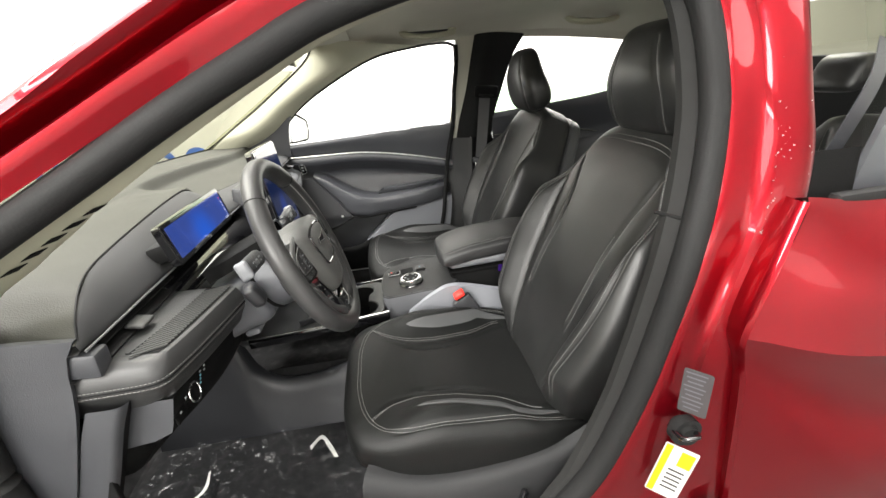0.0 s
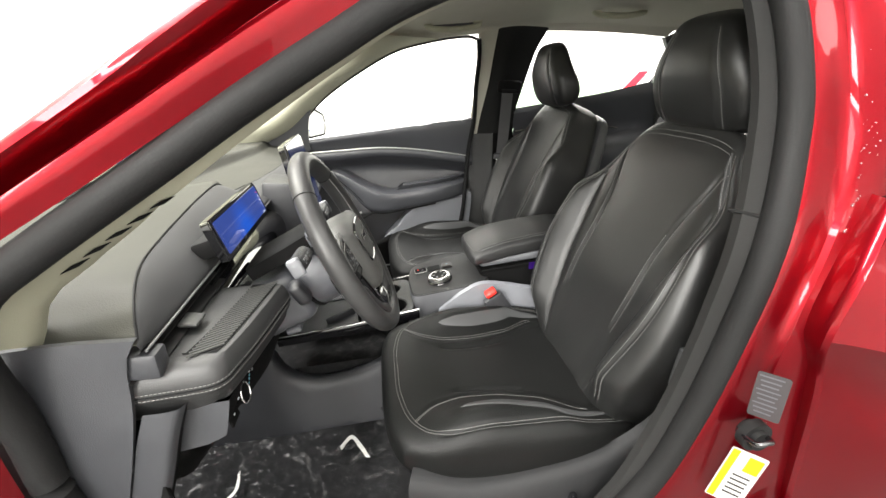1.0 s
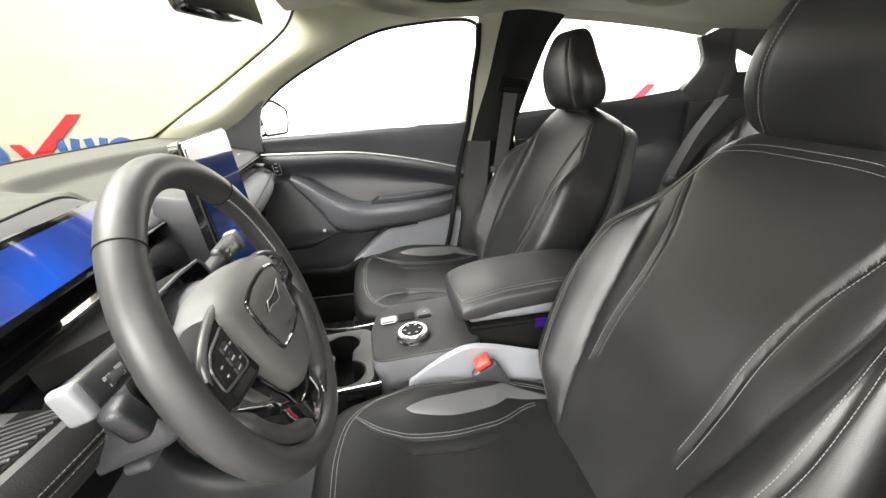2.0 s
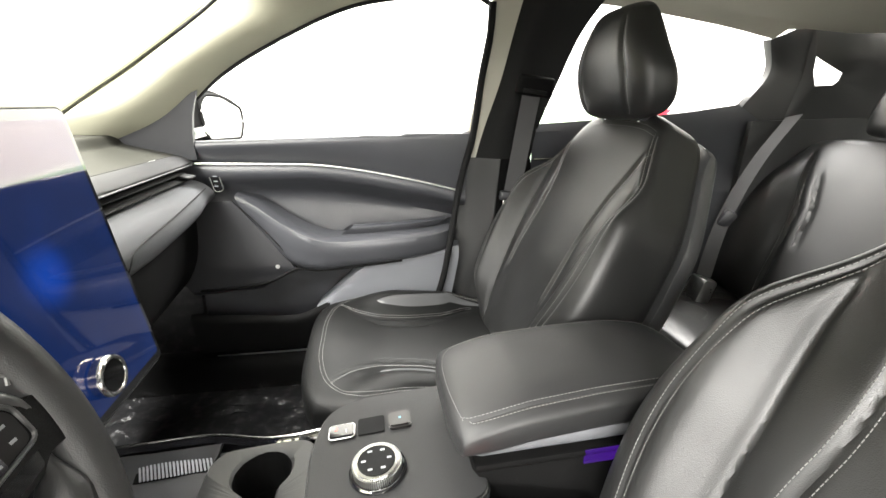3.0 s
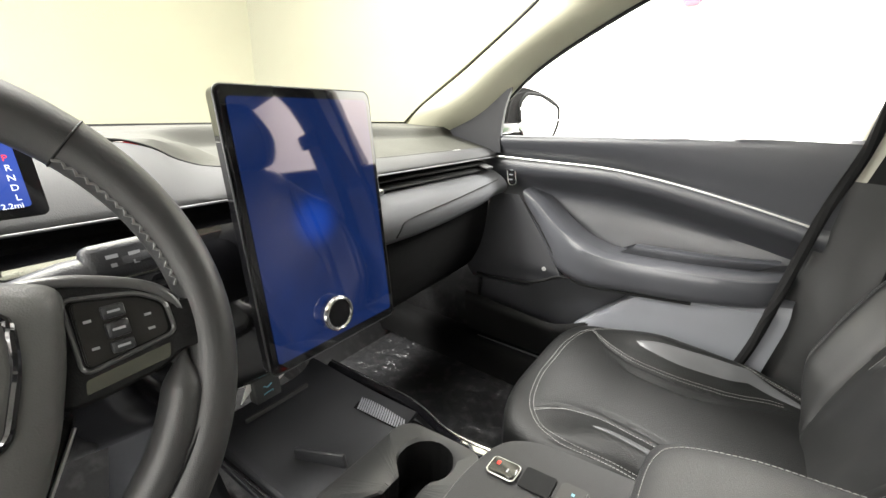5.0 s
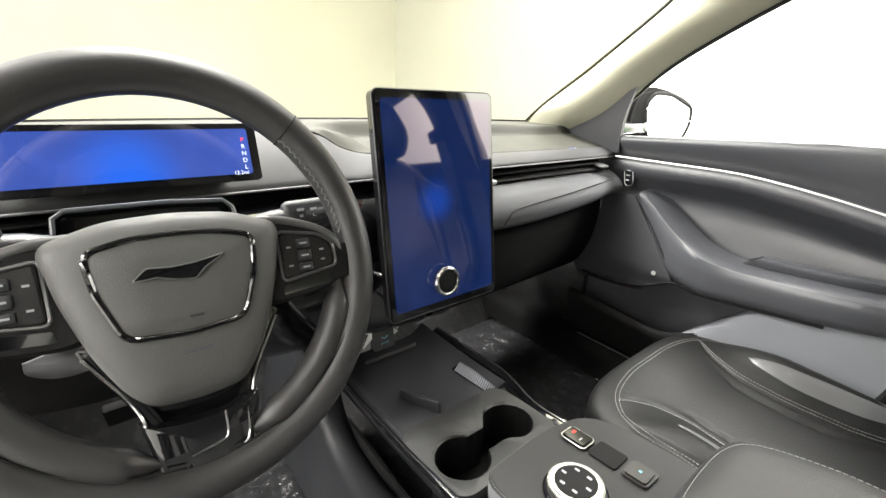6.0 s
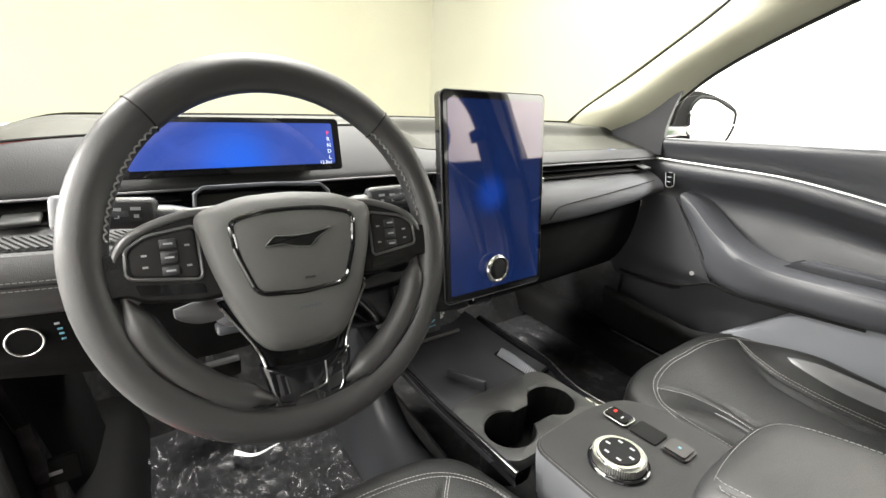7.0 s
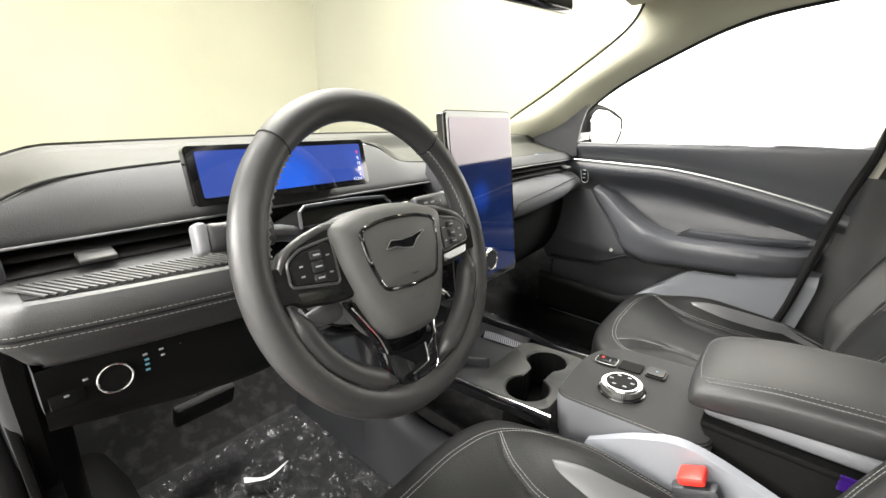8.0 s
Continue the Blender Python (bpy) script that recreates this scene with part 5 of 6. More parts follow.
KM = TM @ pose(-0.009, -0.1255, 0.003)
dial = part("dial", disc(0.025, 0.012, KM, 48, 0.002), CHROME, touch, "silver volume dial")
part("dial_face", disc(0.019, 0.0135, KM, 40, 0.001), PIANO, dial, "black dial face")
part("dial_ring", ring(0.0218, 0.0032, KM @ pose(0, 0, 0.012), 48, 8), CHROME, dial, "silver ring")
part("bracket", box((0.10, 0.12, 0.20), pose(-0.055, 0, 0.92, 0, 8, 0), 0.01), PLASTIC, touch, "dark bracket")

# ---- steering wheel ----
wheel = thing("steering_wheel", "black leather steering wheel with glossy lower spoke", "steering wheel")
SM = pose(0.145, -0.3857, 0.958, 0, 0, 90) @ pose(0, 0, 0, 90 - 21.5, 0, 0) @ pose(0, 0, 0, 0, 0, -2.0)


def on_wheel(x, y, z=0.0):
    return SM @ Vector((x, y, z))


def both(right_half):
    """An outline that is the same on both sides: the right half from the top to the foot, then the left half back up."""
    return right_half + [(-x, y) for x, y in reversed(right_half) if abs(x) > 1e-6]


def dome(outline, levels, m, n=96):
    """A moulded cover: the outline drawn in step by step, each step at its own height."""
    bm = bmesh.new()
    loop = spline([(x, y, 0) for x, y in outline + outline[:1]], n + 1)[:-1]
    cx, cy = sum(p.x for p in loop) / n, sum(p.y for p in loop) / n
    rings_ = [[bm.verts.new(m @ Vector((cx + (p.x - cx) * k, cy + (p.y - cy) * k, z))) for p in loop] for k, z in levels]
    for a, b in zip(rings_, rings_[1:]):
        for i in range(n):
            bm.faces.new((a[i], a[(i + 1) % n], b[(i + 1) % n], b[i]))
    bm.faces.new(rings_[-1])
    bm.faces.new(rings_[0][::-1])
    return bm


def grip(angles, R, r, m, z=0.004):
    """A pad along the rim that swells from nothing at both ends."""
    bm = bmesh.new()
    rows = []
    for k, a in enumerate(angles):
        w = k / (len(angles) - 1)
        rr = r * (0.25 + 0.75 * smooth01(min(w, 1 - w), 0.0, 0.18))
        d = Vector((math.cos(radians(a)), math.sin(radians(a)), 0))
        rows.append([bm.verts.new(m @ (d * (R + rr * math.cos(b)) + Vector((0, 0, z + rr * math.sin(b))))) for b in (2 * math.pi * i / 12 for i in range(12))])
    for a, b in zip(rows, rows[1:]):
        for i in range(12):
            bm.faces.new((a[i], a[(i + 1) % 12], b[(i + 1) % 12], b[i]))
    bm.faces.new(rows[0])
    bm.faces.new(rows[-1][::-1])
    return bm


# the rim is a little taller than wide
WM = SM @ pose(0, -0.001, 0) @ Matrix.Diagonal((0.93, 1, 1, 1))
rim = part("rim", ring(0.178, 0.0187, WM, 96, 18), LEATHER_RIM, wheel, "black leather rim")
for a in (47, 133):
    d = Vector((math.cos(radians(a)), math.sin(radians(a)), 0))
    side = Vector((0, 0, 1))
    circ = [WM @ (d * (0.178 + 0.0189 * math.cos(b)) + side * 0.0189 * math.sin(b)) for b in (2 * math.pi * i / 20 for i in range(20))]
    part("rim_seam", tube(circ, 0.0008, 6, closed=True), RUBBER, rim, "seam in the leather")
bm = bmesh.new()
for a0, a1 in ((8, 46), (134, 172)):
    for k, a in enumerate(np.linspace(a0, a1, 30)):
        d = Vector((math.cos(radians(a)), math.sin(radians(a)), 0))
        p = d * 0.1613 + Vector((0, 0, 0.0092))
        bm = box((0.0062, 0.0015, 0.0015), Matrix.Translation(WM @ p) @ SM.to_3x3().to_4x4() @ pose(0, 0, 0, 0, 0, a + 55 + 70 * (k % 2)), 0, bm=bm)
part("stitching", bm, THREAD_DARK, rim, "grey cross stitching on the rim")
HUB = soften(both([(0, 0.055), (0.045, 0.052), (0.088, 0.037), (0.079, -0.010), (0.066, -0.052), (0.050, -0.086), (0.034, -0.104), (0.0, -0.107)]), 0.012, 5)
part("airbag_cover", dome(HUB, ((0.97, -0.035), (1.0, -0.02), (1.0, 0.002), (0.985, 0.012), (0.945, 0.0205), (0.86, 0.0265), (0.7, 0.0295), (0.4, 0.030), (0.1, 0.030)), SM, 160), HUB_SKIN, wheel, "black airbag cover")
BADGE = soften(both([(0, 0.0345), (0.03, 0.033), (0.0585, 0.026), (0.055, -0.005), (0.042, -0.043), (0.0, -0.047)]), 0.009, 5)
loop = spline([(x, y, 0) for x, y in BADGE + BADGE[:1]], 90)[:-1]
part("badge_ring", tube([SM @ Vector((p.x, p.y, 0.030)) for p in loop], 0.0026, 8, closed=True), PIANO, wheel, "glossy black ring")
part("badge_field", dome(BADGE, ((0.98, 0.024), (0.97, 0.0305), (0.9, 0.032), (0.5, 0.0325), (0.1, 0.0325)), SM), HUB_SKIN, wheel, "black badge field")
mark = soften([(-0.032, -0.003), (-0.022, 0.006), (-0.006, 0.0045), (0.010, 0.0055), (0.034, 0.0105), (0.018, 0.001), (0.010, -0.007), (-0.004, -0.0055), (-0.016, -0.002)], 0.002, 3)
part("maker_mark", plate(mark, 0.003, SM @ pose(0.0, 0.003, 0.0318), 0.0008), PIANO, wheel, "plain black mark")
part("mark_edge", tube([SM @ Vector((x, y + 0.003, 0.0346)) for x, y in mark], 0.0006, 6, closed=True), SILVER, wheel, "thin bright outline")
part("cover_mark", box((0.010, 0.0022, 0.0008), SM @ pose(0.006, -0.034, 0.0327), 0), PLASTIC, wheel, "faint mark")
part("cover_mark", box((0.022, 0.003, 0.0008), SM @ pose(0.004, -0.062, 0.0295), 0), PLASTIC_GREY, wheel, "faint grey mark")
for sg in (-1, 1):
    sp = [(sg * 0.06, 0.040), (sg * 0.09, 0.037), (sg * 0.125, 0.025), (sg * 0.142, 0.010), (sg * 0.165, 0.004), (sg * 0.165, -0.028), (sg * 0.142, -0.030), (sg * 0.12, -0.038), (sg * 0.06, -0.036)]
    spoke = part("spoke", dome(sp, ((0.96, -0.022), (1.0, -0.012), (1.0, 0.002), (0.97, 0.008), (0.9, 0.0115), (0.5, 0.012), (0.1, 0.012)), SM), TRIM_MATT, wheel, "black side spoke")
    part("spoke_lip", tube(spline([on_wheel(sg * x, y, z) for x, y, z in ((0.066, 0.040, 0.006), (0.09, 0.0375, 0.008), (0.122, 0.0265, 0.008), (0.139, 0.014, 0.008), (0.146, -0.004, 0.007), (0.143, -0.022, 0.005), (0.132, -0.034, 0.0))], 30), 0.0046, 10), SPOKE_GREY, spoke, "satin grey spoke edge")
    keys = soften([(sg * 0.086, 0.024), (sg * 0.122, 0.017), (sg * 0.134, 0.008), (sg * 0.134, -0.012), (sg * 0.085, -0.019)], 0.005, 4)
    pad = part("key_pad", plate(keys, 0.003, SM @ pose(0, 0, 0.011), 0.001), KEY_BLACK, spoke, "black key pad")
    bezel = [(sg * x, y) for x, y in ((0.083, 0.027), (0.122, 0.0205), (0.137, 0.010), (0.138, -0.014), (0.083, -0.022))]
    part("key_bezel", tube([SM @ Vector((x, y, 0.0118)) for x, y in soften(bezel, 0.006, 4)], 0.0016, 6, closed=True), SPOKE_GREY, pad, "satin grey bezel")
    part("spoke_foot", plate(soften([(sg * 0.082, -0.025), (sg * 0.134, -0.019), (sg * 0.131, -0.031), (sg * 0.08, -0.036)], 0.003, 3), 0.003, SM @ pose(0, 0, 0.009), 0.001), PIANO, spoke, "glossy black strip under the keys")
    for ky, hh in ((0.0125, 0.009), (0.0005, 0.011), (-0.011, 0.008)):
        key = part("key", box((0.013, hh, 0.004), SM @ pose(sg * 0.106, ky, 0.0145), 0.0015), PLASTIC, pad, "small black key")
        part("key_mark", box((0.007, 0.0016, 0.0006), SM @ pose(sg * 0.106, ky, 0.0168), 0), PALE_PRINT, key, "pale mark")
    for kx, ky in ((0.092, 0.010), (0.092, -0.008), (0.124, 0.004), (0.124, -0.006)):
        part("key_mark", box((0.004, 0.0018, 0.0006), SM @ pose(sg * kx, ky, 0.0143), 0), PALE_PRINT, pad, "pale mark")
    arm = part("spoke_arm", plate(soften([(sg * 0.076, -0.045), (sg * 0.060, -0.045), (sg * 0.026, -0.125), (sg * 0.022, -0.15), (sg * 0.038, -0.15), (sg * 0.044, -0.105)], 0.004, 3), 0.014, SM @ pose(0, 0, -0.010), 0.003), PIANO, wheel, "glossy black spoke arm")
    part("arm_edge", tube([on_wheel(sg * 0.072, -0.052, 0.004), on_wheel(sg * 0.044, -0.104, 0.004), on_wheel(sg * 0.037, -0.148, 0.004), on_wheel(sg * 0.028, -0.176, 0.004)], 0.0013, 6, n=20), CHROME if sg < 0 else SILVER, arm, "thin bright edge")
part("lower_spoke", dome([(-0.046, -0.114), (-0.02, -0.120), (0.0, -0.121), (0.02, -0.120), (0.046, -0.114), (0.038, -0.155), (0.024, -0.186), (0.0, -0.190), (-0.024, -0.186), (-0.038, -0.155)], ((0.95, -0.016), (1.0, -0.006), (0.97, 0.004), (0.85, 0.008), (0.2, 0.009)), SM), PIANO, wheel, "glossy black lower spoke")
part("spoke_line", tube(spline([on_wheel(0.016, -0.124, 0.0085), on_wheel(0.015, -0.143, 0.0092), on_wheel(0.010, -0.148, 0.0094), on_wheel(-0.014, -0.152, 0.0094)], 20), 0.0009, 6), SILVER, wheel, "thin bright line")
part("spoke_line", tube(spline([on_wheel(0.034, -0.122, 0.007), on_wheel(0.032, -0.150, 0.0075), on_wheel(0.026, -0.160, 0.008)], 20), 0.0012, 6), CHROME, wheel, "thin bright line")
part("spoke_web", plate(soften([(-0.04, -0.10), (0.04, -0.10), (0.026, -0.14), (-0.026, -0.14)], 0.004), 0.004, SM @ pose(0, 0, -0.022), 0.001), PIANO, wheel, "glossy black web")
part("thumb_rest", grip(list(np.linspace(190, 257, 30)), 0.1545, 0.0150, WM, 0.002), LEATHER_RIM, wheel, "padded lower rim")
for a0, a1 in ((188, 263), (277, 352)):
    part("rim_seam", tube(spline([on_wheel(0.159 * math.cos(radians(a)), 0.159 * math.sin(radians(a)), 0.0138) for a in np.linspace(a0, a1, 12)], 40), 0.0009, 6), SEAL_BLACK, rim, "dark seam along the rim")
part("thumb_rest", grip(list(np.linspace(283, 350, 30)), 0.1545, 0.0150, WM, 0.002), LEATHER_RIM, wheel, "padded lower rim")
part("paddle_lever", dome([(-0.110, -0.048), (-0.085, -0.043), (-0.064, -0.048), (-0.068, -0.064), (-0.09, -0.066), (-0.108, -0.058)], ((0.9, -0.036), (1.0, -0.032), (0.95, -0.026), (0.5, -0.023), (0.1, -0.023)), SM), SILVER_DULL, wheel, "silver grey lever")

column = thing("steering_column", "grey plastic steering column cover with stalks", "steering column")
part("cover", skin([[SM @ Vector((r * math.cos(a), r * 0.92 * math.sin(a) - 0.014, z)) for a in np.linspace(0, 2 * math.pi, 25)] for r, z in ((0.052, -0.022), (0.068, -0.028), (0.077, -0.045), (0.081, -0.075), (0.080, -0.098), (0.06, -0.104))], 61, 4), COLUMN_GREY, column, "slate grey round column cover")
part("shroud", box((0.150, 0.110, 0.13), SM @ pose(0, -0.034, -0.172, 0, 0, 0), 0.026, 4), COLUMN_GREY, column, "slate grey column shroud")
part("shroud_joint", tube([SM @ Vector((0.0805 * math.cos(a), 0.074 * math.sin(a) - 0.014, -0.101)) for a in np.linspace(0, 2 * math.pi, 40)[:-1]], 0.004, 6, closed=True), SEAL_BLACK, column, "dark joint behind the cover")
part("adjust_lever", box((0.05, 0.014, 0.03), SM @ pose(-0.045, -0.092, -0.17, 8, 0, 0), 0.005, 3), COLUMN_GREY, column, "grey column lever")
part("lower_switch", box((0.030, 0.048, 0.026), SM @ pose(-0.108, -0.012, -0.098, 0, 0, 14), 0.009, 3), PLASTIC, column, "dark lower stalk")
for sg, name in ((-1, "indicator stalk"), (1, "wiper stalk")):
    st = part("stalk", tube([SM @ Vector((sg * 0.05, 0.035, -0.065)), SM @ Vector((sg * 0.10, 0.046, -0.055)), SM @ Vector((sg * 0.16, 0.05, -0.05))], 0.012, 10, flat=0.8), PLASTIC, column, "black " + name)
    part("stalk_end", box((0.07, 0.030, 0.018), SM @ pose(sg * 0.145, 0.05, -0.05, 0, 0, sg * 3), 0.007, 3), PLASTIC, st, "dark stalk body")
    part("stalk_tip", box((0.012, 0.032, 0.022), SM @ pose(sg * 0.184, 0.052, -0.05, 0, 0, sg * 3), 0.005, 3), PANEL_EDGE, st, "grey stalk tip")
    for k in (0, 1, 2):
        part("stalk_mark", box((0.008, 0.003, 0.0008), SM @ pose(sg * (0.128 + 0.015 * k), 0.052, -0.0407, 0, 0, sg * 3), 0), PALE_PRINT, st, "pale mark")
        part("stalk_mark", box((0.004, 0.003, 0.0008), SM @ pose(sg * (0.128 + 0.015 * k), 0.045, -0.0407, 0, 0, sg * 3), 0), PALE_PRINT, st, "pale mark")
hood_line = [(-0.080, 0.045), (-0.078, 0.064), (-0.070, 0.070), (0.0, 0.072), (0.052, 0.070), (0.060, 0.062), (0.063, 0.045)]
hood = part("hood", skin([[SM @ Vector((x, y, -0.045)) for x, y in hood_line], [SM @ Vector((x, y - 0.004, -0.10)) for x, y in hood_line], [SM @ Vector((x, y - 0.008, -0.17)) for x, y in hood_line]], 40, 4), BLACK_CLOTH, column, "black sensor hood")
part("hood_edge", tube([SM @ Vector((x, y, -0.044)) for x, y in hood_line], 0.0022, 6), PLASTIC_GREY, hood, "grey hood edge")
part("sensor_face", plate([(-0.078, 0.04), (0.061, 0.04), (0.058, 0.066), (0.0, 0.069), (-0.074, 0.067)], 0.003, SM @ pose(0, 0, -0.065), 0), PIANO, hood, "glossy black sensor face")

# ---- centre console ----
console = thing("centre_console", "dark centre console with tray, cup holders and control panel", "console")
for sg in (-1, 1):
    e = sg * 0.008
    ry = (lambda x: -0.14) if sg < 0 else (lambda x: 0.10 - 0.035 * smooth01(x, 0.08, 0.2))
    rx = ((-0.12, 0.60), (0.0, 0.606), (0.1, 0.612), (0.2, 0.624), (0.285, 0.633))
    edge = lambda k, dz: [(x, ry(x) + k * e, z + dz) for x, z in rx]
    part("side_rail", skin([edge(0, 0), edge(1, 0.007), edge(1.6, -0.002), edge(1, -0.025)], 24, 3), PIANO, console, "glossy black side rail")
    part("rail_line", tube(spline(edge(1.4, 0.007), 30), 0.0016, 6), CHROME, console, "chrome line")
part("tray", skin([[(-0.16, -0.14, 0.60), (0.0, -0.14, 0.60), (0.12, -0.14, 0.612)], [(-0.16, -0.13, 0.575), (0.0, -0.13, 0.575), (0.11, -0.13, 0.585)], [(-0.16, -0.04, 0.575), (0.0, -0.04, 0.575), (0.10, -0.04, 0.585)], [(-0.16, 0.06, 0.575), (0.0, 0.06, 0.575), (0.11, 0.06, 0.585)], [(-0.16, 0.10, 0.60), (0.0, 0.10, 0.60), (0.12, 0.095, 0.612)]], 20, 4, thick=0.008), PLASTIC, console, "dark storage tray")
part("tray_divider", box((0.09, 0.008, 0.03), pose(0.05, -0.055, 0.592, 0, -10, 18), 0.003), PLASTIC, console, "low tray divider")
mat_strip = part("ribbed_strip", box((0.115, 0.034, 0.003), pose(0.055, 0.076, 0.594, 20, -5.5, 0), 0.001), BLACK_CLOTH, console, "ribbed strip along the tray")
slat = part("rib", box((0.0026, 0.034, 0.0022), bevel=0), DOOR_GREY, mat_strip, "grey rib", smooth=False)
for k in range(20):
    ob = slat if k == 0 else new("rib", slat.data)
    ob.parent = mat_strip
    ob.matrix_basis = pose(0.003 + 0.0054 * k, 0.0755, 0.5915 + 0.00052 * k, 20, -5.5, 0) @ pose(0, 0, 0, 0, 0, 20)


def cup_plate():
    """The cup-holder plate: two round wells joined by a slot."""
    bm = bmesh.new()
    n = 48
    wells = ((0.207, -0.052), (0.194, 0.055))
    outer = [Vector((0.19 + x, y, 0)) for x, y in rounded(0.155, 0.215, 0.03, 8)]

    def field(p):
        d = min(math.hypot(p.x - a, p.y - b) - 0.041 for a, b in wells)
        slot = max(abs(p.x - 0.20) - 0.02, abs(p.y) - 0.06)
        return min(d, slot)
    c = Vector((0.198, 0, 0))
    loops = []
    for q in range(4 * n):
        a = 2 * math.pi * q / (4 * n)
        d = Vector((math.cos(a), math.sin(a), 0))
        r = 0.14
        while r > 0.005 and field(c + d * r) > 0:
            r -= 0.001
        ro = 0.0
        lo, hi = 0.0, 0.3
        for _ in range(30):
            ro = (lo + hi) / 2
            p = d * ro
            inside = abs(p.x + 0.008) < 0.0775 and abs(p.y) < 0.1075 and not (abs(p.x + 0.008) > 0.0475 and abs(p.y) > 0.0775 and math.hypot(abs(p.x + 0.008) - 0.0475, abs(p.y) - 0.0775) > 0.03)
            lo, hi = (ro, hi) if inside else (lo, ro)
        loops.append((c + d * ro, c + d * (r + 0.006), c + d * r))
    tilt = lambda p, z: (p.x, p.y, 0.629 + 0.08 * (p.x - 0.2) + z)
    rows = []
    for o, i, w in loops:
        rows.append([bm.verts.new(tilt(o, -0.02)), bm.verts.new(tilt(o, -0.003)), bm.verts.new(tilt(o.lerp(i, 0.06), 0)), bm.verts.new(tilt(i, 0)), bm.verts.new(tilt(w, -0.004)), bm.verts.new(tilt(w, -0.065))])
    for a, b in zip(rows, rows[1:] + rows[:1]):
        for k in range(4):
            bm.faces.new((a[k], b[k], b[k + 1], a[k + 1]))
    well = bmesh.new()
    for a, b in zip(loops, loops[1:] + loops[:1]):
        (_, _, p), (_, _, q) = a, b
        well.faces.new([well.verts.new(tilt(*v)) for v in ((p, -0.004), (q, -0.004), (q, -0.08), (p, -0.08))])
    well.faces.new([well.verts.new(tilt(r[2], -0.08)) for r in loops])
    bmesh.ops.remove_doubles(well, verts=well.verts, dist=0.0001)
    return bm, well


cups, wells = cup_plate()
for bm in (cups, wells):
    bmesh.ops.transform(bm, matrix=pose(0.004, -0.042, 0), verts=bm.verts)
holder = part("cup_holder", cups, CUP_GREY, console, "dark grey double cup holder")
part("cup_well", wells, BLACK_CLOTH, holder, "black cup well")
# raised control panel with the rotary selector
PANEL = soften([(0.275, -0.115), (0.27, 0.0), (0.285, 0.075), (0.33, 0.10), (0.50, 0.10), (0.50, -0.12)], 0.03, 6)
slope = lambda x: 0.668 + 0.10 * (x - 0.3)
pm = bmesh.new()
top = [pm.verts.new((x, y, slope(x))) for x, y in PANEL]
cx, cy = 0.39, -0.01
rings_ = [[pm.verts.new((cx + (x - cx) * k, cy + (y - cy) * k, slope(x) - d)) for x, y in PANEL] for k, d in ((1.03, 0.006),)]
pm.faces.new(top)
for a, b in zip([top] + rings_[:1], rings_[:1]):
    for i in range(len(a)):
        pm.faces.new((a[i], a[(i + 1) % len(a)], b[(i + 1) % len(b)], b[i]))
ctrl = part("control_panel", pm, PANEL_SKIN, console, "black stitched control panel")
rim_rows = [[(cx + (x - cx) * k, cy + (y - cy) * k, slope(x) - d) for x, y in PANEL + PANEL[:1]] for k, d in ((1.03, 0.006), (1.032, 0.012), (1.025, 0.028), (0.97, 0.085))]
part("panel_edge", skin(rim_rows, 80, 3), PANEL_EDGE, ctrl, "pale grey panel edge")
line = [Vector((cx + (x - cx) * 1.012, cy + (y - cy) * 1.012, slope(x) + 0.0004 - 0.003)) for x, y in PANEL]
part("stitching", dashes(line[-12:] + line + line[:1]), THREAD, ctrl, "pale stitching")
part("panel_skirt", skin([[(cx + (x - cx) * 0.985, cy + (y - cy) * 0.985, slope(x) - 0.028) for x, y in PANEL], [(cx + (x - cx) * 0.97, cy + (y - cy) * 0.97, slope(x) - 0.075) for x, y in PANEL], [(cx + (x - cx) * 0.93, cy + (y - cy) * 0.9, 0.55) for x, y in PANEL]], 60, 3, closed=False), PANEL_EDGE, console, "grey panel skirt")
RM = pose(0.363, -0.05, slope(0.363), 0, -6, 0)
sel = part("gear_dial", disc(0.0325, 0.017, RM, 56, 0.002, r2=0.031), CHROME, ctrl, "knurled silver gear dial")
bm = bmesh.new()
for k in range(72):
    a = 2 * math.pi * k / 72
    box((0.001, 0.0016, 0.011), RM @ pose(0.0325 * math.cos(a), 0.0325 * math.sin(a), 0.009, 0, 0, math.degrees(a)), 0, bm=bm)
part("knurling", bm, SILVER, sel)
part("dial_face", disc(0.025, 0.0185, RM, 48, 0.001), TRIM_MATT, sel, "glossy black dial face")
for a in range(0, 360, 60):
    part("dial_mark", box((0.006, 0.003, 0.0005), RM @ pose(0.017 * math.cos(radians(a)), 0.017 * math.sin(radians(a)), 0.0188), 0), PALE_PRINT, sel, "pale mark")
part("dial_collar", ring(0.036, 0.003, RM @ pose(0, 0, 0.001), 48, 8), PIANO, sel, "black collar")
BMX = pose(0.312, 0.028, slope(0.312) + 0.001, 0, -6, 0)
hz = part("park_button", plate(rounded(0.036, 0.026, 0.005), 0.006, BMX, 0.0015), PIANO, ctrl, "black button with red lamp")
part("button_rim", tube([BMX @ Vector((x, y, 0.003)) for x, y in rounded(0.038, 0.028, 0.006)], 0.0008, 6, closed=True), SILVER, hz, "silver rim")
part("red_lamp", box((0.004, 0.006, 0.0006), BMX @ pose(-0.008, 0.003, 0.0062), 0), LIT_RED, hz, "red lamp")
part("button_mark", box((0.002, 0.006, 0.0006), BMX @ pose(0.007, -0.003, 0.0062), 0), PALE_PRINT, hz, "pale mark")
part("button_well", plate(rounded(0.040, 0.034, 0.004), 0.002, pose(0.355, 0.033, slope(0.355) + 0.0005, 0, -6, 0), 0.0005), SEAL_BLACK, ctrl, "black finger well")
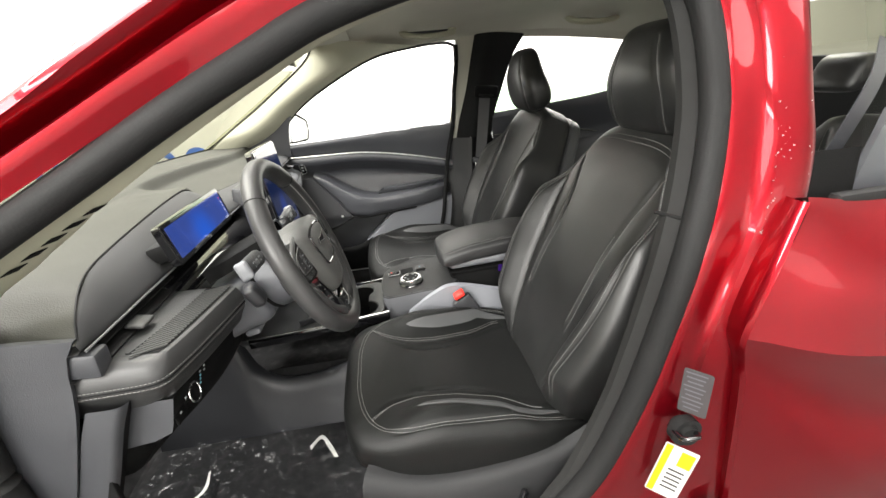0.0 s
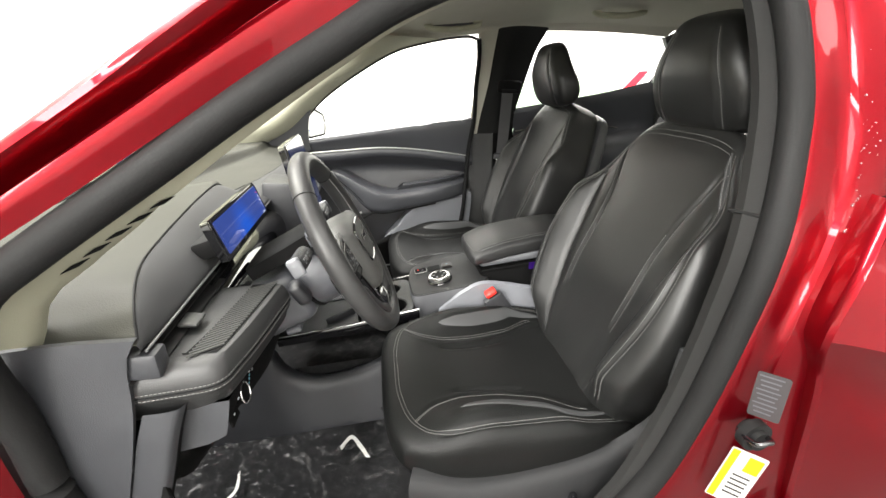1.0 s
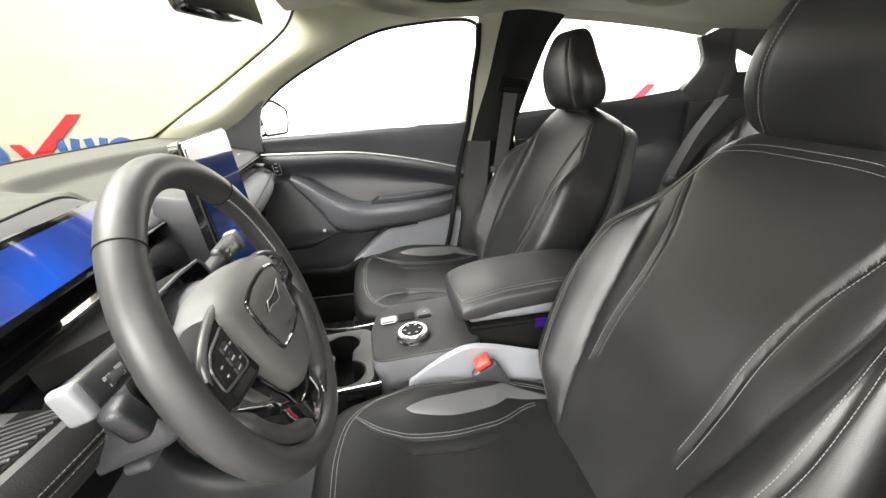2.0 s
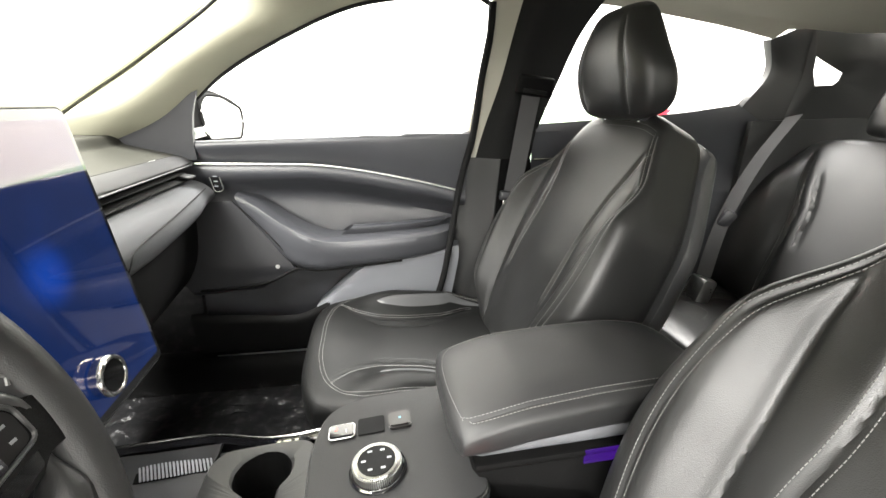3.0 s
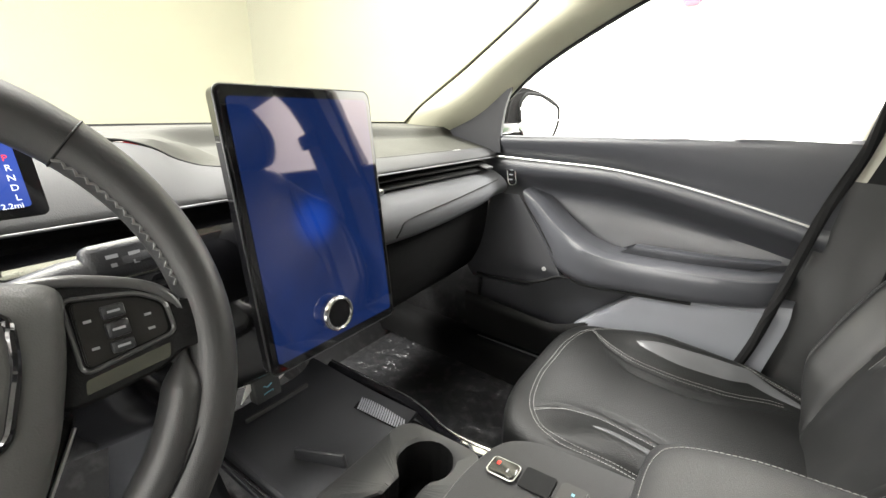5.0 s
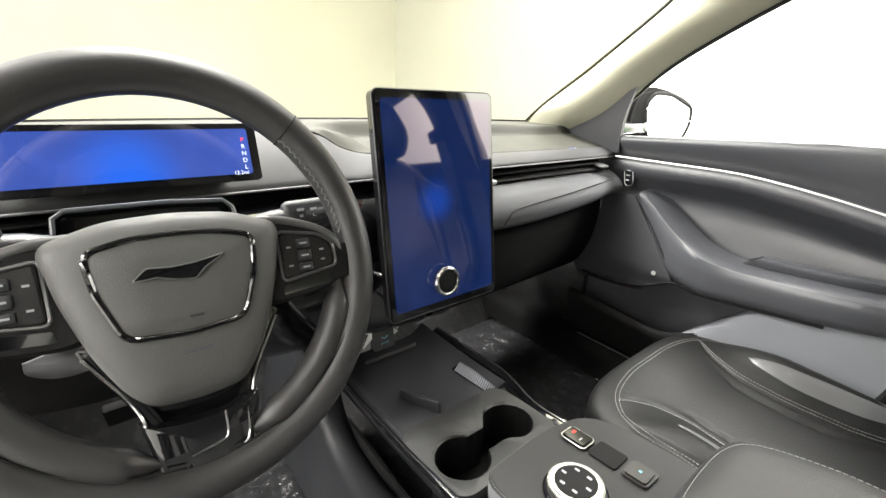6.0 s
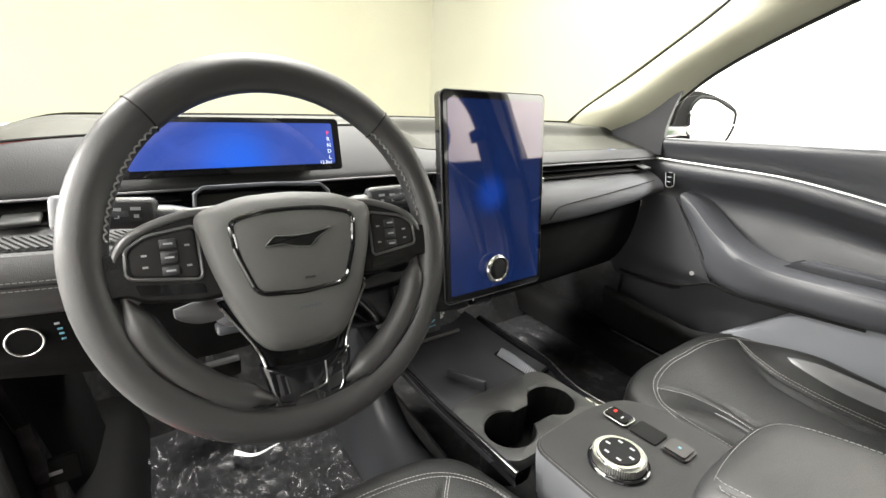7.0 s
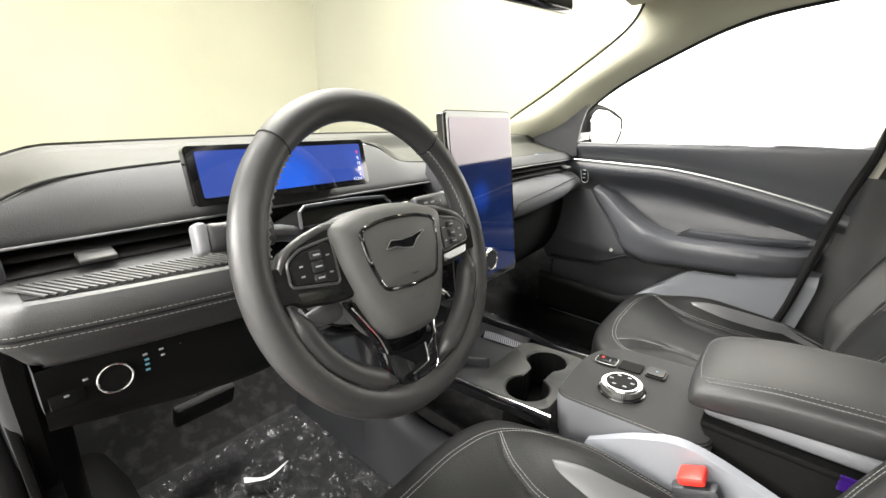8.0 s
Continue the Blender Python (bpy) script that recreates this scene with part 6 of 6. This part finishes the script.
b2 = part("park_button", plate(rounded(0.034, 0.034, 0.007), 0.007, pose(0.398, 0.033, slope(0.398), 0, -6, 0), 0.003), KEY_BLACK, ctrl, "dark grey button")
part("button_mark", box((0.0035, 0.0035, 0.0006), pose(0.398, 0.033, slope(0.398) + 0.0073, 0, -6, 0), 0), CYAN_PRINT, b2, "pale blue mark")
# armrest lid over the rear storage
lid_top = curve_at([(-1.05, 0.766), (-0.9, 0.778), (-0.5, 0.796), (0.0, 0.806), (0.5, 0.811), (0.85, 0.806), (1.05, 0.795)])
lid_place = lambda s, t, z: Vector((0.648 + 0.193 * s, -0.004 + (0.100 - 0.004 * s) * t, lid_top(s) - 0.030 + z))
lid_pad = Pad(lid_place, lambda s, t: 0.030 - 0.007 * t * t, 0.028, 0.05, 5.0, [(lambda s: -0.80, -0.95, 0.95)], 0.003, 0.006)
lid = part("armrest_lid", lid_pad.mesh(70, 60), LEATHER_SOFT, console, "black leather armrest lid")
bm = bmesh.new()
for d in (-0.045, 0.045):
    dashes(lid_pad.run([(0.9, -0.80 + d), (0, -0.80 + d), (-0.8, -0.80 + d), (-0.93 - d / 3, -0.72 + d)], n=70), bm)
dashes(lid_pad.run([(-0.94, -0.72), (-0.965, 0), (-0.95, 0.62), (-0.86, 0.86), (-0.6, 0.93), (0, 0.935), (0.7, 0.93), (0.88, 0.84), (0.93, 0.4), (0.94, -0.7)], n=120), bm)
part("stitching", bm, THREAD, lid, "pale stitching")
part("storage_box", box((0.36, 0.19, 0.345), pose(0.665, -0.002, 0.5475), 0.02), BLACK_CLOTH, console, "dark rear storage box")
part("box_rim", box((0.365, 0.196, 0.012), pose(0.665, -0.002, 0.714, 0, -2, 0), 0.004), BLACK_CLOTH, console, "dark rim")
part("lid_base", box((0.352, 0.186, 0.030), pose(0.655, -0.002, 0.7395, 0, -2.5, 0), 0.012, 3), PANEL_EDGE, lid, "pale grey plastic lid base")
# purple glow that falls on the box side, put in as an emitting plate
PURPLE = display_material("purple glow", (0.02, 0.003, 0.085), (0.02, 0.003, 0.085), 1, 1.0)
part("glow_patch", box((0.06, 0.003, 0.022), pose(0.66, -0.0985, 0.708, 0, -2, 0), 0.001), PURPLE, console, "purple glow on the box side, as a lit patch")
part("console_side", skin([[(0.345, -0.128, 0.620), (0.42, -0.128, 0.672), (0.49, -0.128, 0.692), (0.63, -0.125, 0.655)], [(0.342, -0.138, 0.612), (0.42, -0.140, 0.664), (0.49, -0.141, 0.684), (0.632, -0.138, 0.645)], [(0.325, -0.146, 0.56), (0.42, -0.150, 0.55), (0.50, -0.150, 0.55), (0.66, -0.146, 0.55)]], 30, 4), DOOR_GREY, console, "pale grey console side")
# lower tunnel with the open bin
BIN_RIM = [(-0.40, 0.625), (-0.22, 0.622), (-0.15, 0.60), (-0.117, 0.52), (-0.066, 0.472), (0.014, 0.459), (0.144, 0.487), (0.30, 0.57), (0.75, 0.60)]
tunnel_row = lambda y, k, drop: [(x, y, 0.32 + (z - 0.32) * k - drop) for x, z in BIN_RIM]
part("lower_tunnel", skin([tunnel_row(-0.13, 1, 0.016), tunnel_row(-0.145, 1, 0.003), tunnel_row(-0.165, 1, 0.0), tunnel_row(-0.182, 1, 0.012), tunnel_row(-0.20, 0.6, 0), tunnel_row(-0.232, 0.02, 0)], 60, 5), END_GREY, console, "grey lower tunnel side")
part("lower_tunnel", skin([[(-0.40, 0.13, 0.56), (0.05, 0.13, 0.56), (0.75, 0.13, 0.6)], [(-0.40, 0.19, 0.50), (0.05, 0.18, 0.46), (0.75, 0.15, 0.5)], [(-0.42, 0.22, 0.32), (0.05, 0.22, 0.32), (0.75, 0.16, 0.32)]], 24, 5), PLASTIC, console, "dark lower tunnel side")
part("bin_floor", skin([[(-0.40, -0.13, 0.48), (0.75, -0.13, 0.48)], [(-0.40, -0.11, 0.44), (0.75, -0.11, 0.44)], [(-0.40, 0.12, 0.44), (0.75, 0.12, 0.44)], [(-0.40, 0.13, 0.56), (0.75, 0.13, 0.56)]], 10, 4, thick=0.006), CARPET, console, "black lower bin")
for pts in (((-0.078, 0.618), (-0.060, 0.660), (-0.036, 0.655), (-0.050, 0.640)), ((-0.024, 0.653), (-0.012, 0.652), (0.006, 0.632), (-0.004, 0.627)), ((-0.002, 0.662), (0.004, 0.664), (0.008, 0.640), (0.002, 0.636))):
    part("torn_sticker", plate([(y, z) for y, z in pts], 0.0008, pose(-0.124, 0, 0, 0, 0, 90) @ pose(0, 0, 0, 90, 0, 0), 0), WHITE_PLASTIC, console, "torn white sticker")
usb = part("usb_port", box((0.024, 0.047, 0.044), pose(-0.123, -0.034, 0.630, 0, -6, 0), 0.003), CUP_GREY, console, "dark grey charging port")
part("port_mark", tube([(-0.1095 + 0.1 * (z - 0.63), y, z) for y, z in ((-0.043, 0.613), (-0.026, 0.615), (-0.026, 0.626), (-0.043, 0.624))], 0.0011, 6, closed=True), CYAN_PRINT, usb, "pale blue symbol")
part("port_mark", tube([(-0.1095 + 0.1 * (z - 0.63), y, z) for y, z in ((-0.043, 0.641), (-0.036, 0.636), (-0.028, 0.641))], 0.0011, 6), CYAN_PRINT, usb, "pale blue symbol")
part("tray_edge", box((0.006, 0.125, 0.010), pose(-0.108, -0.02, 0.594), 0.003), CUP_GREY, console, "grey front edge of the tray")

# ---- belts and buckles ----
def ribbon(pts, width, out, thick=0.0016):
    rows = [[tuple(Vector(p) + Vector(out) * w) for p in pts] for w in (-width / 2, 0, width / 2)]
    return skin(rows, 30, 2, thick=thick)


front_belt = thing("seat_belt", "grey front seat belt on the passenger pillar", "seat belt", "seat belts")
part("webbing", ribbon([(0.776, 0.588, 1.175), (0.768, 0.606, 1.05), (0.756, 0.618, 0.90)], 0.046, (0.96, -0.28, 0.0)), WEBBING, front_belt, "grey webbing")
guide = part("belt_guide", box((0.10, 0.022, 0.05), pose(0.782, 0.584, 1.19, 8, 6, 0), 0.010, 3), BLACK_CLOTH, front_belt, "black belt guide")
part("guide_slot", box((0.062, 0.006, 0.010), pose(0.778, 0.570, 1.176, 8, 6, 0), 0.002), SEAL_BLACK, guide, "dark slot")
tongue = part("tongue", box((0.062, 0.014, 0.026), pose(0.748, 0.606, 0.905, 0, 4, 0), 0.006, 3), PLASTIC, front_belt, "black tongue grip")
part("tongue_blade", box((0.024, 0.003, 0.036), pose(0.740, 0.606, 0.878, 0, 4, 0), 0.001), CHROME, tongue, "steel blade")
rear_belt = thing("seat_belt", "grey rear seat belt hanging by the window", "seat belt", "seat belts")
part("webbing", ribbon([(1.60, 0.60, 1.14), (1.48, 0.57, 1.0), (1.38, 0.53, 0.84), (1.33, 0.50, 0.66)], 0.040, (0.75, -0.6, 0.3)), WEBBING, rear_belt, "grey webbing")
part("tongue", box((0.035, 0.03, 0.05), pose(1.39, 0.53, 0.85, 0, 25, -30), 0.008), PLASTIC, rear_belt, "black tongue grip")
part("anchor", box((0.05, 0.06, 0.08), pose(1.33, 0.50, 0.64, 0, 15, 0), 0.01), SILVER, rear_belt, "grey belt anchor")
for sg in (-1, 1):
    bk = thing("belt_buckle", "black seat belt buckle with red button", "seat belt buckle", "belt buckles")
    part("stalk", box((0.06, 0.024, 0.14), pose(0.53, sg * 0.166, 0.60 if sg < 0 else 0.53, 0, -30, 0), 0.008), PLASTIC, bk, "grey buckle stalk")
    part("button", box((0.034, 0.032, 0.013), pose(0.492, sg * 0.166, 0.672 if sg < 0 else 0.602, 0, -30, 0), 0.005), RED_PLASTIC, bk, "red release button")
d_belt = thing("seat_belt", "grey rear seat belt behind the red pillar", "seat belt", "seat belts")
part("webbing", ribbon([(1.135, -0.60, 1.27), (1.11, -0.62, 1.203), (1.053, -0.62, 1.06), (1.02, -0.62, 0.97)], 0.04, (0.93, 0.2, -0.3)), DOOR_PLASTIC, d_belt, "grey webbing")

# ---- floor mats, tags, pedals ----
for sg in (-1, 1):
    mat_ = thing("floor_mat", "black floor mat under clear crumpled plastic film", "floor mat", "floor mats")
    part("mat", box((0.62, 0.40, 0.012), pose(-0.10, sg * 0.43, 0.327), 0.004), CARPET, mat_)
    bm = bmesh.new()
    n = 100
    g = 44 / n
    crease = lambda i, j: 0.022 * abs(noise.noise((i * 0.17, j * 0.21 + 7 * sg, 0.3))) + 0.013 * abs(noise.noise((i * 0.5 + j * 0.2, j * 0.42, 2.0 + sg))) + 0.002 * abs(noise.noise((i * 1.0, j * 0.5 + i * 0.3, 5.0 + sg)))
    vs = [[bm.verts.new((-0.38 + 0.56 * i / n, sg * 0.43 - 0.19 + 0.38 * j / n, 0.338 + crease(i * g, j * g))) for j in range(n + 1)] for i in range(n + 1)]
    for i in range(n):
        for j in range(n):
            bm.faces.new((vs[i][j], vs[i + 1][j], vs[i + 1][j + 1], vs[i][j + 1]))
    film = glass("clear film", (0.86, 0.87, 0.89), 0.014, 0.3, 0.22)
    f = part("plastic_film", bm, film, mat_, "clear crumpled plastic film")
    f.visible_shadow = False
tag = thing("paper_tag", "white paper strip lying on the floor mat", "paper strip", "paper strips")
part("strip", skin([[(-0.25, -0.445, 0.36), (-0.22, -0.41, 0.358), (-0.22, -0.36, 0.362)], [(-0.235, -0.45, 0.361), (-0.208, -0.41, 0.362), (-0.215, -0.36, 0.366)]], 16, 2, thick=0.0006), WHITE_PLASTIC, tag)
tag2 = thing("paper_tag", "white paper hook lying on plastic film", "paper strip", "paper strips")
part("strip", skin([[(0.03, -0.33, 0.36), (0.06, -0.30, 0.362), (0.09, -0.34, 0.36), (0.11, -0.38, 0.358)], [(0.035, -0.345, 0.361), (0.06, -0.316, 0.365), (0.08, -0.345, 0.362), (0.10, -0.38, 0.36)]], 20, 2, thick=0.0006), WHITE_PLASTIC, tag2)
pedal = thing("brake_pedal", "black rubber brake pedal in the footwell", "pedal")
part("pedal_pad", box((0.02, 0.12, 0.06), pose(-0.36, -0.46, 0.50, 0, 25, 0), 0.006), RUBBER, pedal)
part("pedal_arm", tube([(-0.37, -0.46, 0.52), (-0.42, -0.46, 0.62), (-0.45, -0.46, 0.75)], 0.008, 8), PLASTIC, pedal, "black steel arm")

# ---- pillar labels, striker ----
label1 = thing("silver_label", "grey printed label on the red door pillar", "label")
LM = pose(0.729, -0.800, 0.812, 0, 0, -48) @ pose(0, 0, 0, 90, 0, 0)
part("sheet", plate(rounded(0.038, 0.078, 0.004), 0.0012, LM, 0), SILVER_LABEL, label1)
for k in range(9):
    part("print_bar", box((0.028 - 0.004 * (k % 3), 0.0022, 0.0004), LM @ pose(-0.002, 0.033 - 0.0078 * k, 0.0014), 0), DARK_PRINT, label1, "dark print")
label2 = thing("tyre_label", "white and yellow tyre label on the red sill", "label")
L2 = pose(0.716, -0.799, 0.653, 0, 0, -38) @ pose(0, 0, 0, 90, 0, 0) @ pose(0, 0, 0, 0, 0, -10) @ Matrix.Diagonal((0.68, 1.14, 1, 1))
part("sheet", plate(rounded(0.07, 0.10, 0.003), 0.0012, L2, 0), LABEL_WHITE, label2)
part("yellow_band", box((0.014, 0.096, 0.0006), L2 @ pose(-0.025, 0, 0.0014), 0), YELLOW, label2, "yellow band")
part("yellow_field", box((0.028, 0.028, 0.0006), L2 @ pose(0.016, 0.03, 0.0014), 0), YELLOW, label2, "yellow field")
for k in range(5):
    part("print_bar", box((0.034, 0.003, 0.0004), L2 @ pose(0.008, 0.005 - 0.009 * k, 0.0014), 0), SILVER_LABEL, label2, "grey print")
label3 = thing("sill_label", "blank white paper label low on the red pillar", "label")
part("sheet", plate(rounded(0.05, 0.05, 0.002), 0.0012, pose(0.80, -0.806, 0.545, 0, 0, -20) @ pose(0, 0, 0, 90, 0, 0), 0), LABEL_WHITE, label3)
striker = thing("door_striker", "black steel door striker on the pillar", "door striker")
part("boss", disc(0.024, 0.03, pose(0.723, -0.785, 0.742, 90, 0, 0), 28, 0.008), RUBBER, striker, "round black boss")
part("loop", tube([(0.705, -0.79, 0.745), (0.703, -0.822, 0.752), (0.715, -0.828, 0.757), (0.728, -0.822, 0.752), (0.73, -0.79, 0.745)], 0.004, 10, n=24), PIANO, striker)

# ---- driver's rear door ----
rdoor = thing("rear_door", "closed glossy red rear door with dark glass", "car door")
D_BELT = [(0.851, -0.785, 1.083), (0.977, -0.785, 1.070), (1.3, -0.785, 1.08), (1.75, -0.775, 1.10)]
D_MID = [(0.800, -0.812, 1.0), (0.93, -0.846, 0.985), (1.3, -0.866, 0.99), (1.75, -0.85, 1.0)]
D_CREASE = [(0.771, -0.82, 0.912), (0.928, -0.87, 0.893), (1.3, -0.895, 0.89), (1.75, -0.88, 0.90)]
D_UNDER = [(0.788, -0.812, 0.856), (0.988, -0.846, 0.77), (1.3, -0.856, 0.76), (1.75, -0.85, 0.77)]
D_LOW = [(0.80, -0.814, 0.78), (0.99, -0.868, 0.65), (1.3, -0.876, 0.64), (1.75, -0.87, 0.66)]
D_FOOT = [(0.85, -0.80, 0.40), (1.0, -0.84, 0.40), (1.3, -0.85, 0.40), (1.75, -0.84, 0.40)]
part("door_shoulder", skin([shift(D_BELT, 0, 0.03, -0.004), D_BELT, D_MID, D_CREASE], 50, 6), PAINT, rdoor, "glossy red door shoulder")
part("door_skin", skin([D_CREASE, shift(D_CREASE, 0, 0.004, -0.008), D_UNDER, D_LOW, D_FOOT], 50, 6), PAINT, rdoor, "glossy red door skin")
FRONT_EDGE = [q[0] for q in (D_BELT, D_MID, D_CREASE, D_UNDER, D_LOW, D_FOOT)]
part("door_edge", skin([shift(FRONT_EDGE, 0.0, -0.0008), shift(FRONT_EDGE, -0.004, 0.006), shift(FRONT_EDGE, 0.004, 0.05)], 40, 3), PAINT, rdoor, "rounded red door edge")
part("window_rubber", box((0.85, 0.02, 0.02), pose(1.33, -0.77, 1.086, 0, -1.5, 0), 0.005), RUBBER, rdoor, "black window rubber")
part("inner_plate", skin([[(1.0, -0.715, 1.06), (1.35, -0.715, 1.08)], [(1.035, -0.71, 1.18), (1.35, -0.70, 1.27)]], 8, 3, thick=0.01), PLASTIC_GREY, rdoor, "slanted grey plate inside the rear glass")
rp = part("window_pane", skin([[(0.94, -0.768, 1.09), (1.7, -0.76, 1.11)], [(0.98, -0.70, 1.25), (1.62, -0.69, 1.28)], [(1.0, -0.63, 1.40), (1.5, -0.63, 1.40)]], 10, 4), SIDE_GLASS, rdoor, "dark rear side window")
rp.visible_shadow = False

# ---- roof fittings ----
def grab_handle(x, y, z):
    g = thing("grab_handle", "folded cream grab handle on the roof lining", "grab handle", "grab handles")
    for e in (-1, 1):
        part("mount", box((0.034, 0.030, 0.020), pose(x + e * 0.093, y, z, 20, 0, 0), 0.008, 3), PILLAR_CLOTH, g, "cream end mount")
    part("grip", tube([(x - 0.100, y + 0.004, z - 0.002), (x - 0.085, y - 0.016, z - 0.018), (x, y - 0.022, z - 0.026), (x + 0.085, y - 0.016, z - 0.018), (x + 0.100, y + 0.004, z - 0.002)], 0.0105, 12, n=30), PILLAR_CLOTH, g)
    part("recess", box((0.165, 0.004, 0.022), pose(x, y + 0.004, z - 0.004, 40, 0, 0), 0.0015), END_GREY, g, "dark recess behind the grip")
    return g


grab_handle(0.545, 0.515, 1.428)
grab_handle(1.175, 0.47, 1.440)
for sg in (-1, 1):
    v = thing("sun_visor", "folded cream sun visor under the roof", "sun visor", "sun visors")
    part("visor_pad", box((0.17, 0.40, 0.022), pose(0.17, sg * 0.33, 1.418, -sg * 3, -6, 0), 0.01), LINER, v)
    part("visor_clip", box((0.03, 0.04, 0.02), pose(0.105, sg * 0.12, 1.42), 0.005), WHITE_PLASTIC, v, "pale clip")
inner_mirror = thing("rearview_mirror", "black frameless rear-view mirror under the roof", "mirror")
part("mirror_body", box((0.03, 0.25, 0.06), pose(0.06, 0.03, 1.335, 0, -14, -14), 0.012), PIANO, inner_mirror)
part("mirror_stem", tube([(0.05, 0.03, 1.34), (0.0, 0.01, 1.39), (-0.01, 0, 1.43)], 0.012, 10), PLASTIC, inner_mirror, "black stem")
part("sensor_cover", box((0.10, 0.09, 0.04), pose(-0.04, 0, 1.405, 0, -30, 0), 0.015), BLACK_CLOTH, inner_mirror, "black sensor cover")
